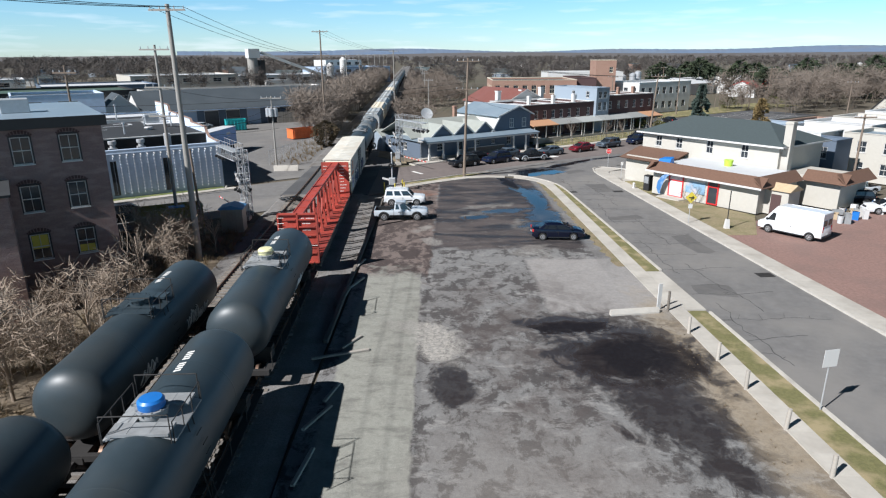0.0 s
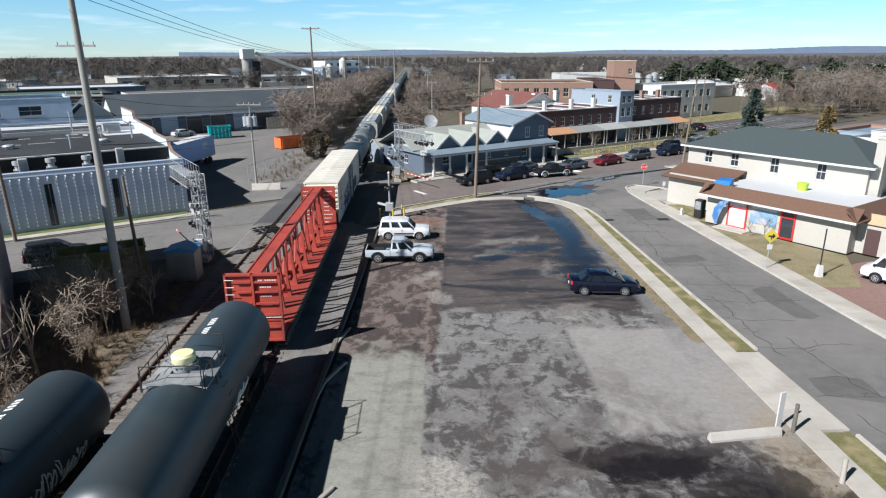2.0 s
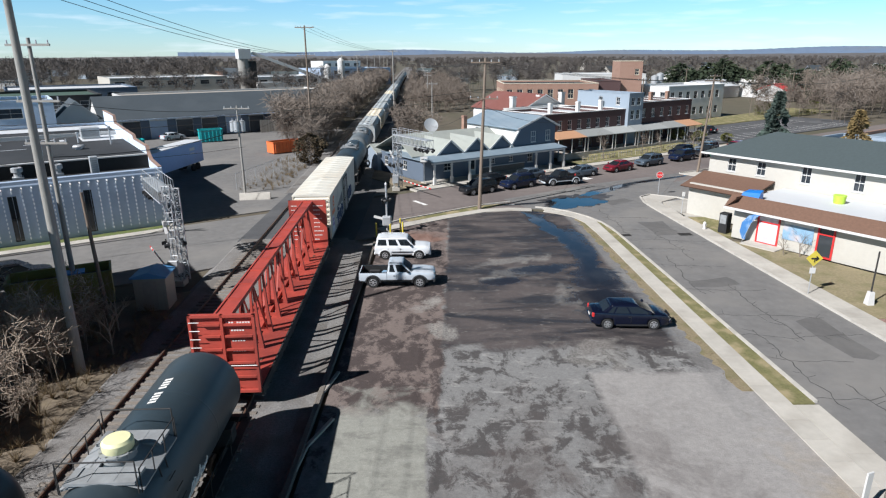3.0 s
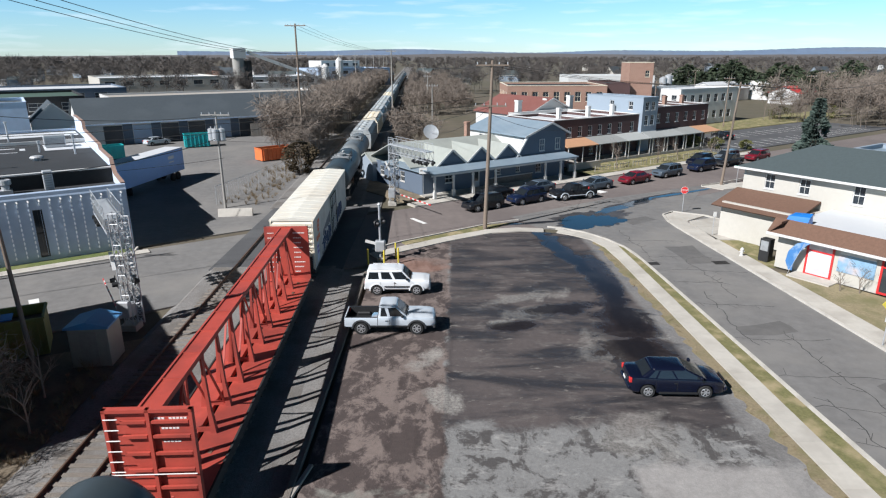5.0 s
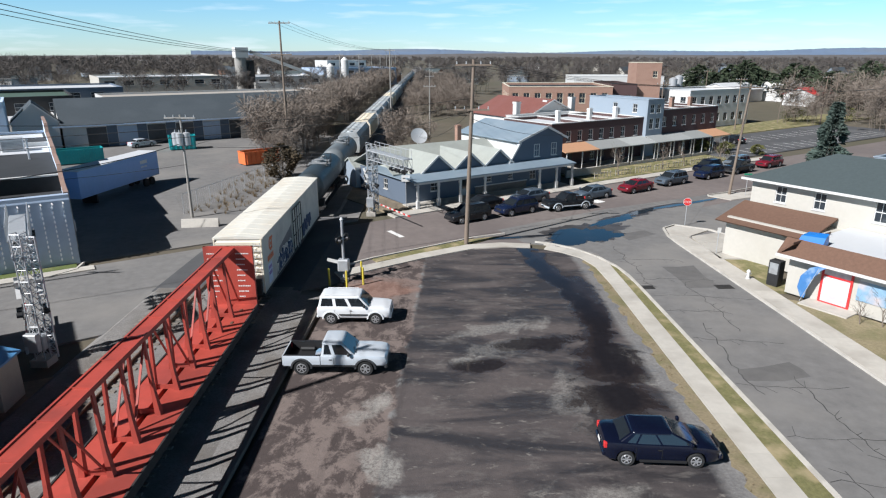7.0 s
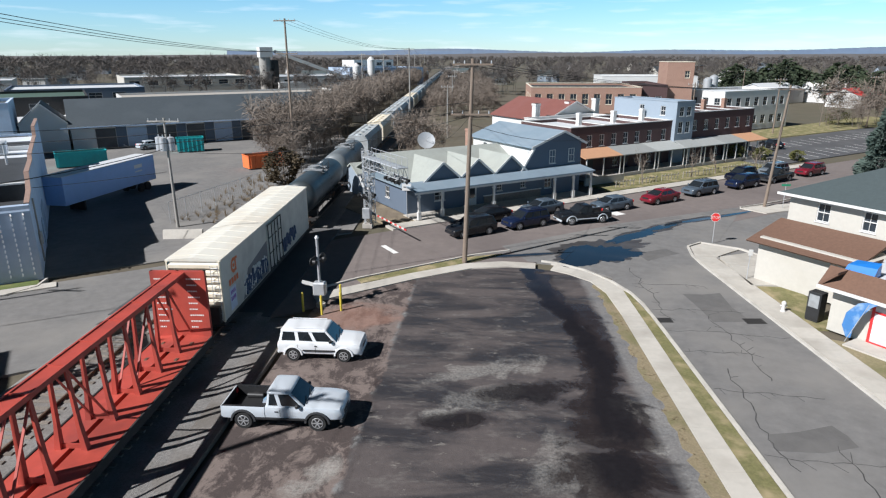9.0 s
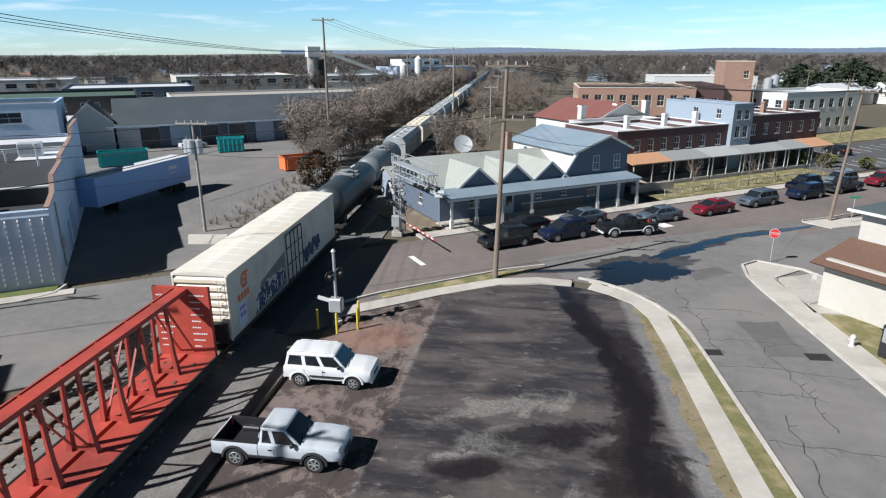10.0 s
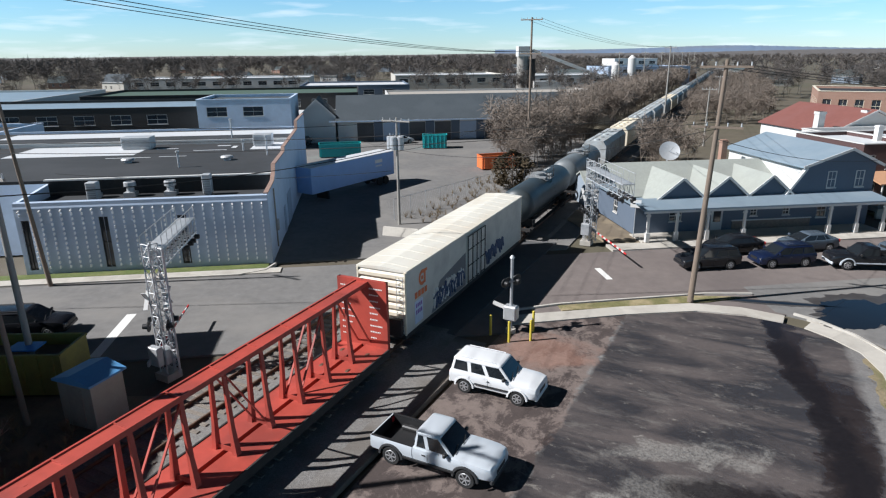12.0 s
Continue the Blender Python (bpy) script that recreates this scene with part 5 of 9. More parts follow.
# panels with folded ribs, and the studs in rows
for i in range(25):
    x = 0.36 + i * 0.72
    bm = bmesh.new()
    loft(bm, [[(x - 0.012, 0, z), (x, -0.004, z), (x + 0.012, 0, z), (x, 0.02, z)] for z in (0.1, 4.75)])
    part("panel_rib", bm, STUCCO, wb)
STUD = surface("white stud enamel", (0.80, 0.81, 0.83), 0.5, var=0.04)
stud_mesh = finish(loft(bmesh.new(), [[(0.05 * math.cos(a), -y, 0.12 * math.sin(a)) for a in [k * math.pi / 3 for k in range(6)]] for y in (0.0, 0.17)]), "stud", STUD)
for i in range(25):
    for j in range(12):
        x, z = 0.36 + i * 0.72, 0.55 + j * 0.37
        if any(a - 0.1 < x < b + 0.1 and z < 4.4 for a, b in ((5.75, 6.4), (11.35, 12.0), (0.3, 0.9))):
            continue
        o = new("stud", stud_mesh)
        o.parent = wb
        o.matrix_local = Matrix.Translation((x, 0.001, z))
for i in range(25):
    x = 0.36 + i * 0.72
    o = new("hook", finish(beam(bmesh.new(), (x, 0, 4.95), (x + 0.06, -0.42, 4.88), 0.08, 0.1), "hook", WHITE))
    o.parent = wb
bm = bmesh.new()
part("cornice", loft(bm, [[(0, -0.05, 5.1), (0, 0.1, 5.5), (0, 0.3, 5.56), (0, 0.3, 5.5), (0, 0.05, 5.1)], [(18.1, -0.05, 5.1), (18.1, 0.1, 5.5), (18.1, 0.3, 5.56), (18.1, 0.3, 5.5), (18.1, 0.05, 5.1)]]), STUCCO, wb)
side_prof = [(0.25, 0), (36, 0), (36, 8.4), (26.4, 8.4), (26.0, 7.5), (13.0, 7.3), (12.6, 6.9), (5.6, 6.9), (5.2, 6.3), (4.2, 5.75), (0.25, 5.55)]
part("side_wall", extrude_x(bmesh.new(), side_prof, 17.85, 18.1), STUCCO_BLUE, wb)
part("side_wall", extrude_x(bmesh.new(), [(0.25, 0), (5.45, 0), (5.45, 5.88), (0.25, 5.5)], 0, 0.25), STUCCO_BLUE, wb)
part("front_wall", boxm(-14, 0.0, 5.45, 5.7, 0, 5.9), STUCCO_BLUE, wb)
bm = bmesh.new()
for a, b in zip(side_prof[2:-1], side_prof[3:]):
    beam(bm, (17.97, a[0], a[1] + 0.05), (17.97, b[0], b[1] + 0.05), 0.34, 0.1)
part("coping", bm, surface("rusty coping", (0.30, 0.20, 0.16), 0.7, var=0.2), wb)
part("roof", boxm(0.25, 17.85, 0.25, 5.2, 4.6, 4.9), ROOF_TAR, wb)
part("step_wall", boxm(0.25, 17.85, 5.2, 5.45, 4.6, 6.15), UNDER, wb)
part("roof", boxm(-14, 17.85, 5.45, 26.0, 5.9, 6.15), ROOF_TAR, wb)
part("roof_edge", boxm(0.0, 17.85, 5.1, 5.5, 6.15, 6.27), WHITE, wb)
part("step_wall", boxm(-14, 17.85, 26.0, 26.2, 6.1, 6.6), WHITE, wb)
part("roof", boxm(-20, 17.85, 26.2, 36, 6.4, 6.6), ROOF_TAR, wb)
# pale roof patches, their sky reflection put into the white colour
part("roof_patch", boxm(13.6, 17.8, 20.5, 25.8, 6.15, 6.17), ROOF_WHITE, wb)
part("roof_patch", boxm(-10, 2.5, 18.5, 25.5, 6.15, 6.17), ROOF_WHITE, wb)
part("roof_patch", boxm(-16, 17.6, 30.0, 34.5, 6.6, 6.62), ROOF_WHITE, wb)
for x, y, w, d in ((3.6, 22.4, 2.2, 0.3), (7.8, 20.6, 3.4, 0.25), (9.6, 23.8, 1.4, 0.5), (0.5, 16.6, 4.2, 0.22), (5.4, 16.9, 2.6, 0.2), (11.4, 22.0, 0.5, 1.6)):
    part("roof_patch", boxm(x, x + w, y, y + d, 6.15, 6.162), ROOF_WHITE, wb)
part("side_wall", boxm(-20, -14, 5.45, 36, 0, 6.4), STUCCO_BLUE, wb)
part("back_wall", boxm(-20, 17.85, 35.8, 36, 0, 6.85), STUCCO_BLUE, wb)
part("side_door", boxm(18.1, 18.16, 9.0, 10.1, 0.0, 2.4), STUCCO, wb)
part("roller_door", boxm(18.1, 18.15, 12.0, 15.0, 0.0, 3.0), STUCCO, wb)
part("meter_box", boxm(18.1, 18.35, 3.2, 3.7, 1.8, 2.7, bevel=0.03), GREYSTEEL, wb)
part("downpipe", rod(bmesh.new(), (18.2, 3.0, 0.5), (18.2, 3.0, 5.4), 0.06), POLE_GREY, wb)
for u, v in ((9.0, 82.4), (11.7, 82.6), (14.8, 82.6)):
    roof_vent(u, v, 4.9, GRID, True)
for u, v in ((8.5, 92), (17.5, 92)):
    roof_vent(u, v, 6.15, GRID)
for u, v, z, w, d, h in ((9.4, 81.3, 4.9, 0.8, 0.8, 1.5), (17.8, 82.2, 4.9, 0.7, 0.7, 1.7), (6.5, 101.5, 6.17, 3.0, 1.8, 1.3), (19.6, 101.5, 6.17, 2.0, 1.5, 1.3)):
    bm = bmesh.new()
    box(bm, -w / 2, w / 2, -d / 2, d / 2, 0.12, h, bevel=0.05)
    ru = thing("rooftop_unit", at(GRID, u, v, z), "grey louvred air handling unit on the flat roof", "air unit", "rooftop units")
    part("housing", bm, GREYSTEEL, ru)
    for k in range(6):
        part("louvre", boxm(-w / 2 + 0.1, w / 2 - 0.1, -d / 2 - 0.03, -d / 2 - 0.002, 0.3 + k * (h - 0.5) / 6, 0.36 + k * (h - 0.5) / 6), WALKGREY, ru)
    part("curb", boxm(-w / 2 + .1, w / 2 - .1, -d / 2 + .1, d / 2 - .1, 0, 0.12), GREYSTEEL, ru)
for u, v, z, h in ((14.0, 88.5, 6.15, 1.3), (20.9, 94.5, 6.15, 1.8), (15.5, 105.5, 6.6, 2.0), (18.0, 98, 6.15, 1.0)):
    bm = rod(bmesh.new(), (0, 0, 0), (0, 0, h), 0.09, n=10)
    rod(bm, (0, 0, h), (0, 0, h + 0.18), 0.17, n=10)
    top("vent_pipe", bm, GREYSTEEL, at(GRID, u, v, z), "thin metal vent pipe on the flat roof", "vent pipe", "vent pipes")

# --- warehouse and its yard
wh = gabled("warehouse", "long low warehouse with a blue-grey roof and white gable", 26, 72.5, 150, 166, 4.5, 7.9, WHITE, ROOF_BLUE, "u", over=1.5, frame_mat=STUCCO_BLUE)
for i in range(9):
    x = 3.6 + i * 4.9
    part("loading_door", boxm(x, x + 3.1, -0.05, 0.0, 0.0, 3.4), ASPHALT_DARK if i % 3 != 1 else STUCCO, wh)
    # slate sheet on the white wall: shade under the eave put into colour
    part("dark_bay", boxm(x + 3.15, x + 4.8, -0.03, 0.0, 0.0, 3.9), SIDING_BLUE, wh)
# added block that stands in for the warehouse's own sunlit white end
gabled("white_gable_shed", "white gabled block standing in for the warehouse's end gable", 18.9, 25.6, 149.5, 159.8, 4.7, 7.8, WHITE, ROOF_BLUE, "v", over=0.15)
block("warehouse_annex", "white low annex beside the warehouse", 12, 25.8, 160, 200, 4.2, WHITE, ROOF_WHITE)
fence = thing("board_fence", at(GRID, 55.5, 147.5), "weathered grey board fence in the yard", "fence")
slat_mesh = finish(boxm(0, 0.27, 0, 0.04, 0, 2.6), "board", WOOD_GREY)
for i in range(48):
    o = new("board", slat_mesh)
    o.parent = fence
    o.matrix_local = pose(0.29 * i, 0, random.uniform(-0.04, 0.04))
# dumpsters


def dumpster(u, v, rz, length, width, h, mat, label, m=GRID):
    d = thing("dumpster", at(m, u, v, -0.05, rz), label, "dumpster", "waste containers")
    bm = bmesh.new()
    t = 0.06
    box(bm, -length / 2, length / 2, -width / 2, width / 2, 0.15, 0.25)
    for a in ((-length / 2, length / 2, -width / 2, -width / 2 + t), (-length / 2, length / 2, width / 2 - t, width / 2), (-length / 2, -length / 2 + t, -width / 2 + t, width / 2 - t), (length / 2 - t, length / 2, -width / 2 + t, width / 2 - t)):
        box(bm, *a, 0.25, h)
    part("bin", bm, mat, d)
    n = max(3, int(length / 0.7))
    for i in range(n):
        x = -length / 2 + (i + 0.5) * length / n
        for s in (-1, 1):
            part("rib", boxm(x - 0.05, x + 0.05, min(s * width / 2, s * (width / 2 + 0.1)), max(s * width / 2, s * (width / 2 + 0.1)), 0.2, h), mat, d)
    bm = bmesh.new()
    for s in (-1, 1):
        box(bm, -length / 2, length / 2, s * width / 2 - 0.07, s * width / 2 + 0.07, h, h + 0.1)
        box(bm, s * length / 2 - 0.07, s * length / 2 + 0.07, -width / 2, width / 2, h, h + 0.1)
    part("rim", bm, mat, d)
    part("load", boxm(-length / 2 + t, length / 2 - t, -width / 2 + t, width / 2 - t, h - 0.7, h - 0.5), DIRT, d)
    return d


dumpster(43.0, 139.2, -8, 4.2, 2.4, 2.3, TEAL, "teal open-top dumpster with rusty inside in the yard")
dumpster(49.6, 117.5, 8, 5.6, 2.4, 1.9, ORANGE, "orange open-top dumpster by the brush")
dumpster(26.8, 132.5, 2, 6.6, 2.5, 2.1, TEAL, "teal container standing beside the pale building")
trailer = thing("trailer", at(GRID, 28.6, 104.9, 0, 49.6), "pale blue box trailer parked beside the building", "trailer")
part("box", boxm(-7.4, 7.4, -1.2, 1.2, 1.05, 3.95, bevel=0.05), surface("pale blue trailer side", (0.28, 0.44, 0.74), 0.5, var=0.06, col2=(0.24, 0.38, 0.64), scale2=0.4), trailer)
part("roof", boxm(-7.45, 7.45, -1.23, 1.23, 3.95, 4.02), ROOF_WHITE, trailer)
part("landing_gear", boxm(-4.6, -4.4, -0.9, 0.9, 0, 1.05), UNDER, trailer)
for x in (4.6, 5.8):
    for s in (-1, 1):
        part("wheel", rod(bmesh.new(), (x, s * 0.85, 0.5), (x, s * 1.15, 0.5), 0.5, n=18), TYRE, trailer, smooth=True)
bm = bmesh.new()
box(bm, 3.6, 5.0, -1.212, -1.204, 2.9, 3.3)
for k in range(5):
    box(bm, 3.7 + k * 0.25, 3.88 + k * 0.25, -1.212, -1.204, 2.45, 2.62)
part("sign_mark", bm, WHITE_MARK, trailer, "white bars of a small sign")

# --- station
st = thing("station", GRID @ Matrix.Translation((54.2, 81.5, 0)), "slate blue former station with zigzag gables and a long porch", "station building")
wall(st, facing(0, 0), 22.8, 2.75, [(3.2, 4.4, 1.1, 2.1), (11.0, 11.7, 1.3, 2.0), (14.2, 14.9, 1.3, 2.0), (17.6, 18.6, 0.9, 2.2)], SIDING_BLUE)
wall(st, facing(0, 13, -90), 12.75, 2.75, [(3.0, 4.0, 1.0, 2.2), (8.0, 9.0, 1.0, 2.2)], SIDING_BLUE)
wall(st, facing(22.8, 0.25, 90), 12.75, 2.75, [], SIDING_BLUE)
wall(st, facing(22.55, 13, 180), 22.3, 2.75, [], SIDING_BLUE)
part("stone_base", boxm(9.3, 17.0, -0.1, 0.0, 0.0, 0.9), STONE, st)
part("band", boxm(9.2, 17.1, -0.12, -0.01, 0.9, 1.0), WHITE, st)
part("door", boxm(7.2, 8.3, -0.06, 0.0, 0.0, 2.25), WHITE, st)
part("door_glass", boxm(7.4, 8.1, -0.08, -0.05, 0.9, 2.1), GLASS, st)
for i in range(3):                                             # three pointed gables with roofs running back
    a, b = 3.1 + 4.25 * i - 2.05, 3.1 + 4.25 * i + 2.2
    c = (a + b) / 2 + 0.9
    part("gable", extrude_y(bmesh.new(), [(a + 0.3, 2.72), (b + 1.4, 2.72), (c, 4.95)], 0.0, 0.25), SIDING_BLUE, st)
    for x0 in (a + 0.25, b + 1.45):
        bm = extrude_y(bmesh.new(), [(x0, 2.72), (c, 4.95), (c, 5.1), (x0, 2.87)], -0.35, 8.5)
        part("roof", bm, ROOF_SAGE, st)
        bm = bmesh.new()
        beam(bm, (x0, -0.38, 2.8), (c, -0.38, 5.03), 0.07, 0.2)
        part("bargeboard", bm, WHITE, st)
for s, (y0, z0) in ((0, (2.0, 2.9)), (1, (13.3, 2.6))):
    part("roof", extrude_x(bmesh.new(), [(y0, z0), (6.6, 5.3), (6.6, 5.42), (y0, z0 + 0.12)], -0.4, 16.2), ROOF_SAGE, st)
part("roof", extrude_y(bmesh.new(), [(-0.4, 2.72), (2.6, 2.85), (2.2, 3.0), (-0.4, 2.82)], -0.3, 9), ROOF_METAL, st)
part("upper_wall", boxm(15.8, 22.8, 0.0, 12, 2.75, 5.75), SIDING_BLUE, st)
part("upper_side", boxm(15.7, 15.8, 0.3, 12, 2.75, 5.75), WHITE, st)
part("gable", extrude_y(bmesh.new(), [(15.8, 5.75), (22.8, 5.75), (19.9, 7.2)], 0.0, 0.25), SIDING_BLUE, st)
for x0 in (15.3, 23.3):
    ze = 5.6
    part("roof", extrude_y(bmesh.new(), [(x0, ze), (19.9, 7.15), (19.9, 7.3), (x0, ze + 0.15)], -0.4, 12.3), ROOF_METAL, st)
    bm = bmesh.new()
    beam(bm, (x0, -0.44, ze + 0.06), (19.9, -0.44, 7.22), 0.07, 0.24)
    part("bargeboard", bm, WHITE, st)
bm = bmesh.new()
beam(bm, (15.75, -0.2, 5.6), (13.8, -0.2, 2.9), 0.4, 0.2)
part("bargeboard", bm, WHITE, st)
part("gable", extrude_y(bmesh.new(), [(13.9, 2.72), (15.8, 2.72), (15.8, 5.6)], 0.0, 0.25), SIDING_BLUE, st)
for x in (18.1, 20.9):
    window(st, facing(0, -0.12), x, x + 0.85, 3.7, 5.2, GLASS, WHITE)
part("porch_roof", loft(bmesh.new(), [[(x, -2.8, 2.82), (x, 0.0, 3.2), (x, 0.0, 3.3), (x, -2.8, 2.95)] for x in (-0.5, 22.6)]), ROOF_METAL, st)
part("porch_beam", boxm(-0.4, 22.4, -2.65, -2.5, 2.6, 2.82), WHITE, st)
part("porch_floor", boxm(-0.4, 22.4, -2.6, 0, -0.2, 0.12), CONCRETE, st)
for x in (0.0, 2.6, 5.4, 8.8, 16.9, 19.6, 22.2):
    bm = bmesh.new()
    box(bm, x - 0.1, x + 0.1, -2.68, -2.48, 0.1, 2.6)
    box(bm, x - 0.17, x + 0.17, -2.74, -2.42, 0.1, 0.9)
    box(bm, x - 0.2, x + 0.2, -2.62, -2.5, 2.3, 2.45)
    part("porch_post", bm, WHITE, st)
chimney(st, 13.2, 9.2, 4.5, 7.0, BRICK)
bm = bmesh.new()
loft(bm, [[(r * math.cos(2 * math.pi * k / 24), r * math.sin(2 * math.pi * k / 24), 0.42 * (r / 1.5) ** 2 + o) for k in range(24)] for r, o in ((0.04, 0), (0.4, 0), (0.8, 0), (1.05, 0), (1.05, 0.04), (0.8, 0.05), (0.4, 0.05), (0.04, 0.05))], caps=False)
dish = thing("satellite_dish", at(GRID, 61.9, 91.4, 3.6), "large pale satellite dish behind the station roof", "satellite dish")
part("reflector", bm, GREYSTEEL, dish, smooth=True, m=pose(0, 0, 2.2, 58, 0, -15))
part("mast", rod(bmesh.new(), (0, 0.25, -3.65), (0, 0.25, 2.1), 0.09), GREYSTEEL, dish)
part("feed_arm", rod(bmesh.new(), (0, 0, 2.2), (-0.2, -1.3, 2.9), 0.035), GREYSTEEL, dish)
shed = gabled("shed", "small pale shed beside the station", 53.6, 56.6, 92.5, 96, 2.5, 3.4, SIDING_PALE, ROOF_SAGE, "u", over=0.2)

# --- row houses with porches
rh = [(81.6, 88.2, 6.4, BRICK_MAROON), (88.2, 94.8, 6.4, BRICK_MAROON), (94.8, 100.6, 6.4, BRICK_MAROON), (104.4, 109.4, 7.3, BRICK_MAROON), (109.4, 114.4, 7.3, BRICK_MAROON), (114.4, 119.4, 7.3, BRICK_MAROON)]
for i, (u0, u1, h, mt) in enumerate(rh):
    n = 2 if u1 - u0 < 6 else 3
    step = (u1 - u0) / n
    hs = row_of(n, step * 0.3, step, 0.9, h - 2.6, h - 1.1)
    b = block("row_house", "maroon brick row house with a flat roof and street porch", u0, u1 - 0.01, 88.5, 99, h, mt, ROOF_WHITE if i < 3 else ROOF_TAR, front=hs + [(1.2, 2.1, 0.9, 2.3)], category="house", frame_mat=WHITE)
    part("porch_roof", loft(bmesh.new(), [[(x, -3.0, 2.75), (x, 0, 3.5), (x, 0, 3.6), (x, -3.0, 2.87)] for x in (0.02, u1 - u0 - 0.04)]), (TERRACOTTA, AWNING_GREY, AWNING_GREY, AWNING_GREY, AWNING_GREY, TERRACOTTA)[i], b)
    for k in range(3):
        part("porch_post", boxm(0.3 + k * (u1 - u0 - 0.7) / 2, 0.42 + k * (u1 - u0 - 0.7) / 2, -2.95, -2.83, 0.0, 2.8), WHITE, b)
    part("porch_floor", boxm(0.1, u1 - u0 - 0.15, -3.0, 0, 0, 0.45), CONCRETE, b)
    part("door", boxm(3.2, 4.15, -0.05, 0, 0.45, 2.55), P_BLUE if i % 2 else BLACK, b)
    chimney(b, u1 - u0 - 0.6, 5.2, h - 0.6, h + 1.3, WHITE if i < 4 else BRICK)
gh = block("grey_house", "tall pale grey house with a low gable in the row", 100.6, 104.39, 87.9, 100, 9.0, SIDING_PALE, ROOF_METAL, front=[(0.7, 1.6, 4.6, 6.2), (2.2, 3.1, 4.6, 6.2), (0.7, 1.6, 7.0, 8.3), (2.2, 3.1, 7.0, 8.3)], left=row_of(2, 2, 4, 0.9, 7.0, 8.3), category="house")
part("porch_roof", loft(bmesh.new(), [[(x, -2.4, 2.75), (x, 0, 3.5), (x, 0, 3.6), (x, -2.4, 2.87)] for x in (0.02, 3.76)]), AWNING_GREY, gh)
for k in range(2):
    part("porch_post", boxm(0.3 + 3.0 * k, 0.42 + 3.0 * k, -2.35, -2.23, 0.0, 2.8), WHITE, gh)
part("porch_floor", boxm(0.1, 3.7, -2.4, 0, 0, 0.45), CONCRETE, gh)
part("door", boxm(2.2, 3.1, -0.05, 0, 0.45, 2.55), BLACK, gh)
block("white_block", "white two-storey block with rows of windows", 141.5, 164, 110, 122, 8.1, WHITE, ROOF_WHITE, front=row_of(7, 1.0, 3.0, 1.4, 5.0, 6.8) + row_of(7, 1.0, 3.0, 1.4, 1.2, 3.0), left=row_of(4, 1.0, 2.8, 1.4, 5.0, 6.8))
block("blue_block", "pale blue shop block at the row's end", 123, 137, 102, 114, 4.6, SIDING_PALE, ROOF_WHITE, front=row_of(5, 0.9, 2.7, 1.3, 1.0, 3.0))
block("white_extension", "white rendered rear extension on the row houses", 86, 100, 99.2, 104, 6.2, WHITE, ROOF_WHITE)
gabled("red_roof_building", "white building under a faded red metal roof", 90.5, 102.5, 104.5, 119, 5.5, 8.2, WHITE, ROOF_RUST, "v")
for k, (u, v, h) in enumerate(((89, 105, 8.2), (96, 105.4, 8.2), (101, 104.6, 8.6), (112, 105.0, 8.4))):
    bm = bmesh.new()
    box(bm, -0.45, 0.45, -0.45, 0.45, 0, h)
    box(bm, -0.52, 0.52, -0.52, 0.52, h - 0.3, h)
    top("tall_chimney", bm, WHITE, at(GRID, u, v), "white painted chimney stack behind the row", "chimney", "chimney stacks")
# --- brick factory with its tower
fac = block("brick_factory", "red brick factory with tall window rows", 15.5, 37.8, 170.2, 190, 9.0, BRICK, ROOF_TAR, front=row_of(9, 0.8, 2.4, 1.3, 5.6, 7.7) + row_of(9, 0.8, 2.4, 1.3, 1.6, 3.8), left=row_of(5, 1.6, 3.6, 1.6, 5.4, 7.6), frame_mat=CREAM, m=I)
# wing's shade is painted in by using the darker brick
block("factory_wing", "brick wing joining factory and tower, its shade put into dark brick", 37.8, 43.3, 171.5, 190, 9.4, BRICK_MAROON, ROOF_TAR, front=row_of(2, 0.8, 2.4, 1.2, 5.4, 7.2), m=I)
tw = block("factory_tower", "square red brick tower of the factory", 43.3, 48.7, 173, 180, 13.9, BRICK, ROOF_TAR, front=[(3.6, 4.6, 10.8, 12.2)], frame_mat=CREAM, m=I)
block("white_tank_hall", "white industrial hall behind the factory", 36, 60, 206, 220, 10.0, WHITE, ROOF_WHITE, m=I)
for k in range(6):
    bm = bmesh.new()
    h = 8.2 + 0.6 * (k % 3)
    rod(bm, (0, 0, 0), (0, 0, h), 1.15, n=20)
    rod(bm, (0, 0, h), (0, 0, h + 0.5), 1.15, 0.25, n=20)
    top("silo", bm, GREYSTEEL, at(I, 57.5 + 2.6 * k, 222 + (k % 2) * 3), "white cylindrical storage silo behind the factory", "silo", "storage silos", smooth=True)
gabled("white_shed", "long white shed with a low roof", 219, 238, 150, 162, 4.2, 6.2, WHITE, ROOF_WHITE, "u")
gabled("red_front_shop", "white building with a bright red roof", 226, 240, 126, 136, 3.6, 5.6, WHITE, RED, "u", front=row_of(3, 1, 4, 2, 0.6, 2.4))
block("flat_shop", "white flat-roofed building with a dark band", 240, 262, 138, 152, 6.4, WHITE, ROOF_WHITE, front=row_of(4, 2, 5, 2.5, 3.4, 5.2))
gabled("far_house", "pale house beyond the bare trees", 280, 294, 118, 128, 5.0, 8.0, CREAM_WALL, ROOF_SHOP, "u")
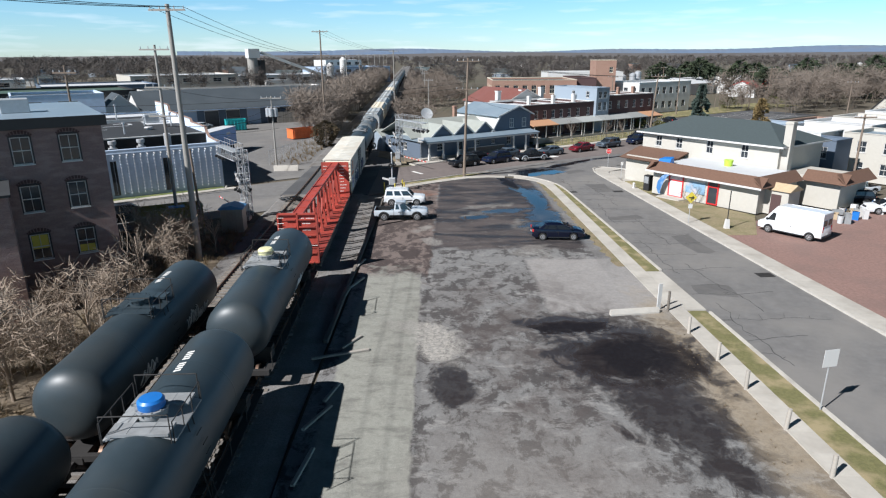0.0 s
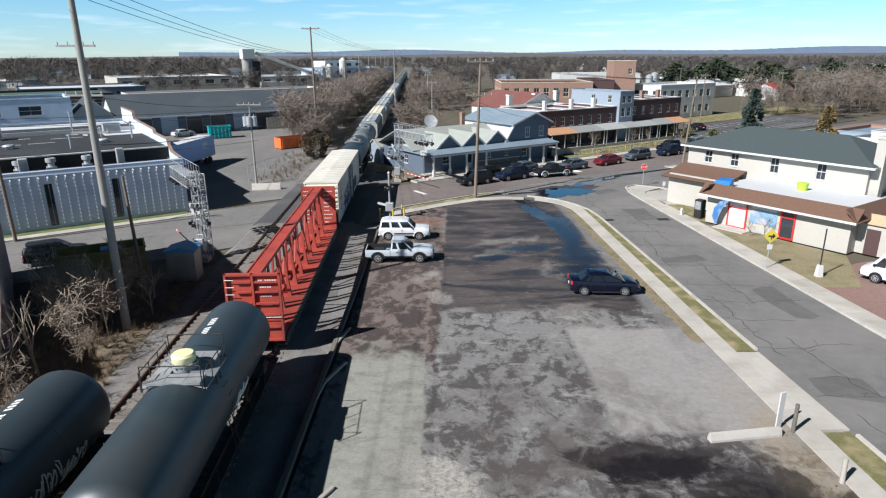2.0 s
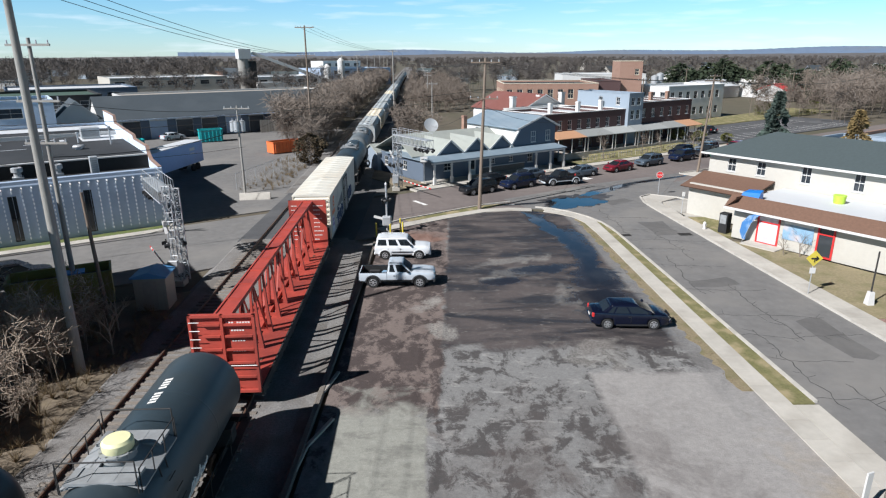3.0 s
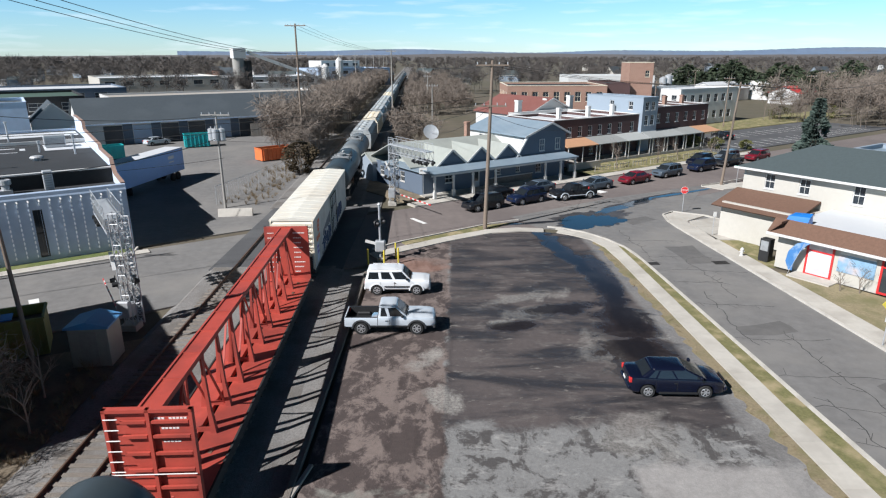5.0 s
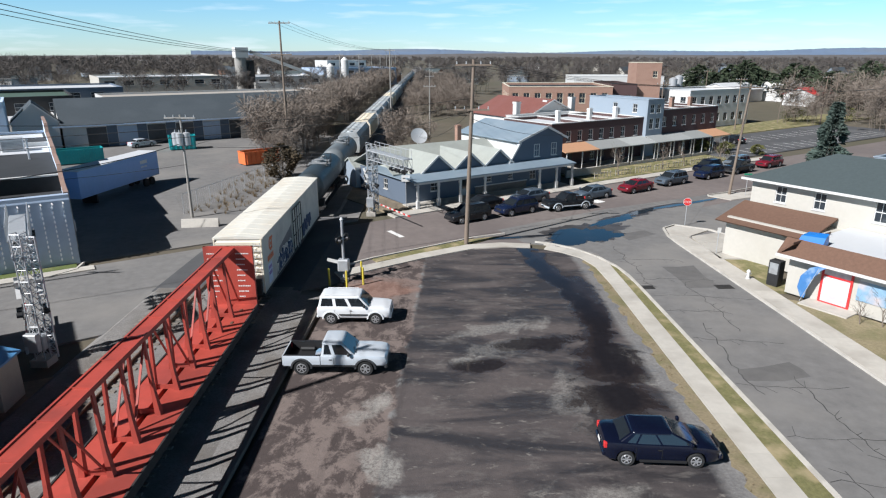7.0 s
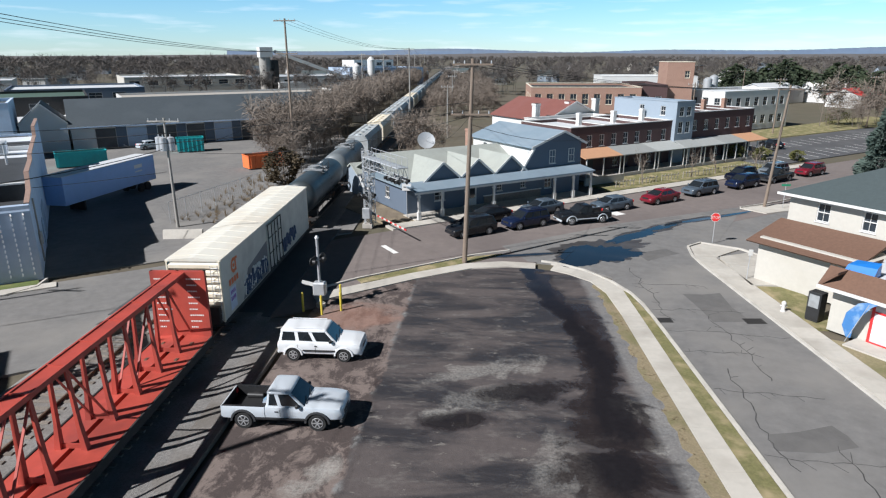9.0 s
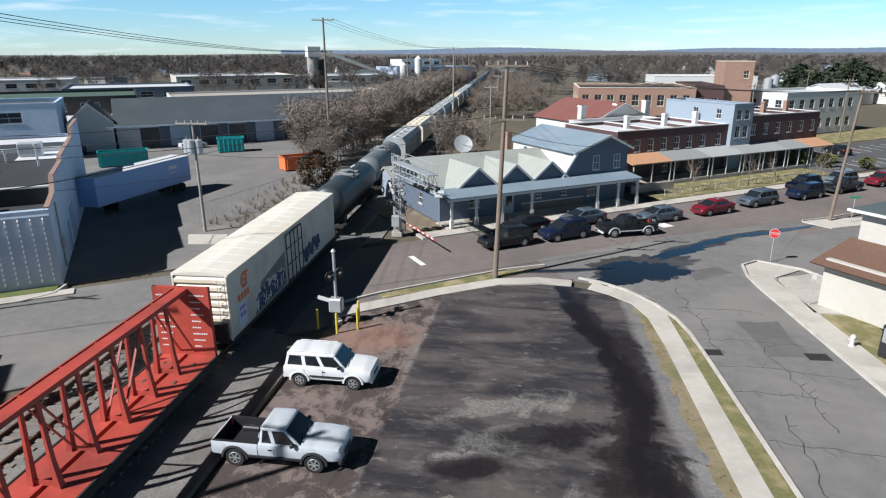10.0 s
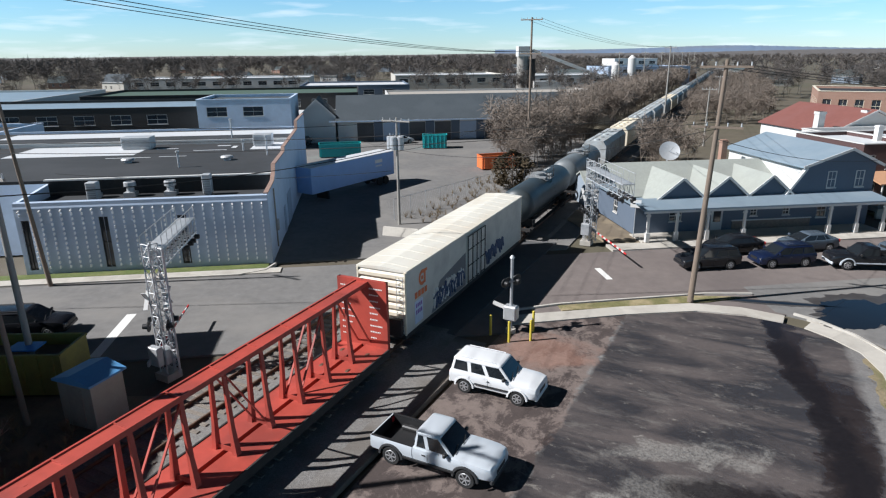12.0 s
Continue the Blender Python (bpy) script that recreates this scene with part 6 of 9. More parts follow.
# --- industrial sheds far left
for name, lab, u0, u1, v0, v1, h, wm, rm in (
        ("long_shed", "long pale industrial shed roof", 38, 98, 200, 226, 5.2, WHITE, surface("tan gravel roof", (0.36, 0.33, 0.29), 0.9, var=0.12)), ("glass_front_works", "low works with a dark glazed front and white roof", 12, 46, 232, 262, 6.6, SIDING_BLUE, ROOF_WHITE),
        ("tan_works", "tan industrial works under a pale roof", 44, 86, 275, 310, 8.0, CREAM_WALL, ROOF_WHITE), ("pale_blue_block", "pale blue rooftop block behind the studded building", 3.0, 18.5, 142, 156, 8.6, STUCCO_BLUE, ROOF_BLUE),
        ("dark_shed", "dark low shed with a blue-grey roof", -44, 2.8, 146, 168, 7.2, UNDER, ROOF_METAL), ("green_roof_works", "long works under a dull green roof", -30, 30, 178, 205, 7.4, UNDER, surface("green roof", (0.06, 0.10, 0.075), 0.8)),
        ("grey_works", "grey works with a pale metal roof", -110, -40, 170, 220, 7.0, WHITE, ROOF_METAL), ("white_works", "white flat works building", 88, 138, 300, 330, 6.5, WHITE, ROOF_WHITE), ("blue_works", "blue-grey works by the railway", 150, 192, 330, 360, 9.0, STUCCO, ROOF_METAL),
        ("white_tower_works", "white stepped works by the railway", 166, 190, 362, 380, 12.5, WHITE, ROOF_WHITE), ("far_works", "distant long white flat warehouse", -60, 10, 300, 330, 7, WHITE, ROOF_WHITE), ("side_works", "low flat workshop with a tar roof", -70, -16, 96, 130, 6.4, STUCCO_BLUE, ROOF_TAR)):
    n = int((u1 - u0) / 6)
    block(name, lab, u0, u1, v0, v1, h, wm, rm, front=row_of(n, 1.5, 6, 3.4, h - 2.8, h - 1.2) if h > 6 else (), category="industrial building")
gabled("brown_shed", "small brown-roofed shed by the brush", 76, 88, 168, 176, 3.6, 6.0, CREAM_WALL, ROOF_BROWN, "u")
tower = thing("batch_tower", at(GRID, 95, 282), "pale grey batching tower with a long sloping conveyor", "tower")
bm = bmesh.new()
rod(bm, (0, 0, 0), (0, 0, 14.5), 2.2, n=20)
part("silo", bm, POLE_GREY, tower, smooth=True)
part("frame", boxm(2.8, 4.8, -2, 2, 0, 13.5), UNDER, tower)
part("head_house", boxm(-2.2, 2.8, -2.2, 2.2, 14.5, 18.3), WHITE, tower)
part("conveyor", beam(bmesh.new(), (4, 0, 16.8), (42, -2, 3.0), 1.4, 1.2), WHITE, tower)
part("base_house", boxm(4, 14, -4, 4, 0, 5.0), WHITE, tower)
for k, x in enumerate((152, 160)):
    bm = rod(bmesh.new(), (0, 0, 0), (0, 0, 10 + 3 * k), 1.9, n=18)
    rod(bm, (0, 0, 10 + 3 * k), (0, 0, 11.5 + 3 * k), 1.9, 0.4, n=18)
    top("silo", bm, WHITE, at(GRID, x, 326), "white works silo by the railway", "silo", "works silos", smooth=True)

# --- shop on the corner
sh = thing("shop", GRID @ Matrix.Translation((63.0, 32.0, 0)), "cream corner shop with brown shingle canopies and a flat upstairs", "shop building")
# front low part: x 0..7.4 deep, y 0..12.7 long, faces -x
wall(sh, facing(0, 12.7, -90), 12.7, 3.3, [], CREAM_WALL)
wall(sh, facing(0.25, 0), 7.2, 3.3, [], CREAM_WALL)
wall(sh, facing(7.4, 12.7, 180), 7.15, 3.3, [], CREAM_WALL)
part("flat_roof", boxm(0.2, 7.4, 0.2, 12.5, 3.3, 3.5), ROOF_WHITE, sh)
for a in ([(-0.75, 2.75), (0.35, 3.75), (0.35, 3.6), (-0.6, 2.72)],):
    bm = bmesh.new()
    loft(bm, [[(x, y, z) for x, z in a] for y in (-0.6, 13.3)])
    part("canopy", bm, ROOF_BROWN, sh)
bm = bmesh.new()
loft(bm, [[(x, y, z) for y, z in ((-0.7, 2.75), (0.35, 3.75), (0.35, 3.6), (-0.6, 2.72))] for x in (-0.7, 7.4)])
part("canopy", bm, ROOF_BROWN, sh)
bm = bmesh.new()
loft(bm, [[(x, y, z) for y, z in ((13.35, 2.75), (12.3, 3.75), (12.3, 3.6), (13.2, 2.72))] for x in (-0.7, 4.2)])
part("canopy", bm, ROOF_BROWN, sh)
part("fascia", boxm(-0.8, -0.72, -0.6, 13.3, 2.62, 2.8), WHITE, sh)
# set-back low part and its canopy
part("low_wall", boxm(4.2, 8.0, 12.7, 20.2, 0, 3.2), CREAM_WALL, sh)
bm = bmesh.new()
loft(bm, [[(x, y, z) for x, z in ((3.5, 2.9), (7.4, 4.0), (7.4, 3.85), (3.6, 2.8))] for y in (13.4, 20.8)])
part("canopy", bm, ROOF_BROWN, sh)
# upstairs
wall(sh, facing(7.5, 20.4, -90), 18.0, 6.0, [(2.0, 2.9, 4.3, 5.6), (5.0, 5.9, 4.3, 5.6), (9.2, 10.1, 4.2, 5.7), (13.6, 14.5, 4.2, 5.7)], CREAM_WALL, z0=3.2)
part("upper_wall", boxm(7.75, 17, 2.4, 2.65, 0, 6.0), CREAM_WALL, sh)
part("upper_wall", boxm(7.75, 17, 20.15, 20.4, 0, 6.0), CREAM_WALL, sh)
part("upper_wall", boxm(16.75, 17, 2.65, 20.15, 0, 6.0), CREAM_WALL, sh)
bm = bmesh.new()
e = [bm.verts.new(p) for p in ((6.9, 1.8, 5.95), (17.6, 1.8, 5.95), (17.6, 21.0, 5.95), (6.9, 21.0, 5.95), (12.2, 6.5, 8.0), (12.2, 16.5, 8.0))]
for f in ((0, 1, 4), (1, 2, 5, 4), (2, 3, 5), (3, 0, 4, 5), (3, 2, 1, 0)):
    bm.faces.new([e[i] for i in f])
part("roof", bm, ROOF_SHOP, sh)
bm = bmesh.new()
for a in ((6.82, 6.9, 1.75, 21.05), (6.9, 17.6, 1.72, 1.8)):
    box(bm, *a, 5.8, 5.98)
part("gutter", bm, WHITE, sh)
chimney(sh, 8.4, 2.0, 3.3, 8.6, CREAM_WALL, 0.8)
# shopfront
SHOPSIGN, POSTER = surface("faded poster blue", (0.22, 0.36, 0.50), 0.5, var=0.25, scale=2, col2=(0.55, 0.45, 0.42), scale2=0.9, amount2=0.9), surface("pale poster", (0.62, 0.60, 0.60), 0.5, var=0.2, scale=3, col2=(0.50, 0.30, 0.36), scale2=1.2)
for y, w, pm in ((8.6, 1.9, POSTER), (4.3, 1.3, GLASS)):
    f = bmesh.new()
    for a in ((y, y + 0.14, 0.05, 2.6), (y + w - 0.14, y + w, 0.05, 2.6), (y + 0.14, y + w - 0.14, 2.46, 2.6), (y + 0.14, y + w - 0.14, 0.05, 0.2), (y + 0.14, y + w - 0.14, 1.9, 2.0)):
        box(f, -0.1, 0.0, *a)
    d = part("door", f, RED, sh, "red framed shop door")
    part("door_glass", boxm(-0.06, -0.02, y + 0.14, y + w - 0.14, 0.2, 2.46), pm, d)
part("shop_window", boxm(-0.06, -0.0, 5.9, 8.3, 0.9, 2.5), SHOPSIGN, sh)
part("window_sign", boxm(-0.1, -0.06, 5.9, 8.2, 2.2, 2.55), WHITE, sh)
part("step", boxm(-1.5, 0, 8.0, 11.0, 0, 0.12), CONCRETE, sh)
part("side_porch", boxm(1.2, 3.4, -2.4, -0.02, 0, 2.5), CREAM_WALL, sh)
part("side_porch_roof", loft(bmesh.new(), [[(1.0, y, 2.5), (3.7, y, 2.5), (2.35, y, 3.1)] for y in (-2.6, 0)]), surface("tan ply", (0.5, 0.38, 0.24), 0.8), sh)
part("side_door", boxm(1.14, 1.2, -1.7, -0.7, 0, 2.1), BRICK_MAROON, sh)
part("wing", boxm(8.2, 14.0, -4.0, 2.3, 0, 3.2), CREAM_WALL, sh)
bm = bmesh.new()
loft(bm, [[(x, y, z) for y, z in ((-4.8, 2.75), (-3.7, 3.8), (-3.7, 3.65), (-4.7, 2.7))] for x in (7.6, 14.6)])
loft(bm, [[(x, y, z) for x, z in ((7.5, 2.75), (8.6, 3.8), (8.6, 3.65), (7.6, 2.7))] for y in (-4.7, -0.3)])
part("canopy", bm, ROOF_BROWN, sh)
tarp = bmesh.new()
loft(tarp, [[(-0.5, 0, 0), (0.5, 0.1, 0.0), (0.4, 0.1, 0.75), (-0.2, 0, 0.55)], [(-0.5, 1.6, 0), (0.6, 1.5, 0), (0.45, 1.4, 0.6), (-0.3, 1.5, 0.45)]])
top("tarpaulin", tarp, BLUE, at(GRID, 63.9, 43.0, 3.55), "crumpled blue tarpaulin on the shop's flat roof", "tarpaulin")
bm = bmesh.new()
rod(bm, (0, 0, 0), (0, 0, 0.7), 0.42, 0.5, n=16)
top("plastic_tub", bm, surface("lime plastic", (0.45, 0.65, 0.06), 0.5), at(GRID, 68.0, 38.6, 3.5), "lime green plastic tub on the shop's flat roof", "tub", smooth=True)
# flag banner, phone box, planter
ban = thing("feather_banner", at(GRID, 62.2, 43.0, 0), "blue feather banner leaning outside the shop", "banner")
bm = bmesh.new()
loft(bm, [[(0.0, y, z), (0.0, y + w, z), (0.03, y + w, z), (0.03, y, z)] for y, w, z in ((0, 0.25, 0.3), (-0.05, 0.6, 0.9), (-0.3, 0.75, 1.7), (-0.75, 0.7, 2.4), (-1.2, 0.4, 2.75), (-1.5, 0.1, 2.8))])
part("cloth", bm, surface("banner blue", (0.05, 0.17, 0.40), 0.6, var=0.2, scale=2, col2=(0.45, 0.55, 0.65), scale2=1.5), ban)
part("pole", rod(bmesh.new(), (0.0, 0.25, 0), (0.0, -0.6, 2.5), 0.02), GREYSTEEL, ban)
kiosk = thing("drinks_machine", at(GRID, 63.6, 45.8, 0.02), "black vending cabinet beside the shop wall", "cabinet")
part("cabinet", boxm(-0.35, 0.35, -0.4, 0.4, 0.08, 1.85, bevel=0.03), BLACK, kiosk)
part("front_panel", boxm(-0.37, -0.35, -0.3, 0.3, 0.9, 1.7), WALKGREY, kiosk)
part("plinth", boxm(-0.32, 0.32, -0.36, 0.36, 0, 0.08), UNDER, kiosk)

# --- old brick mill
mill = thing("brick_mill", GRID @ Matrix.Translation((-14.7, 49, 0)), "dark brick three-storey mill with arched sash windows", "building")
holes = [(c - 0.56, c + 0.56, z, z + 1.8) for z in (2.25, 5.6, 8.85) for c in (19.92, 17.15)]
wall(mill, facing(0, 0), 22.0, 11.6, holes, BRICK_DARK, t=0.45, frame_mat=WHITE)
for x0, x1, z0, z1 in holes:                                   # arched lintels of single bricks
    c = (x0 + x1) / 2
    for k in range(9):
        a0, a1 = math.pi * (0.12 + 0.76 * k / 9), math.pi * (0.12 + 0.76 * (k + 1) / 9 - 0.02)
        pts = [(c + 0.66 * math.cos(a), z1 - 0.08 + 0.28 * math.sin(a)) for a in (a0, a1)] + [(c + 0.8 * math.cos(a), z1 - 0.08 + 0.52 * math.sin(a)) for a in (a1, a0)]
        part("lintel_brick", loft(bmesh.new(), [[(x, -0.03, z) for x, z in pts], [(x, 0.02, z) for x, z in pts]]), BRICK_MAROON, mill)
for x0, x1, z0, z1 in holes:                                   # black strips round the sashes: the recess's dark put into colour
    for a in ((x0 - 0.09, x0, z0 - 0.05, z1 + 0.16), (x1, x1 + 0.09, z0 - 0.05, z1 + 0.16), (x0, x1, z1, z1 + 0.16)):
        part("casing", boxm(a[0], a[1], -0.012, 0.0, a[2], a[3]), BLACK, mill)
for x0, x1, z0, z1 in (holes[0], holes[1]):
    part("blind", boxm(x0 + 0.08, x1 - 0.08, 0.12, 0.135, z0 + (0.1 if x0 > 18 else 0.75), z0 + (0.6 if x0 > 18 else 1.7)), YELLOW, mill)
wall(mill, facing(22.0, 0.45, 90), 15.4, 11.6, [], BRICK_DARK, t=0.45)
wall(mill, facing(0, 15.85, -90), 15.4, 11.6, [], BRICK_DARK, t=0.45)
wall(mill, facing(21.55, 15.85, 180), 21.1, 11.6, [], BRICK_DARK, t=0.45)
part("roof", boxm(-0.3, 22.3, -0.3, 16.2, 11.6, 11.8), ROOF_METAL, mill)
part("eave", boxm(-0.35, 22.35, -0.38, -0.3, 11.15, 11.85), BLACK, mill)
part("wing", boxm(4.0, 15.9, -5.5, -0.01, 0, 7.8), BRICK_DARK, mill)
part("wing_roof", boxm(3.8, 16.1, -5.7, -0.02, 7.8, 7.95), ROOF_TAR, mill)
bm = box(bmesh.new(), -0.9, 0.9, -0.7, 0.7, 0, 1.0, bevel=0.05)
top("rooftop_unit", bm, GREYSTEEL, at(GRID, 2.6, 55, 11.8), "pale air unit on the mill roof", "air unit", "rooftop units")

# --- white flat houses on the right
for i, (u0, u1, v0, v1, h, mt) in enumerate(((86, 92, 37.5, 44.5, 5.9, WHITE), (90, 98, 29.5, 36.5, 5.9, CREAM_WALL), (99, 107, 37, 46, 6.0, WHITE), (100, 110, 26, 35, 6.0, WHITE), (110, 118, 38, 47, 6.0, CREAM_WALL), (113, 122, 27, 36, 6.0, WHITE), (121, 130, 38, 47, 6.2, WHITE), (93, 100, 46, 53, 5.6, SIDING_PALE))):
    block("flat_house", "pale flat-roofed terrace house behind the shop", u0, u1, v0, v1, h, mt, ROOF_METAL if i % 2 else ROOF_WHITE, left=row_of(2, 1.2, 3.0, 1.1, 3.6, 5.0) + row_of(2, 1.2, 3.0, 1.1, 1.0, 2.4), front=row_of(2, 1, 3, 1.0, 3.6, 5.0), category="house")
block("dark_blue_house", "slate blue house wall behind the shop", 82.5, 86.5, 34, 42, 5.6, SIDING_BLUE, ROOF_METAL, left=row_of(3, 0.9, 2.4, 1.0, 3.4, 4.8), category="house")
block("corner_house", "low blue-grey building beside the lane", 106, 126, 48, 57, 4.2, BRICK, ROOF_METAL, left=row_of(2, 1, 3, 1.2, 1, 2.6), category="house")

# ---------------------------------------------------------------- vehicles


def wheel(parent, x, y, r, w=0.22, rim=ALLOY):
    s = 1 if y > 0 else -1
    bm = bmesh.new()
    loft(bm, [[(x + rr * math.cos(2 * math.pi * k / 24), yy, r + rr * math.sin(2 * math.pi * k / 24)) for k in range(24)] for rr, yy in ((r * 0.6, y - s * w), (r * 0.94, y - s * w), (r, y - s * w * 0.8), (r, y - s * 0.04), (r * 0.93, y), (r * 0.66, y - s * 0.01))])
    t = part("wheel", bm, TYRE, parent, smooth=True)
    bm = bmesh.new()
    loft(bm, [[(x + rr * math.cos(2 * math.pi * k / 24), yy, r + rr * math.sin(2 * math.pi * k / 24)) for k in range(24)] for rr, yy in ((r * 0.66, y - s * 0.02), (r * 0.62, y + s * 0.002), (r * 0.56, y + s * 0.002), (r * 0.52, y - s * 0.05), (0.05, y - s * 0.05))])
    for k in range(6):
        a = math.pi / 3 * k
        beam(bm, (x + 0.05 * math.cos(a), y - s * 0.025, r + 0.05 * math.sin(a)), (x + r * 0.56 * math.cos(a), y - s * 0.015, r + r * 0.56 * math.sin(a)), 0.07, 0.05)
    rod(bm, (x, y - s * 0.05, r), (x, y + s * 0.0, r), 0.07, n=10)
    part("rim", bm, rim, t)


KINDS = {
    # length, width, height, wheel radius, wheelbase, body stations (x fraction, width fraction, bottom, top), cabin (base x0, x1, roof x0, x1), belt height
    "sedan": (4.62, 1.80, 1.50, 0.335, 2.70, [(-0.5, 0.78, 0.46, 0.86), (-0.49, 0.88, 0.32, 1.0), (-0.45, 0.95, 0.24, 1.055), (-0.36, 0.99, 0.2, 1.06), (-0.2, 1.0, 0.2, 1.02), (0.1, 1.0, 0.2, 0.99), (0.25, 1.0, 0.2, 0.98), (0.36, 0.98, 0.22, 0.93), (0.44, 0.92, 0.22, 0.85), (0.48, 0.82, 0.26, 0.74), (0.5, 0.66, 0.36, 0.62)], (-0.40, 0.29, -0.265, 0.075), 0.99),
    "suv": (4.60, 1.84, 1.68, 0.36, 2.70, [(-0.5, 0.86, 0.5, 1.0), (-0.49, 0.95, 0.34, 1.06), (-0.40, 1.0, 0.28, 1.08), (0.0, 1.0, 0.28, 1.06), (0.24, 1.0, 0.28, 1.04), (0.40, 0.97, 0.28, 0.97), (0.475, 0.90, 0.30, 0.88), (0.5, 0.76, 0.40, 0.74)], (-0.49, 0.26, -0.42, 0.08), 1.03),
    "jeep": (4.45, 1.84, 1.78, 0.37, 2.70, [(-0.5, 0.93, 0.5, 1.02), (-0.49, 0.98, 0.42, 1.08), (-0.40, 1.0, 0.38, 1.10), (0.0, 1.0, 0.38, 1.10), (0.2, 1.0, 0.38, 1.10), (0.42, 0.98, 0.40, 1.05), (0.485, 0.93, 0.40, 0.98), (0.5, 0.86, 0.46, 0.86)], (-0.488, 0.22, -0.455, 0.085), 1.09),
    "pickup": (5.30, 1.88, 1.80, 0.40, 3.25, [(-0.13, 1.0, 0.50, 1.10), (0.12, 1.0, 0.50, 1.10), (0.20, 1.0, 0.50, 1.12), (0.34, 0.99, 0.50, 1.12), (0.43, 0.97, 0.50, 1.09), (0.48, 0.92, 0.50, 1.04), (0.5, 0.84, 0.54, 0.92)], (-0.129, 0.205, -0.112, 0.075), 1.09),
    "van": (5.6, 2.05, 2.55, 0.36, 3.55, [(-0.5, 0.97, 0.42, 1.2), (-0.495, 1.0, 0.36, 1.25), (0.0, 1.0, 0.30, 1.25), (0.30, 1.0, 0.30, 1.22), (0.42, 0.97, 0.32, 1.08), (0.485, 0.90, 0.34, 0.95), (0.5, 0.80, 0.42, 0.8)], (-0.497, 0.40, -0.49, 0.22), 1.2),
}
PLASTIC = surface("dark grey trim plastic", (0.035, 0.036, 0.038), 0.6, var=0.15)


def arch_bottom(x, zb, wheels, rr, r):
    """The lower edge of a body side at x, raised over the wheels."""
    for ox in wheels:
        if abs(x - ox) < rr:
            return max(zb, r + math.sqrt(rr * rr - (x - ox) ** 2))
    return zb


def body_stations(L, stations, wheels, rr, x_min=-99):
    xs = {f * L for f, w, zb, zt in stations}
    for ox in wheels:
        xs |= {ox + rr * math.cos(math.pi * k / 14) for k in range(15)} | {ox - rr - 0.004, ox + rr + 0.004}
    lo, hi = stations[0][0] * L, stations[-1][0] * L
    out = []
    for x in sorted(xs):
        if x < max(lo, x_min) - 1e-6 or x > hi + 1e-6:
            continue
        for a, b in zip(stations, stations[1:]):
            if a[0] * L - 1e-6 <= x <= b[0] * L + 1e-6:
                k = (x - a[0] * L) / ((b[0] - a[0]) * L)
                out.append((x, *[p + (q - p) * k for p, q in zip(a[1:], b[1:])]))
                break
    return out


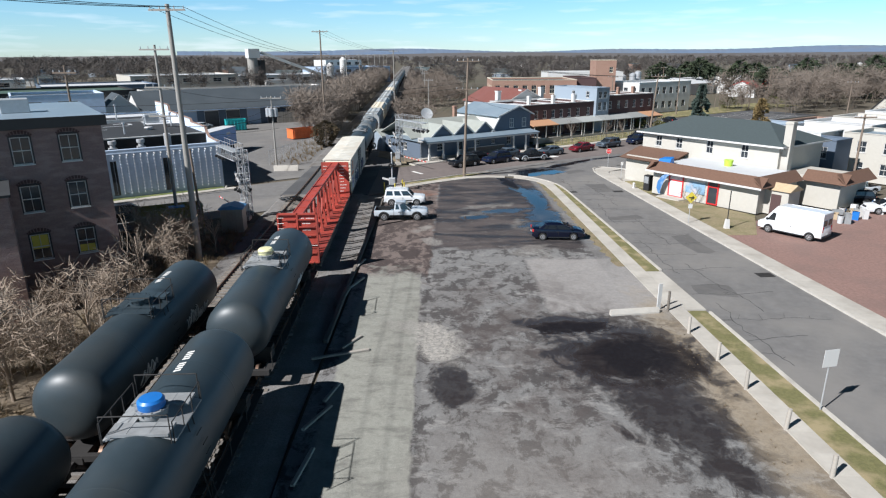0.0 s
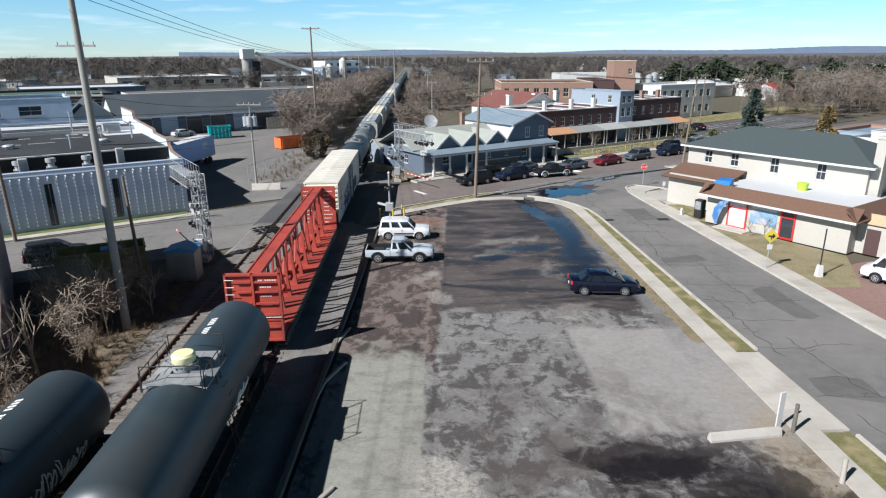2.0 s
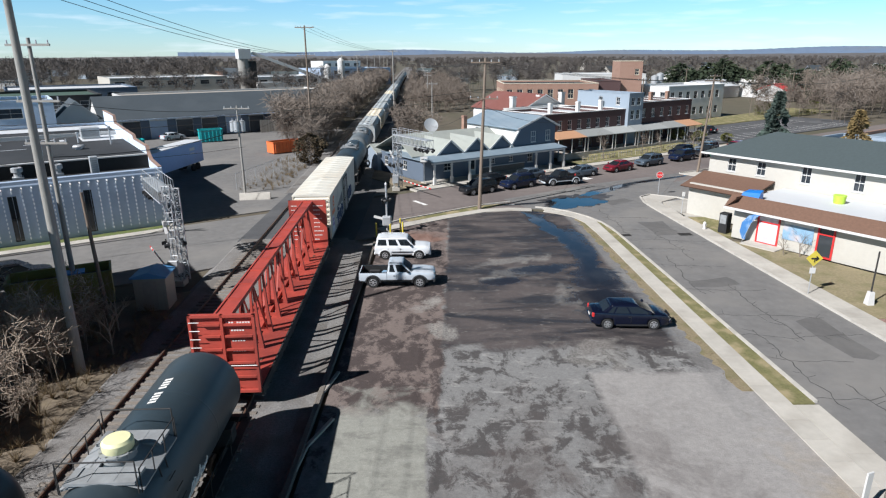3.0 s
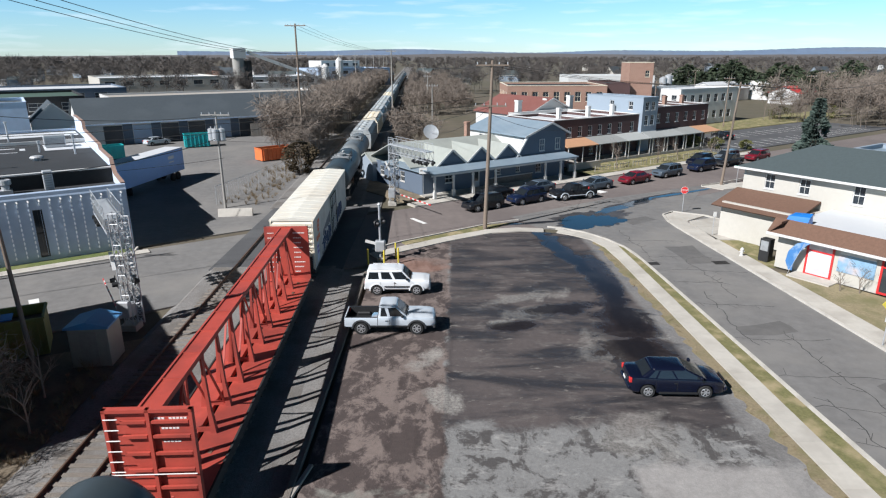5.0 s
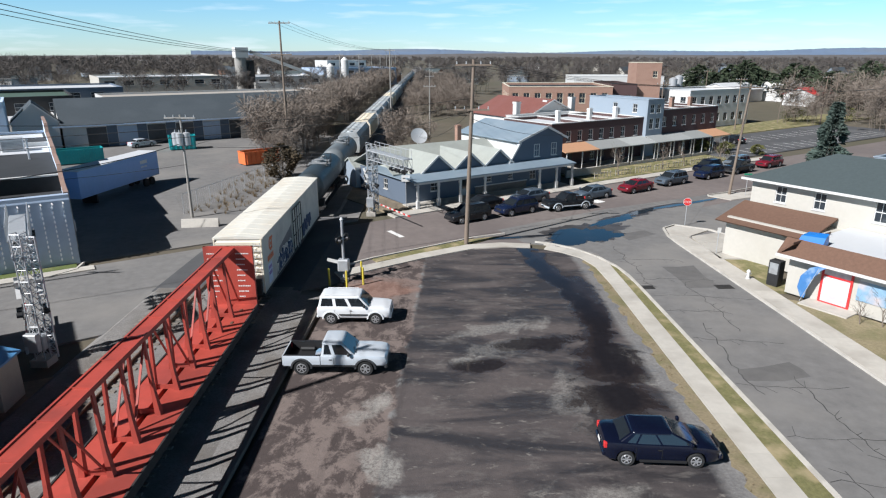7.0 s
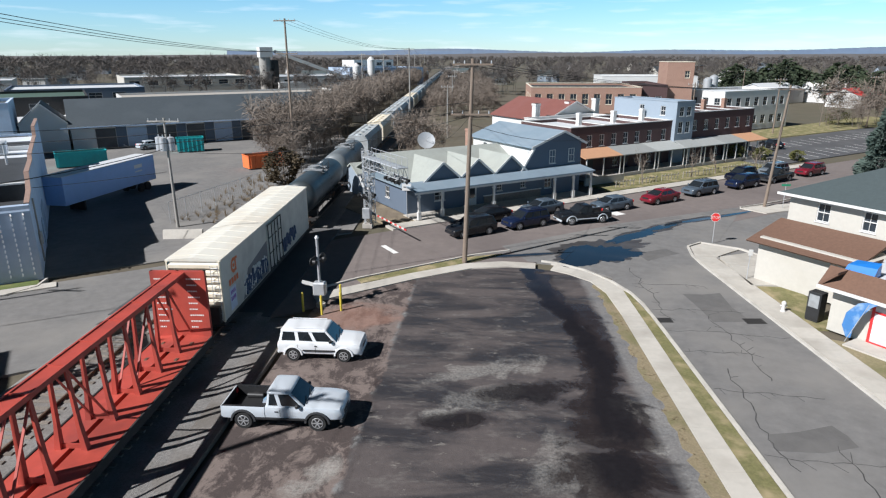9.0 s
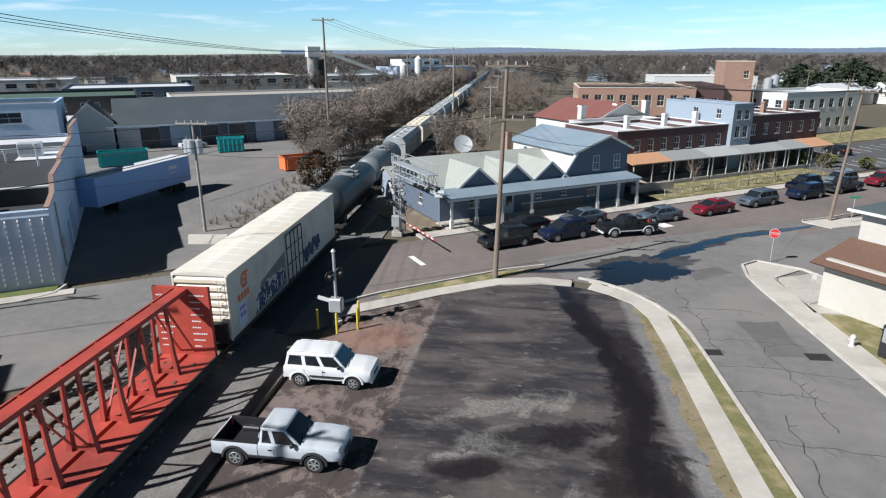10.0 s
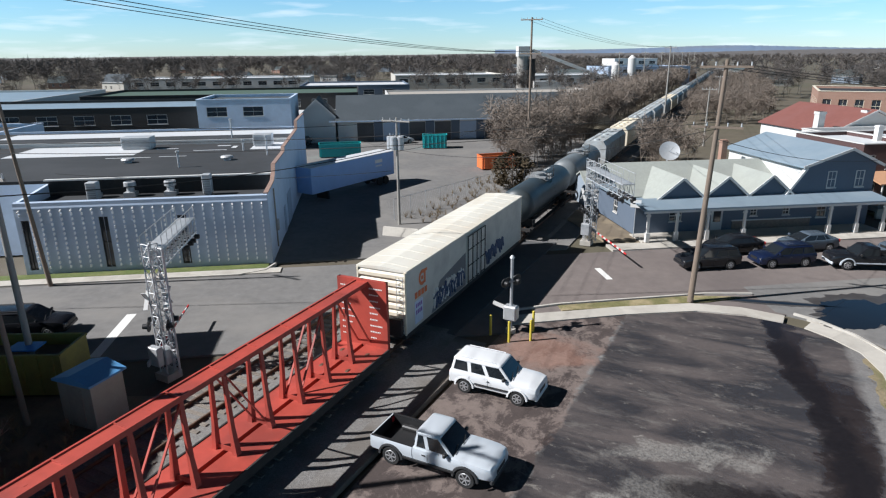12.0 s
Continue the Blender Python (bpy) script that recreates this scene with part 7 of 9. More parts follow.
def car(kind, x, y, rz, mat, label, m=I, rim=ALLOY, trim=None, loaded=False):
    L, W, H, r, wb, stations, (b0, b1, t0, t1), belt = KINDS[kind]
    c = thing({"sedan": "sedan", "suv": "suv", "jeep": "suv", "pickup": "pickup_truck", "van": "van"}[kind], at(m, x, y, -0.02, rz), label, {"pickup": "pickup truck", "van": "van", "sedan": "car"}.get(kind, "suv"), "vehicles")
    hw = W / 2
    rr = r * 1.19
    wheels = [k - (0.01 if kind != "sedan" else 0.015) * L for k in (-wb / 2, wb / 2)]
    rings = []
    for xx, wf, zs, zt in body_stations(L, stations, wheels, rr):
        w = hw * wf
        zb = min(arch_bottom(xx, zs, wheels, rr, r), zt - 0.17)
        zm = zs + (zt - zs) * 0.60
        half = [(w * 0.86, zb), (w * 0.965, max(zb + 0.006, zs + 0.08)), (w, max(zb + 0.012, zm)), (w * 0.988, zt - 0.13), (w * 0.955, zt - 0.035), (w * 0.86, zt), (w * 0.4, zt + 0.025)]
        rings.append([(xx, -yy, z) for yy, z in half] + [(xx, yy, z) for yy, z in half[::-1]])
    part("body", loft(bmesh.new(), rings), mat, c, smooth=True)
    part("chassis", boxm(-0.44 * L, 0.43 * L, -hw * 0.70, hw * 0.70, 0.27 if kind != "pickup" else 0.36, 0.55 if kind == "pickup" else 0.72), UNDER, c)
    if kind == "pickup":
        part("front_well", boxm(0.16 * L, 0.44 * L, -hw * 0.70, hw * 0.70, 0.5, 0.85), UNDER, c)
        x0, x1 = -0.5 * L + 0.05, -0.136 * L
        xs = sorted({x0, x1} | {wheels[0] + rr * math.cos(math.pi * k / 14) for k in range(15)} | {wheels[0] - rr - 0.004, wheels[0] + rr + 0.004})
        bed = bmesh.new()
        for s in (-1, 1):
            sec = []
            for xx in xs:
                zb = arch_bottom(xx, 0.50, wheels, rr, r)
                k = 1 - 0.03 * max(0, (x0 + 0.35 - xx) / 0.35)
                sec.append([(xx, s * hw * 0.86, zb), (xx, s * hw * 0.965 * k, zb), (xx, s * hw * k, max(zb + 0.01, 0.76)), (xx, s * hw * 0.985 * k, 1.0), (xx, s * hw * 0.95, 1.075), (xx, s * hw * 0.86, 1.075)])
            loft(bed, sec)
        box(bed, -0.5 * L, -0.5 * L + 0.06, -hw * 0.95, hw * 0.95, 0.55, 1.06)
        b = part("bed", bed, mat, c, smooth=True)
        part("bed_liner", boxm(x0 + 0.01, x1, -hw * 0.86, hw * 0.86, 0.54, 0.60), BLACK, b)
        for s in (-1, 1):
            part("liner_side", boxm(x0 + 0.01, x1, min(s * hw * 0.84, s * hw * 0.858), max(s * hw * 0.84, s * hw * 0.858), 0.60, 1.06), BLACK, b)
            part("bed_rail", boxm(x0, x1, min(s * hw * 0.84, s * hw * 0.955), max(s * hw * 0.84, s * hw * 0.955), 1.076, 1.092), BLACK, b)
            part("wheel_housing", boxm(wheels[0] - 0.4, wheels[0] + 0.4, min(s * hw * 0.6, s * hw * 0.84), max(s * hw * 0.6, s * hw * 0.84), 0.60, 0.80, bevel=0.05), BLACK, b)
        part("tailgate_liner", boxm(x0 + 0.01, x0 + 0.03, -hw * 0.84, hw * 0.84, 0.60, 1.07), BLACK, b)
        part("front_liner", boxm(x1 - 0.02, x1, -hw * 0.84, hw * 0.84, 0.60, 1.07), BLACK, b)
    bw, tw = hw * 0.915, hw * (0.72 if kind == "sedan" else 0.80 if kind != "van" else 0.90)
    zr = H - (0.10 if kind == "sedan" else 0.08)
    lo = [Vector((px, py, belt - 0.03)) for px, py in ((b0 * L, -bw), (b1 * L, -bw), (b1 * L, bw), (b0 * L, bw))]
    hi = [Vector((px, py, zr)) for px, py in ((t0 * L, -tw), (t1 * L, -tw), (t1 * L, tw), (t0 * L, tw))]
    mid = sum(lo + hi, Vector()) / 8

    def pane(nm, quad, d):
        """Dark glass a little proud of the cabin, d inside its edges."""
        q = [p + (quad[(i + 1) % 4] - p).normalized() * d + (quad[i - 1] - p).normalized() * d for i, p in enumerate(quad)]
        n = (quad[1] - quad[0]).cross(quad[3] - quad[0]).normalized()
        if n.dot(quad[0] - mid) < 0:
            n = -n
        part(nm, loft(bmesh.new(), [[tuple(p + n * 0.008) for p in q], [tuple(p - n * 0.02) for p in q]]), CARGLASS, c)

    if kind == "van":
        part("cargo_box", loft(bmesh.new(), [[tuple(p) for p in lo], [tuple(p) for p in hi], [tuple(mid + Vector(((p - mid).x * 0.97, (p - mid).y * 0.9, H - mid.z))) for p in hi]]), mat, c, smooth=True)
        pane("windscreen", [lo[1].lerp(hi[1], 0.08), lo[2].lerp(hi[2], 0.08), lo[2].lerp(hi[2], 0.78), lo[1].lerp(hi[1], 0.78)], 0.05)
        for i, j in ((0, 1), (3, 2)):
            pane("side_window", [lo[i].lerp(lo[j], 0.80), lo[i].lerp(lo[j], 0.95), hi[i].lerp(hi[j], 0.97).lerp(lo[i].lerp(lo[j], 0.95), 0.4), hi[i].lerp(hi[j], 0.97).lerp(lo[i].lerp(lo[j], 0.80), 0.45)], 0.02)
        for s in (-1, 1):
            part("rear_window", boxm(-0.5 * L - 0.005, -0.5 * L + 0.03, s * 0.45 - 0.28, s * 0.45 + 0.28, 1.45, 1.95), CARGLASS, c)
            part("roof_rail", boxm(-0.42 * L, 0.12 * L, s * tw * 0.8 - 0.02, s * tw * 0.8 + 0.02, H - 0.02, H + 0.03), mat, c)
    else:
        def outline(x0, x1, hy, z, rad, n=4):
            """A rectangle with rounded corners, seen from above."""
            pts = []
            for cx, cy, a0 in ((x1 - rad, hy - rad, 0), (x0 + rad, hy - rad, 90), (x0 + rad, -hy + rad, 180), (x1 - rad, -hy + rad, 270)):
                pts += [(cx + rad * math.cos(radians(a0 + 90 * k / n)), cy + rad * math.sin(radians(a0 + 90 * k / n)), z) for k in range(n + 1)]
            return pts

        part("cabin", loft(bmesh.new(), [outline(b0 * L, b1 * L, bw, belt - 0.03, 0.10), outline(t0 * L, t1 * L, tw, zr, 0.10)]), mat, c, smooth=True)
        splits = {"sedan": (0.10, 0.24, 0.56, 0.965), "suv": (0.03, 0.34, 0.64, 0.985), "jeep": (0.02, 0.33, 0.63, 0.985), "pickup": (0.03, 0.37, 0.97)}[kind]
        d = {"jeep": 0.095, "pickup": 0.085, "sedan": 0.04}.get(kind, 0.045)
        pane("windscreen", [lo[1], lo[2], hi[2], hi[1]], 0.06)
        pane("rear_window", [lo[3], lo[0], hi[0], hi[3]], 0.09)
        for i, j in ((0, 1), (3, 2)):
            for ka, kb in zip(splits, splits[1:]):
                pane("side_window", [lo[i].lerp(lo[j], ka), lo[i].lerp(lo[j], kb), hi[i].lerp(hi[j], kb), hi[i].lerp(hi[j], ka)], d)
            for k in splits[1:-1]:
                xx = lo[i].lerp(lo[j], k).x
                yy = (1 if lo[i].y > 0 else -1) * hw
                part("door_gap", boxm(xx - 0.008, xx + 0.008, min(yy, yy * 1.003), max(yy, yy * 1.003), stations[2][2] + 0.15, belt - 0.12), BLACK, c)
        rise = H - zr
        bm = loft(bmesh.new(), [outline(t0 * L - o, t1 * L + o, tw + o, zr + rise * k, 0.14 + 0.3 * min(o, 0)) for o, k in ((0.028, -0.9), (0.032, -0.45), (0.012, 0.1), (-0.05, 0.5), (-0.14, 0.82), (-0.26, 1.0))])
        part("roof", bm, mat, c, smooth=True)
    if kind in ("jeep", "suv"):
        for s in (-1, 1):
            part("roof_rail", rod(bmesh.new(), (-0.40 * L, s * tw * 0.86, H + 0.01), (0.03 * L, s * tw * 0.86, H + 0.01), 0.022, n=6), mat if kind == "jeep" else BLACK, c)
    for ox in wheels:
        for s in (-1, 1):
            if kind in ("pickup", "jeep"):
                bm = bmesh.new()
                pr = [(math.cos(math.pi * k / 14), math.sin(math.pi * k / 14)) for k in range(15)]
                sec = []
                for ca, sa in pr:
                    za = max(r + rr * sa, 0.0)
                    sec.append([(ox + rr * 0.99 * ca, s * hw * 0.95, r + rr * 0.99 * sa), (ox + rr * 0.99 * ca, s * (hw + 0.045), r + rr * 0.99 * sa), (ox + rr * 1.17 * ca, s * (hw + 0.035), r + rr * 1.15 * sa), (ox + rr * 1.2 * ca, s * hw * 0.95, r + rr * 1.17 * sa)])
                loft(bm, sec)
                part("wheel_flare", bm, PLASTIC if kind == "pickup" and trim is None else trim or mat, c)
            wheel(c, ox, s * (hw + 0.01), r, rim=rim)
    fx, rx = 0.5 * L, -0.5 * L
    zl = stations[-2][3] - 0.1
    for s in (-1, 1):
        part("headlight", boxm(fx - 0.2, fx - 0.03, s * hw * 0.66 - 0.15, s * hw * 0.66 + 0.15, zl - 0.13, zl + 0.03, bevel=0.03), CHROME, c)
        part("taillight", boxm(rx - 0.01, rx + 0.12, s * hw * 0.80 - 0.10, s * hw * 0.80 + 0.10, 0.76 if kind != "van" else 0.9, 1.0 if kind != "van" else 1.4, bevel=0.02), RED, c)
        part("mirror", boxm(b1 * L - 0.40, b1 * L - 0.27, s * (hw + 0.04) - 0.1, s * (hw + 0.04) + 0.1, belt + 0.03, belt + 0.2, bevel=0.03), mat if kind in ("sedan", "suv") else BLACK, c)
        part("door_handle", boxm(-0.05 * L, -0.02 * L, s * hw - 0.02, s * hw + 0.02, belt - 0.22, belt - 0.18), BLACK, c)
        part("sill_trim", boxm(-wb / 2 + r * 1.3, wb / 2 - r * 1.3, s * hw - 0.05, s * hw + 0.014, 0.62 if kind == "jeep" else stations[2][2] + 0.02, 0.68 if kind == "jeep" else stations[2][2] + 0.1), trim or BLACK, c)
        part("wiper", beam(bmesh.new(), (b1 * L - 0.02, s * 0.35 - 0.3, belt + 0.06), (b1 * L - 0.16, s * 0.35 + 0.2, belt + 0.17), 0.025, 0.02), BLACK, c)
    part("front_bumper", boxm(fx - 0.14, fx + 0.03, -hw * 0.86, hw * 0.86, 0.36, 0.60, bevel=0.05), trim or (PLASTIC if kind in ("pickup", "van") else mat), c)
    part("rear_bumper", boxm(rx - 0.05, rx + 0.1, -hw * 0.88, hw * 0.88, 0.38, 0.58, bevel=0.04), trim or (PLASTIC if kind in ("van", "pickup") else mat), c)
    part("grille", boxm(fx - 0.04, fx + 0.012, -hw * 0.42, hw * 0.42, 0.62, 0.80), BLACK, c)
    part("number_plate", boxm(rx - 0.065, rx - 0.04, -0.16, 0.16, 0.62, 0.74), WHITE_MARK, c)
    return c


car("jeep", -2.05, 67.4, 0, P_WHITE, "white boxy suv parked on the lot beside the pickup")
tr_ = car("pickup", -2.05, 61.15, 0, P_SILVER, "silver extended-cab pickup with an empty dark bed parked on the lot")
car("sedan", 12.3, 54.0, -2, P_NAVY, "navy blue sedan parked alone on the lot")
top("bundle", loft(bmesh.new(), [[(-0.25, -0.2, 0), (0.25, -0.15, 0), (0.2, 0.2, 0), (-0.2, 0.2, 0)], [(-0.2, -0.15, 0.2), (0.2, -0.1, 0.25), (0.15, 0.15, 0.2), (-0.1, 0.1, 0.22)]]), SHOPSIGN, at(I, -3.0, 61.5, 0.6), "small patterned bundle lying in the pickup bed", "bundle")
for kind, u, v, rz, mt, lab in (
        ("suv", 56.0, 72.4, 180, P_BLACK, "black suv waiting at the crossing"), ("suv", 61.9, 72.1, 180, P_BLUE, "dark blue suv waiting at the crossing"), ("pickup", 67.6, 70.6, 166, P_BLACK, "black pickup with pale lower trim waiting in the street"),
        ("sedan", 60.0, 75.5, 180, P_BLACK, "black sedan parked at the station kerb"), ("sedan", 66.4, 75.3, 180, P_STEEL, "pale silver-blue sedan parked at the station kerb"), ("sedan", 73.6, 72.8, 176, P_STEEL, "steel blue coupe waiting in the street"),
        ("sedan", 80.7, 72.6, 180, P_RED, "dark red sedan waiting in the street"), ("suv", 87.8, 73.0, 180, P_STEEL, "grey-blue suv waiting in the street"), ("suv", 95.6, 73.0, 180, P_BLUE, "dark blue suv waiting in the street"),
        ("suv", 99.6, 76.0, 180, P_NAVY, "navy suv parked by the row houses"), ("pickup", 102.5, 73.2, 180, P_BLACK, "black pickup waiting in the street"), ("suv", 106.4, 76.0, 180, P_GREY, "grey suv parked by the row houses"), ("suv", 110.5, 73.4, 180, P_RED, "dark red suv far along the street"),
        ("sedan", 130, 91.5, 70, P_BLACK, "black car standing in the car park"), ("suv", 10.4, 67.2, 0, P_BLACK, "black suv stopped at the crossing line"), ("sedan", 37.6, 146, 20, P_SILVER, "silver car by the warehouse doors"), ("suv", 20.0, 147, 80, P_BLACK, "dark car parked behind the pale building")):
    car(kind, u, v, rz, mt, lab, m=GRID, trim=P_SILVER if "pale lower trim" in lab else None)
car("van", 33.6, 54.6, 127, P_WHITE, "white cargo van parked on the red gravel")
car("pickup", 49.5, 70.5, 200, P_WHITE, "white pickup parked beside the shop yard")
car("sedan", 47.5, 62.2, 170, P_WHITE, "white car parked on the red gravel")
car("suv", 46.0, 66.3, 175, P_BLACK, "black suv parked beside the shop yard")

# ---------------------------------------------------------------- poles and wires


def pole(x, y, h, r, mat, label, arms=(), lean=(0, 0), cans=0, arm_rz=0, arm_len=2.4):
    p = thing("utility_pole", at(I, x, y, -0.1), label, "utility pole", "utility poles")
    part("post", rod(bmesh.new(), (0, 0, 0), (lean[0], lean[1], h), r, r * 0.6, n=12), mat, p, smooth=True)
    for z in arms:
        k = z / h
        d = Vector((math.cos(radians(arm_rz)), math.sin(radians(arm_rz)), 0))
        o = Vector((lean[0] * k, lean[1] * k - 0.14, z))
        arm = part("crossarm", beam(bmesh.new(), o - d * arm_len / 2, o + d * arm_len / 2, 0.11, 0.13), mat, p)
        for t in (-0.46, -0.2, 0.2, 0.46):
            q = o + d * arm_len * t
            part("insulator", rod(bmesh.new(), q + Vector((0, 0, 0.06)), q + Vector((0, 0, 0.28)), 0.05, 0.035), GREYSTEEL, arm)
    for k in range(cans):
        a = math.pi * (0.5 + k) / max(cans, 1) + math.pi
        bm = bmesh.new()
        cx, cy = 0.62 * math.cos(a), 0.62 * math.sin(a)
        rod(bm, (cx, cy, h * 0.72), (cx, cy, h * 0.72 + 1.15), 0.33, n=16)
        rod(bm, (cx, cy, h * 0.72 + 1.15), (cx, cy, h * 0.72 + 1.22), 0.33, 0.2, n=16)
        rod(bm, (cx, cy, h * 0.72 + 1.2), (cx, cy, h * 0.72 + 1.45), 0.05, n=6)
        rod(bm, (0, 0, h * 0.72 + 0.6), (cx, cy, h * 0.72 + 0.6), 0.06, n=6)
        part("transformer", bm, GREYSTEEL, p, "grey transformer can", smooth=True)
    return p


pole(-17.5, 48.2, 19.3, 0.25, POLE_GREY, "tall smooth grey pole beside the tracks", arms=(18.9,), arm_len=2.6)
pole(-23.0, 57.8, 16.7, 0.17, POLE_GREY, "grey utility pole with three crossarms", arms=(10.6, 13.1, 16.3), arm_len=2.6)
pole(-36.4, 66.8, 14.9, 0.16, POLE, "leaning dark utility pole", arms=(14.2,), lean=(0.8, -1.4))
pole(-19.8, 55.4, 8.0, 0.14, POLE, "short dark bare pole beside the tracks", lean=(-0.3, 0))
pole(-22.4, 92.2, 10.2, 0.15, POLE_GREY, "grey utility pole with three transformer cans", arms=(9.9,), cans=3, arm_len=3.0)
pole(-20.7, 124.0, 20.2, 0.2, POLE, "tall brown utility pole among the brush", arms=(19.9, 15.7), arm_len=3.0)
pole(5.0, 83.3, 15.3, 0.2, POLE, "brown wooden utility pole at the lot's corner", arms=(14.9, 11.4), lean=(0.45, 0.6), arm_len=2.9)
pole(36.0, 103.8, 12.6, 0.17, POLE, "brown wooden utility pole at the lane corner", arms=(12.2,), lean=(0.9, 0.3))
pole(47.5, 68.5, 9.4, 0.15, POLE, "wooden utility pole behind the shop", arms=(9.1,))
pole(-11.5, 185, 17, 0.2, POLE_GREY, "distant utility pole along the railway", arms=(16.6,))
for k in range(7):
    q = TRACK @ Vector((-16, 235 + 55 * k, 0))
    pole(q.x, q.y, 16, 0.2, POLE_GREY, "distant utility pole along the railway", arms=(15.6,))
    q = TRACK @ Vector((12, 160 + 60 * k, 0))
    pole(q.x, q.y, 10, 0.16, POLE_GREY, "distant utility pole along the railway", arms=(9.6,))
for u, v, h in ((118, 99, 11), (150, 104, 11), (178, 100, 11), (215, 115, 11), (150, 62, 10), (250, 118, 11), (205, 150, 11)):
    q = GRID @ Vector((u, v, 0))
    pole(q.x, q.y, h, 0.15, POLE, "distant street utility pole", arms=(h - 0.4,))


def cable(a, b, sag, r=0.018, label="thin black overhead cable between poles"):
    a, b = Vector(a), Vector(b)
    pts = [a.lerp(b, k / 14) - Vector((0, 0, sag * 4 * (k / 14) * (1 - k / 14))) for k in range(15)]
    bm = bmesh.new()
    side_ = (b - a).cross(Vector((0, 0, 1))).normalized() * r
    loft(bm, [[tuple(p + side_), tuple(p + Vector((0, 0, r))), tuple(p - side_), tuple(p - Vector((0, 0, r)))] for p in pts])
    top("overhead_cable", bm, WIRE, I, label, "cable", "overhead cables")


for d in (-1.2, 0, 1.2):
    cable((-17.5 + d, 48.1, 19.0), (-20.7 + d, 124, 15.9), 1.0)
    cable((-20.7 + d, 124, 20.0), (-11.5 + d, 185, 16.8), 1.2)
    cable((-17.5 + d, 48.1, 19.0), (-17.0 + d, -40, 20), 1.6)
    cable((5.4 + d, 83.8, 14.9), (-11.5 + d, 185, 16.6), 1.8)
    cable((5.4 + d, 83.8, 14.9), (36.9 + d * 0.5, 104.1, 12.2), 0.7)
    cable((36.9 + d * 0.5, 104.1, 12.2), (86.0, 147.0, 11.0), 1.0)
cable((-22.4, 92.2, 9.8), (-23, 57.9, 13.0), 0.5)
cable((-22.4, 92.2, 7.4), (-23, 57.9, 9.6), 0.6, 0.03)
cable((-22.4, 92.0, 7.2), (5.3, 83.6, 11.2), 1.2)
cable((-22.4, 92.0, 8.8), (-31.5, 100.5, 6.5), 0.8)
cable((-20.5, 88, 6.0), (-42, 72, 6.8), 0.6)
cable((-22.4, 92.2, 7.0), (-20.7, 124, 9.5), 1.0)
cable((5.3, 83.7, 11.2), (-0.2, 112, 5.6), 0.8)
cable((5.3, 83.7, 10.6), (19.0, 112, 6.2), 0.8)
for z in (12.2, 11.6):
    cable((5.4, 83.8, z), (-60, 46, z + 1), 1.8)

# ---------------------------------------------------------------- crossing signals


def lattice(bm, a, b, w, h, bays):
    """A square truss from a to b."""
    a, b = Vector(a), Vector(b)
    d = (b - a).normalized()
    side_ = d.cross(Vector((0, 0, 1)))
    side_ = side_.normalized() if side_.length > 0.1 else Vector((1, 0, 0))
    up = side_.cross(d).normalized()
    cs = [side_ * (w / 2 * i) + up * (h / 2 * j) for i, j in ((-1, -1), (1, -1), (1, 1), (-1, 1))]
    for c in cs:
        rod(bm, a + c, b + c, 0.04, n=6)
    for k in range(bays):
        p, q = a.lerp(b, k / bays), a.lerp(b, (k + 1) / bays)
        for i in range(4):
            rod(bm, p + cs[i], q + cs[(i + 1) % 4], 0.022, n=5)
            rod(bm, q + cs[i], q + cs[(i + 1) % 4], 0.022, n=5)


def flashers(parent, pos, face, s=1.0):
    """A pair of round red lamps with black backings and hoods, facing along face."""
    f = Vector(face).normalized()
    sd = f.cross(Vector((0, 0, 1))).normalized()
    for k in (-1, 1):
        c = Vector(pos) + sd * 0.42 * k * s
        g = part("flasher", rod(bmesh.new(), c - f * 0.02, c + f * 0.02, 0.28 * s, n=20), BLACK, parent)
        part("hood", rod(bmesh.new(), c + f * 0.02, c + f * 0.28, 0.15 * s, 0.13 * s, n=14), BLACK, g)
        part("lens", rod(bmesh.new(), c + f * 0.02, c + f * 0.05, 0.11 * s, n=14), RED, g)
    part("flasher_arm", rod(bmesh.new(), Vector(pos) - sd * 0.42 * s, Vector(pos) + sd * 0.42 * s, 0.04, n=6), GREYSTEEL, parent)


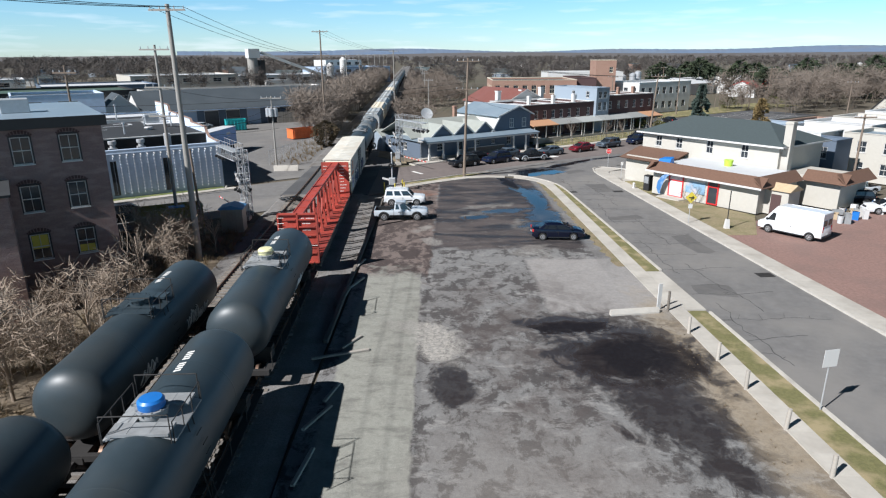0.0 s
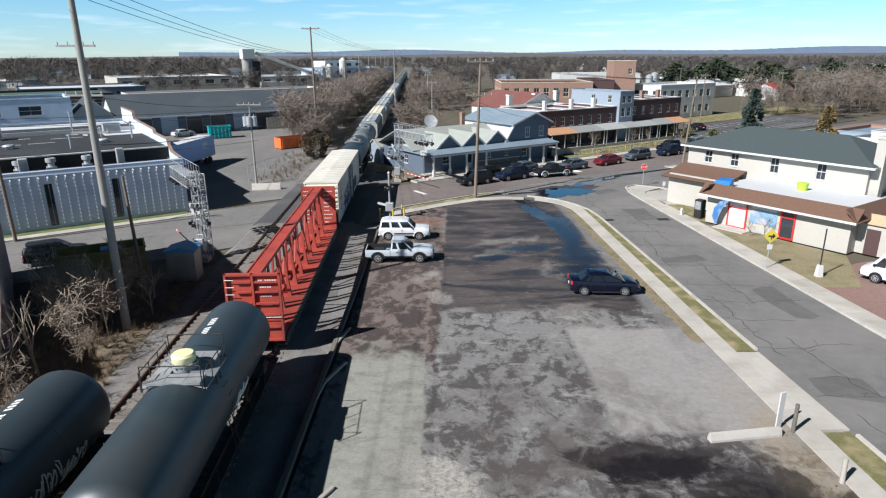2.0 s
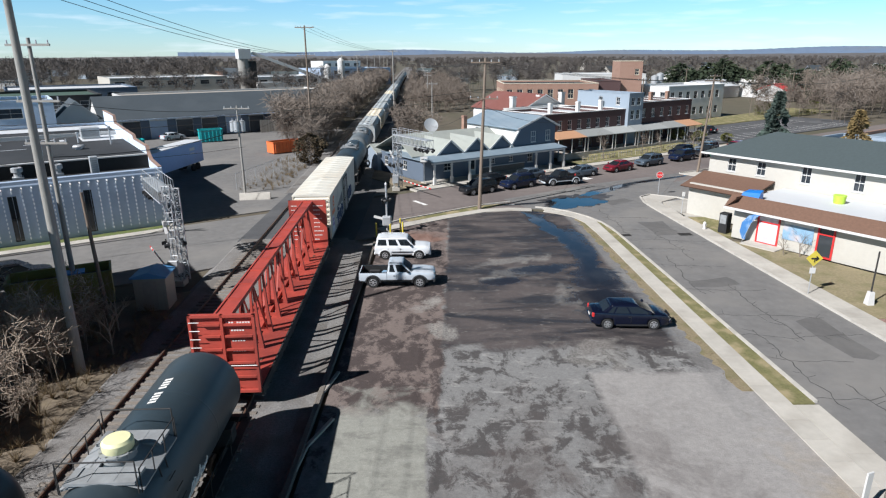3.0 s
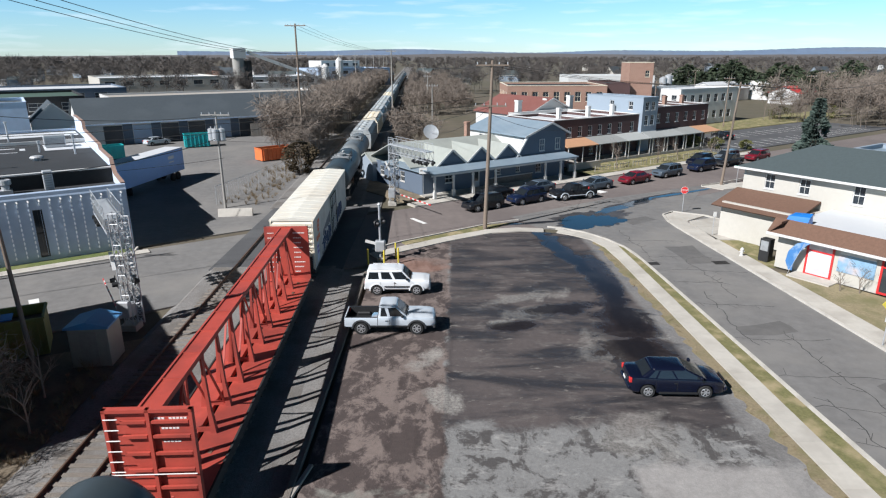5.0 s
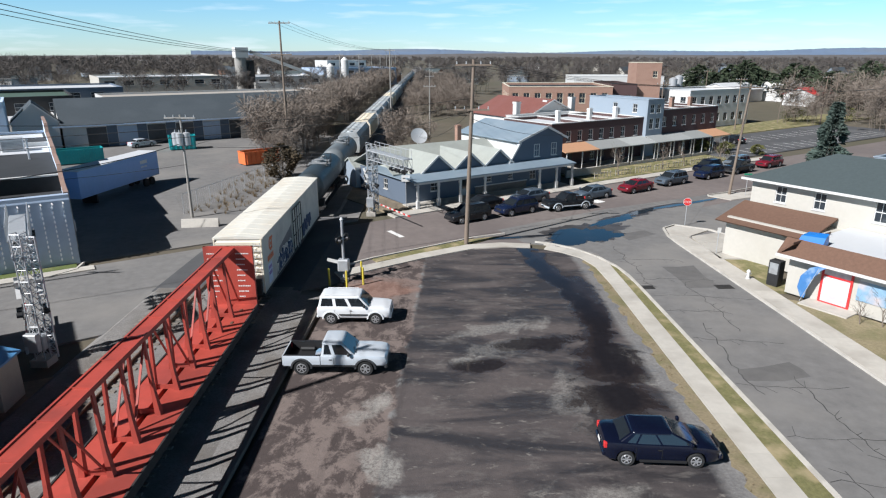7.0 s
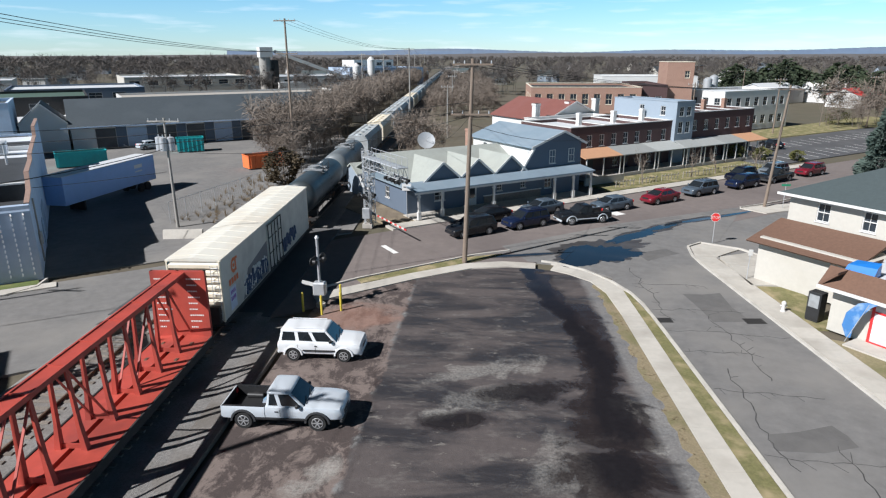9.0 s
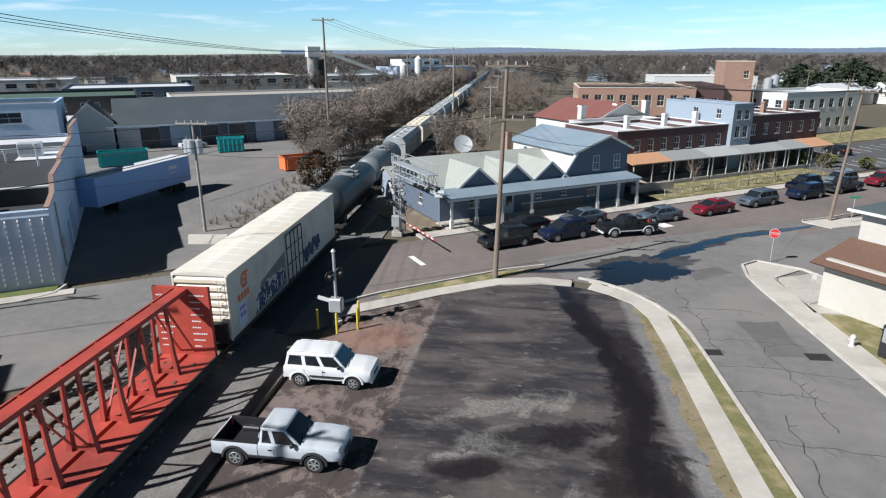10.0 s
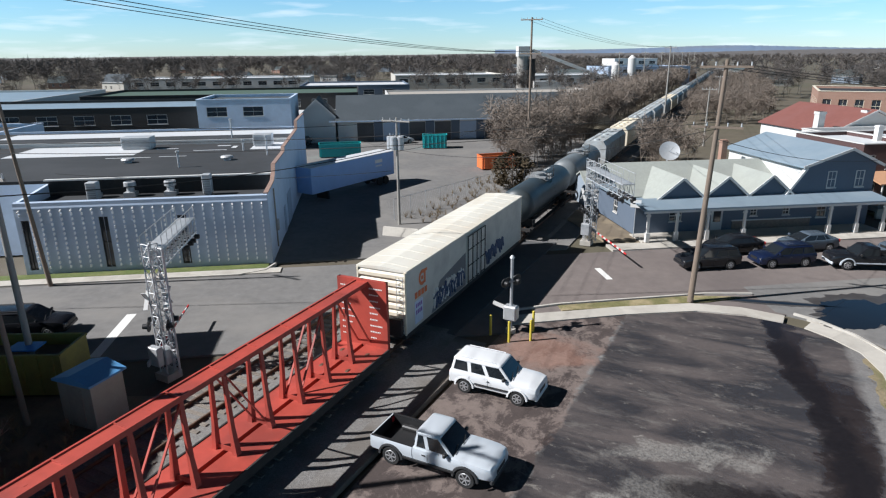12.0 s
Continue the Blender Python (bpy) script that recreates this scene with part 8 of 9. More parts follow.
def cantilever(x, y, way, arm_len, label):
    """Crossing mast with a truss arm over the road, lamps, crossbuck and gate arm."""
    s = thing("crossing_signal", at(I, x, y, 0), label, "crossing signal", "crossing signals")
    w = Vector((*way, 0)).normalized()
    bm = bmesh.new()
    lattice(bm, (0, 0, 0.3), (0, 0, 7.1), 0.5, 0.5, 11)
    part("mast", bm, GREYSTEEL, s)
    part("footing", boxm(-0.45, 0.45, -0.45, 0.45, -0.1, 0.3), CONCRETE, s)
    bm = bmesh.new()
    lattice(bm, w * 0.3 + Vector((0, 0, 6.2)), w * arm_len + Vector((0, 0, 6.2)), 0.9, 0.85, 9)
    arm = part("truss_arm", bm, GREYSTEEL, s)
    bm = bmesh.new()
    sd = Vector((0, 0, 1)).cross(w)
    for k in (-1, 1):
        for j in range(8):
            p = w * (0.3 + j * (arm_len - 0.5) / 7) + sd * 0.5 * k
            rod(bm, p + Vector((0, 0, 6.6)), p + Vector((0, 0, 7.4)), 0.02, n=5)
        rod(bm, w * 0.3 + sd * 0.5 * k + Vector((0, 0, 7.4)), w * (arm_len - 0.2) + sd * 0.5 * k + Vector((0, 0, 7.4)), 0.022, n=5)
    part("handrail", bm, GREYSTEEL, arm)
    part("deck", beam(bmesh.new(), w * 0.2 + Vector((0, 0, 6.66)), w * arm_len + Vector((0, 0, 6.66)), 0.9, 0.05), GREYSTEEL, arm)
    rail_way = sd if sd.x < 0 or way[1] < 0 else -sd
    for k in (arm_len - 0.5, arm_len - 1.9):
        for f in (1, -1):
            flashers(arm, w * k + Vector((0, 0, 5.55)) + sd * 0.35 * f, sd * f)
    for f in (1, -1):
        flashers(s, Vector((0, 0, 3.0)) + sd * 0.45 * f, sd * f)
    bm = bmesh.new()
    for a in (45, -45):
        d = (w * math.cos(radians(a)) + Vector((0, 0, 1)) * math.sin(radians(a))) * 0.62
        for f in (1, -1):
            beam(bm, Vector((0, 0, 4.3)) + sd * 0.48 * f - d, Vector((0, 0, 4.3)) + sd * 0.48 * f + d, 0.2, 0.03)
    part("crossbuck", bm, WHITE, s)
    part("control_box", boxm(-0.35, 0.35, -0.75, -0.4, 0.9, 1.9, bevel=0.03), GREYSTEEL, s)
    bm = bmesh.new()
    lattice(bm, (0.55, 0.1, 0.3), (0.55, 0.1, 6.9), 0.4, 0.05, 16)
    part("ladder", bm, GREYSTEEL, s)
    gate = part("gate_mechanism", boxm(-0.35, 0.35, -0.3, 0.3, 0.8, 1.6, bevel=0.05), GREYSTEEL, s)
    n = 14
    for k in range(n):
        a, b = w * (0.5 + k * 0.45) + Vector((0, 0, 1.15)) + sd * 0.6, w * (0.5 + (k + 1) * 0.45) + Vector((0, 0, 1.15)) + sd * 0.6
        part("arm_stripe", beam(bmesh.new(), a, b, 0.06, 0.12), RED if k % 2 else WHITE, gate)
    part("counterweight", beam(bmesh.new(), -w * 0.9 + Vector((0, 0, 1.15)) + sd * 0.6, w * 0.5 + Vector((0, 0, 1.15)) + sd * 0.6, 0.1, 0.25), GREYSTEEL, gate)
    return s


cantilever(-4.5, 93.5, (0.565, -0.825), 7.6, "tall galvanised crossing signal with a truss arm over the street")
cantilever(-17.7, 61.3, (-0.565, 0.825), 6.6, "galvanised crossing signal with a truss arm beside the tracks")
sg = thing("crossing_signal", at(I, -3.9, 73.9, 0), "small grey crossing signal post guarded by yellow bollards", "crossing signal", "crossing signals")
part("post", rod(bmesh.new(), (0, 0, 0), (0, 0, 4.6), 0.09, n=10), GREYSTEEL, sg)
part("footing", rod(bmesh.new(), (0, 0, -0.1), (0, 0, 0.25), 0.3, n=14), CONCRETE, sg)
flashers(sg, (0, -0.15, 3.2), (0.565, -0.3, 0))
flashers(sg, (0, 0.15, 3.2), (-0.825, 0.3, 0))
part("bell", rod(bmesh.new(), (0.0, 0, 4.6), (0, 0, 4.75), 0.16, 0.05, n=12), GREYSTEEL, sg)
part("gate_mechanism", boxm(-0.4, 0.4, -0.3, 0.3, 0.8, 1.7, bevel=0.08), GREYSTEEL, sg)
part("counterweight", beam(bmesh.new(), (-1.2, 0.2, 1.6), (0, 0.2, 1.3), 0.1, 0.22), WHITE, sg)
for x, y in ((-4.8, 73.0), (-3.5, 72.6), (-2.45, 73.3), (-2.75, 74.6)):
    bm = rod(bmesh.new(), (0, 0, 0), (0, 0, 1.25), 0.075, n=12)
    rod(bm, (0, 0, 1.25), (0, 0, 1.29), 0.075, 0.03, n=12)
    top("bollard", bm, YELLOW, at(I, x, y), "yellow steel bollard beside the crossing signal", "bollard", "bollards", smooth=True)

# ---------------------------------------------------------------- street furniture


def sign_post(x, y, h, label, name="street_sign", z0=0.05):
    s = thing(name, at(I, x, y, z0), label, "sign")
    part("post", rod(bmesh.new(), (0, 0, 0), (0, 0, h), 0.032, n=8), GREYSTEEL, s)
    return s


def plate(parent, shape, r, z, mat, rz, t=0.012, off=0.05, name="plate"):
    n, a0 = shape
    bm = bmesh.new()
    pts = [(r * math.cos(a0 + 2 * math.pi * k / n), r * math.sin(a0 + 2 * math.pi * k / n)) for k in range(n)]
    loft(bm, [[(x, 0, y) for x, y in pts], [(x, t, y) for x, y in pts]])
    return part(name, bm, mat, parent, m=pose(0, 0, z, 0, 0, rz) @ Matrix.Translation((0, -off, 0)))


s_ = sign_post(26.0, 89.9, 2.6, "red stop sign on a steel post at the corner", "stop_sign")
pl = plate(s_, (8, math.pi / 8), 0.40, 2.25, WHITE, -10, name="rim")
pl2 = plate(s_, (8, math.pi / 8), 0.37, 2.25, RED, -10, off=0.056)
lettering("lettering", "STOP", 0.28, WHITE, s_, pose(0, 0, 2.15, 0, 0, -10) @ pose(0, -0.062, 0, 90), "white letters", 0.003)
s_ = sign_post(25.75, 58.6, 2.9, "yellow diamond warning sign above a white plate", "warning_sign")
plate(s_, (4, 0), 0.56, 2.5, YELLOW, 0, name="diamond")
bm = bmesh.new()
beam(bm, (-0.22, 0, 0), (0.18, 0, 0), 0.02, 0.09)
beam(bm, (0.0, 0, 0), (0.0, 0, -0.24), 0.02, 0.09)
beam(bm, (0.1, 0, 0.14), (0.26, 0, 0), 0.02, 0.07)
beam(bm, (0.1, 0, -0.14), (0.26, 0, 0), 0.02, 0.07)
part("symbol", bm, BLACK, s_, m=pose(0, -0.07, 2.5))
part("small_plate", boxm(-0.2, 0.2, -0.06, -0.045, 1.45, 1.85), WHITE, s_)
s_ = sign_post(19.3, 25.7, 3.0, "white rectangular road sign seen from behind", "road_sign")
part("plate", boxm(-0.38, 0.38, -0.05, -0.035, 2.2, 3.05), WHITE, s_, m=pose(0, 0, 0, 0, 0, 12))
s_ = sign_post(25.4, 80.9, 2.2, "small white parking sign on a thin post", "parking_sign")
part("plate", boxm(-0.15, 0.15, -0.05, -0.035, 1.75, 2.2), WHITE, s_)
s_ = sign_post(37.6, 103.2, 2.6, "dark street sign on a post at the lane corner", "street_name_sign")
part("plate", boxm(-0.45, 0.45, -0.04, -0.02, 2.35, 2.55), surface("sign green", (0.02, 0.22, 0.12), 0.5), s_)
s_ = sign_post(-1.2, 96.9, 3.0, "white railway notice sign on a post", "notice_sign")
part("plate", boxm(-0.45, 0.45, -0.05, -0.035, 2.7, 3.4), WHITE, s_)
part("writing", boxm(-0.3, 0.3, -0.056, -0.05, 3.0, 3.1), BLACK, s_)
lp = thing("lawn_light", at(I, 28.6, 56.7, 0), "thin dark light post on a white concrete foot", "lamp post")
part("foot", loft(bmesh.new(), [[(s * x, s2 * x, z) for s, s2 in ((-1, -1), (1, -1), (1, 1), (-1, 1))] for x, z in ((0.22, 0), (0.15, 0.9))]), WHITE, lp)
part("post", rod(bmesh.new(), (0, 0, 0.9), (0, 0, 3.6), 0.05, n=8), UNDER, lp)
for k, (x, y) in enumerate(((16.75, 34.0), (17.0, 30.6), (17.1, 27.6), (17.25, 24.2), (17.35, 21.0), (17.5, 17.6), (17.6, 14.2))):
    bm = rod(bmesh.new(), (0, 0, -0.1), (0.05 * math.sin(k * 3), 0.05 * math.cos(k), 1.05), 0.1, 0.09, n=10)
    top("fence_post", bm, WOOD_GREY, at(I, x - 0.32, y, 0), "short weathered wooden post beside the pavement", "post", "wooden posts", smooth=True)
bm = rod(bmesh.new(), (0, 0, -0.1), (0, 0, 1.35), 0.09, 0.08, n=10)
top("fence_post", bm, TIE, at(I, 16.35, 37.3, 0), "dark wooden post at the driveway", "post", "wooden posts", smooth=True)
bm = boxm(-0.14, 0.14, -0.03, 0.03, -0.1, 1.75)
top("marker_board", bm, WHITE, at(I, 15.85, 37.6, 0, 20), "narrow white marker board standing at the driveway", "board")
bm = bmesh.new()
extrude_x(bm, [(-0.16, 0.0), (0.16, 0.0), (0.16, 0.1), (0.08, 0.36), (-0.08, 0.36), (-0.16, 0.1)], -1.6, 1.6)
top("wheel_stop", bm, KERB, at(I, 14.1, 36.9, 0, 8), "long pale concrete barrier block on the lot", "barrier")
bm = bmesh.new()
extrude_x(bm, [(-0.35, 0), (0.35, 0), (0.3, 0.2), (0.14, 0.75), (-0.14, 0.75), (-0.3, 0.2)], -1.7, 1.7)
top("concrete_barrier", bm, KERB, at(I, -20.2, 88.8, -0.05, 8), "low concrete barrier block at the yard entrance", "barrier")
hy = thing("fire_hydrant", at(I, 25.3, 74.9, 0.05), "small white fire hydrant beside the kerb", "hydrant")
part("barrel", loft(bmesh.new(), [[(r * math.cos(k * math.pi / 6), r * math.sin(k * math.pi / 6), z) for k in range(12)] for r, z in ((0.16, 0), (0.16, 0.06), (0.11, 0.08), (0.11, 0.5), (0.15, 0.52), (0.13, 0.62), (0.04, 0.7))]), WHITE, hy, smooth=True)
part("nozzle", rod(bmesh.new(), (-0.2, 0, 0.38), (0.2, 0, 0.38), 0.05, n=8), WHITE, hy)
hr = thing("handrail", at(I, 26.6, 81.4, 0.06, 34), "grey steel ramp handrail beside the shop", "handrail")
for k in range(4):
    part("post", rod(bmesh.new(), (0.9 * k, 0, 0), (0.9 * k, 0, 1.0), 0.025, n=6), GREYSTEEL, hr)
for z in (0.5, 1.0):
    part("rail", rod(bmesh.new(), (0, 0, z), (2.7, 0, z), 0.025, n=6), GREYSTEEL, hr)
cab = thing("signal_cabinet", at(I, -17.5, 57.2, -0.02, 6) @ Matrix.Diagonal((0.86, 0.9, 0.95, 1)), "grey metal signal hut with a blue sloping roof", "equipment hut")
part("body", boxm(-1.15, 1.15, -0.95, 0.95, 0, 2.35, bevel=0.02), surface("tan metal cabinet", (0.36, 0.33, 0.27), 0.5, 0.2, var=0.1), cab)
part("roof", loft(bmesh.new(), [[(-1.3, y, 2.3), (1.3, y, 2.3), (1.3, y, 2.4), (0, y, 2.72), (-1.3, y, 2.4)] for y in (-1.1, 1.1)]), surface("blue metal roof", (0.10, 0.28, 0.52), 0.5, var=0.1), cab)
part("door", boxm(-0.5, 0.5, -0.99, -0.95, 0.1, 2.1), surface("tan cabinet door", (0.33, 0.30, 0.25), 0.5, 0.2), cab)
OLIVE = surface("olive yellow paint", (0.26, 0.22, 0.05), 0.6, var=0.2, col2=(0.16, 0.13, 0.05), scale2=0.6)
dumpster(-23.6, 57.4, 28, 5.8, 2.4, 2.2, OLIVE, "olive yellow open-top dumpster beside the tracks", m=I)
top("lid_board", boxm(-0.7, 0.7, -0.5, 0.5, 0, 0.06), BLUE, at(I, -22.9, 57.6, 2.15, 28), "blue board lying on the dumpster rim", "board")
# chain-link fence at the yard
cf = thing("chain_fence", at(I, -23.8, 93.6, -0.05, 78), "grey chain-link fence along the yard", "fence")
for k in range(10):
    part("post", rod(bmesh.new(), (2.4 * k, 0, 0), (2.4 * k, 0, 2.1), 0.035, n=6), GREYSTEEL, cf)
part("top_rail", rod(bmesh.new(), (0, 0, 2.08), (21.6, 0, 2.08), 0.025, n=6), GREYSTEEL, cf)
bm = bmesh.new()
for k in range(110):
    rod(bm, (k * 0.2, 0, 0.05), (k * 0.2 + (1.0 if k % 2 else -1.0), 0, 2.05), 0.006, n=3)
part("wire_mesh", bm, GREYSTEEL, cf)
tagged(bpy.data.objects[cf.children[-1].name], kind="stuff")
# loose timbers and scrap in the shade beside the train
for k, (x, y, a, ln) in enumerate(((-4.2, 42.5, 70, 2.6), (-4.6, 40.6, 85, 2.2), (-3.6, 31.5, 20, 3.2), (-3.2, 33.0, 60, 1.8), (-3.4, 27.5, 75, 1.8), (-3.7, 25.3, 65, 2.2), (-3.6, 21.8, 82, 2.4), (-4.4, 47.0, 78, 2.0))):
    top("loose_timber", boxm(-ln / 2, ln / 2, -0.09, 0.09, 0, 0.12, bevel=0.02), WOOD_GREY, at(I, x, y, 0.004, a), "weathered loose timber lying along the lot's edge", "timber", "loose timbers")
# row house gardens
for k in range(8):
    q = GRID @ Vector((82 + 4 * k, 80.6, 0.06))
    g = thing("garden_fence", at(GRID, 82 + 4 * k, 80.4, 0.05), "low white garden fence before the row houses", "fence", "garden fences")
    for j in range(6):
        part("picket", boxm(0.6 * j, 0.6 * j + 0.06, 0, 0.06, 0, 0.85), WOOD_GREY, g)
    part("rail", boxm(0, 3.3, 0.01, 0.05, 0.6, 0.68), WOOD_GREY, g)
top("garden_wall", boxm(0, 6.5, 0, 0.3, 0, 1.0), CONCRETE, at(GRID, 79.5, 83.0, 0), "pale low garden wall beside the station", "wall")

# clutter in the yard beside the shop
rnd_c = random.Random(12)
TAN_CARD, GREY_PLASTIC = surface("tan crate", (0.42, 0.33, 0.22), 0.8, var=0.15), surface("pale grey plastic", (0.52, 0.53, 0.53), 0.5, var=0.1)
for k in range(22):
    u, v = rnd_c.uniform(66.0, 75.5), rnd_c.uniform(24.6, 27.2)
    w, d, h = rnd_c.uniform(0.4, 1.1), rnd_c.uniform(0.4, 0.9), rnd_c.uniform(0.35, 1.0)
    mt = rnd_c.choice((WHITE, GREY_PLASTIC, TAN_CARD, WOOD_GREY, BLUE, WALKGREY))
    m_ = at(GRID, u, v, -0.02, rnd_c.uniform(0, 90))
    if k % 3 == 0:
        bm = rod(bmesh.new(), (0, 0, 0), (0, 0, h), 0.24, 0.29, n=14)
        rod(bm, (0, 0, h - 0.06), (0, 0, h), 0.31, n=14)
        top("bucket", bm, mt, m_, "plastic bucket standing among the yard clutter", "bucket", "yard clutter", smooth=True)
    else:
        bm = bmesh.new()
        box(bm, -w / 2, w / 2, -d / 2, d / 2, 0, 0.05)
        for a in ((-w / 2, w / 2, -d / 2, -d / 2 + 0.04), (-w / 2, w / 2, d / 2 - 0.04, d / 2), (-w / 2, -w / 2 + 0.04, -d / 2 + 0.04, d / 2 - 0.04), (w / 2 - 0.04, w / 2, -d / 2 + 0.04, d / 2 - 0.04)):
            box(bm, *a, 0.05, h)
        top("crate", bm, mt, m_, "open storage crate among the yard clutter", "crate", "yard clutter")
for k in range(2):
    tub = rod(bmesh.new(), (0, 0, 0), (0, 0, 0.95), 0.3, n=16)
    rod(tub, (0, 0, 0.3), (0, 0, 0.34), 0.315, n=16)
    rod(tub, (0, 0, 0.62), (0, 0, 0.66), 0.315, n=16)
    top("drum", tub, BLUE, at(GRID, 65.0 + 0.8 * k, 148.6, -0.05), "blue plastic drum behind the board fence", "drum", "blue drums", smooth=True)

# ---------------------------------------------------------------- plants
def branches(rnd, height, levels, spread, lean=0.0, n_main=6, thin=1.0):
    """The bars of a bare tree: start, end and radii."""
    out = []

    def grow(p, d, length, r, lev):
        q = p + d * length
        out.append((p, q, r, r * 0.6))
        if lev == 0:
            return
        for _ in range(n_main if lev == levels else rnd.choice((2, 3, 3))):
            a = rnd.uniform(0, 2 * math.pi)
            t = rnd.uniform(0.35, 1.0)
            nd = (d + Vector((math.cos(a), math.sin(a), rnd.uniform(-0.1, 0.5))) * spread * rnd.uniform(0.6, 1.2)).normalized()
            grow(p.lerp(q, t), nd, length * rnd.uniform(0.5, 0.8), r * 0.5 * rnd.uniform(0.7, 1.1), lev - 1)

    grow(Vector((0, 0, 0)), Vector((rnd.uniform(-lean, lean), rnd.uniform(-lean, lean), 1)).normalized(), height * 0.45, height * 0.016 * thin, levels)
    return out


def bars_mesh(bars, n=3):
    v, f = [], []
    for a, b, r, r2 in bars:
        q = (b - a).to_track_quat("Z", "Y")
        o = len(v)
        for p, rr in ((a, r), (b, r2)):
            for k in range(n):
                t = 2 * math.pi * k / n
                v.append(p + q @ Vector((math.cos(t) * rr, math.sin(t) * rr, 0)))
        for k in range(n):
            f.append((o + k, o + (k + 1) % n, o + n + (k + 1) % n, o + n + k))
    return np.array([tuple(p) for p in v]), f


def bare_tree(x, y, h, seed, label, mat=BARK, levels=4, spread=0.6, name="bare_tree", category="tree", n_main=6, z=0.0):
    rnd = random.Random(seed)
    bars = branches(rnd, h, levels, spread, 0.1, n_main)
    t = thing(name, at(I, x, y, z - 0.05, rnd.uniform(0, 360)), label, category, "bare trees")
    for nm, sel, n in (("trunk", bars[:1], 8), ("crown", bars[1:], 4)):
        v, f = bars_mesh(sel, n)
        me = bpy.data.meshes.new(nm)
        me.from_pydata(v.tolist(), [], f)
        me.materials.append(mat)
        o = new(nm, me)
        o.parent = t
    return t


def scatter(name, kinds, places, mat, label, category):
    """Many plants joined into one mesh: kinds are (verts, faces), places (kind, x, y, z, scale, turn)."""
    vs, fs, o = [], [], 0
    for k, x, y, z, s, a in places:
        v, f = kinds[k]
        c, sn = math.cos(a), math.sin(a)
        w = np.empty_like(v)
        w[:, 0] = (v[:, 0] * c - v[:, 1] * sn) * s + x
        w[:, 1] = (v[:, 0] * sn + v[:, 1] * c) * s + y
        w[:, 2] = v[:, 2] * s + z
        vs.append(w)
        fs.append(f + o)
        o += len(v)
    vs, fs = np.vstack(vs), np.vstack(fs)
    me = bpy.data.meshes.new(name)
    me.vertices.add(len(vs))
    me.vertices.foreach_set("co", vs.ravel())
    me.loops.add(fs.size)
    me.loops.foreach_set("vertex_index", fs.ravel())
    me.polygons.add(len(fs))
    me.polygons.foreach_set("loop_start", np.arange(0, fs.size, fs.shape[1]))
    me.update(calc_edges=True)
    me.validate()
    me.materials.append(mat)
    return tagged(new(name, me), label, category, kind="stuff")


def plant_kind(seed, levels, spread, n_main, twigs, thin=1.0, h=1.0, blade=1.0, reach=1.0, sides=3):
    """A plant one metre high, as quads only: bars, and fine twig blades at the tips."""
    rnd = random.Random(seed)
    bars = branches(rnd, h, levels, spread, 0.15, n_main, thin)
    tips = [b for a, b, r, r2 in bars[len(bars) // 3:]]
    extra = []
    for _ in range(twigs):
        p = rnd.choice(tips)
        d = Vector((rnd.gauss(0, 1), rnd.gauss(0, 1), rnd.gauss(0.4, 0.8))).normalized() * rnd.uniform(0.05, 0.13) * reach
        extra.append((p + d * rnd.uniform(0, 0.5), p + d * 1.5, 0.0035 * blade, 0.002 * blade))
    v, f = bars_mesh(bars, sides)
    v = [tuple(p) for p in v]
    for a, b, r, r2 in extra:                                    # one blade a twig
        s = (b - a).cross(Vector((rnd.gauss(0, 1), rnd.gauss(0, 1), rnd.gauss(0, 1)))).normalized() * r * 2.2
        o = len(v)
        v += [tuple(a - s), tuple(a + s), tuple(b + s * 0.6), tuple(b - s * 0.6)]
        f.append((o, o + 1, o + 2, o + 3))
    return np.array(v), np.array(f)


rnd = random.Random(7)
far_kinds = [plant_kind(s, 3, 0.66, 5, 340, 0.45, 1.0, 0.5, 1.0) for s in range(5)]
dot_kinds = [plant_kind(20 + s, 2, 0.7, 5, 150, 0.4, 1.0, 1.3, 1.5) for s in range(5)]
for kd in range(5):
    far_kinds[kd][0][:] = far_kinds[kd][0] / far_kinds[kd][0][:, 2].max()
    dot_kinds[kd][0][:] = dot_kinds[kd][0] / dot_kinds[kd][0][:, 2].max()
keep_out = [(u0 - 3, u1 + 3, v0 - 3, v1 + 3) for u0, u1, v0, v1 in ((-22, 24, 76, 116), (22, 76, 78, 168), (10, 27, 155, 202), (36, 100, 198, 228), (10, 48, 230, 264), (42, 88, 272, 312), (-46, 20, 140, 207), (-112, 32, 168, 222), (86, 140, 278, 332), (148, 194, 324, 382), (-62, 12, 298, 332), (-72, -14, 94, 132),
            (80, 165, 78, 160), (138, 215, 110, 182), (215, 264, 124, 164), (278, 296, 116, 130), (-30, 300, 60, 80), (60, 132, 24, 64), (100, 112, 36, 48))]


def clear(x, y):
    q = GRID.inverted() @ Vector((x, y, 0))
    t = TRACK.inverted() @ Vector((x, y, 0))
    if -8 < t.x < 4.5:
        return False
    return not any(u0 < q.x < u1 and v0 < q.y < v1 for u0, u1, v0, v1 in keep_out)


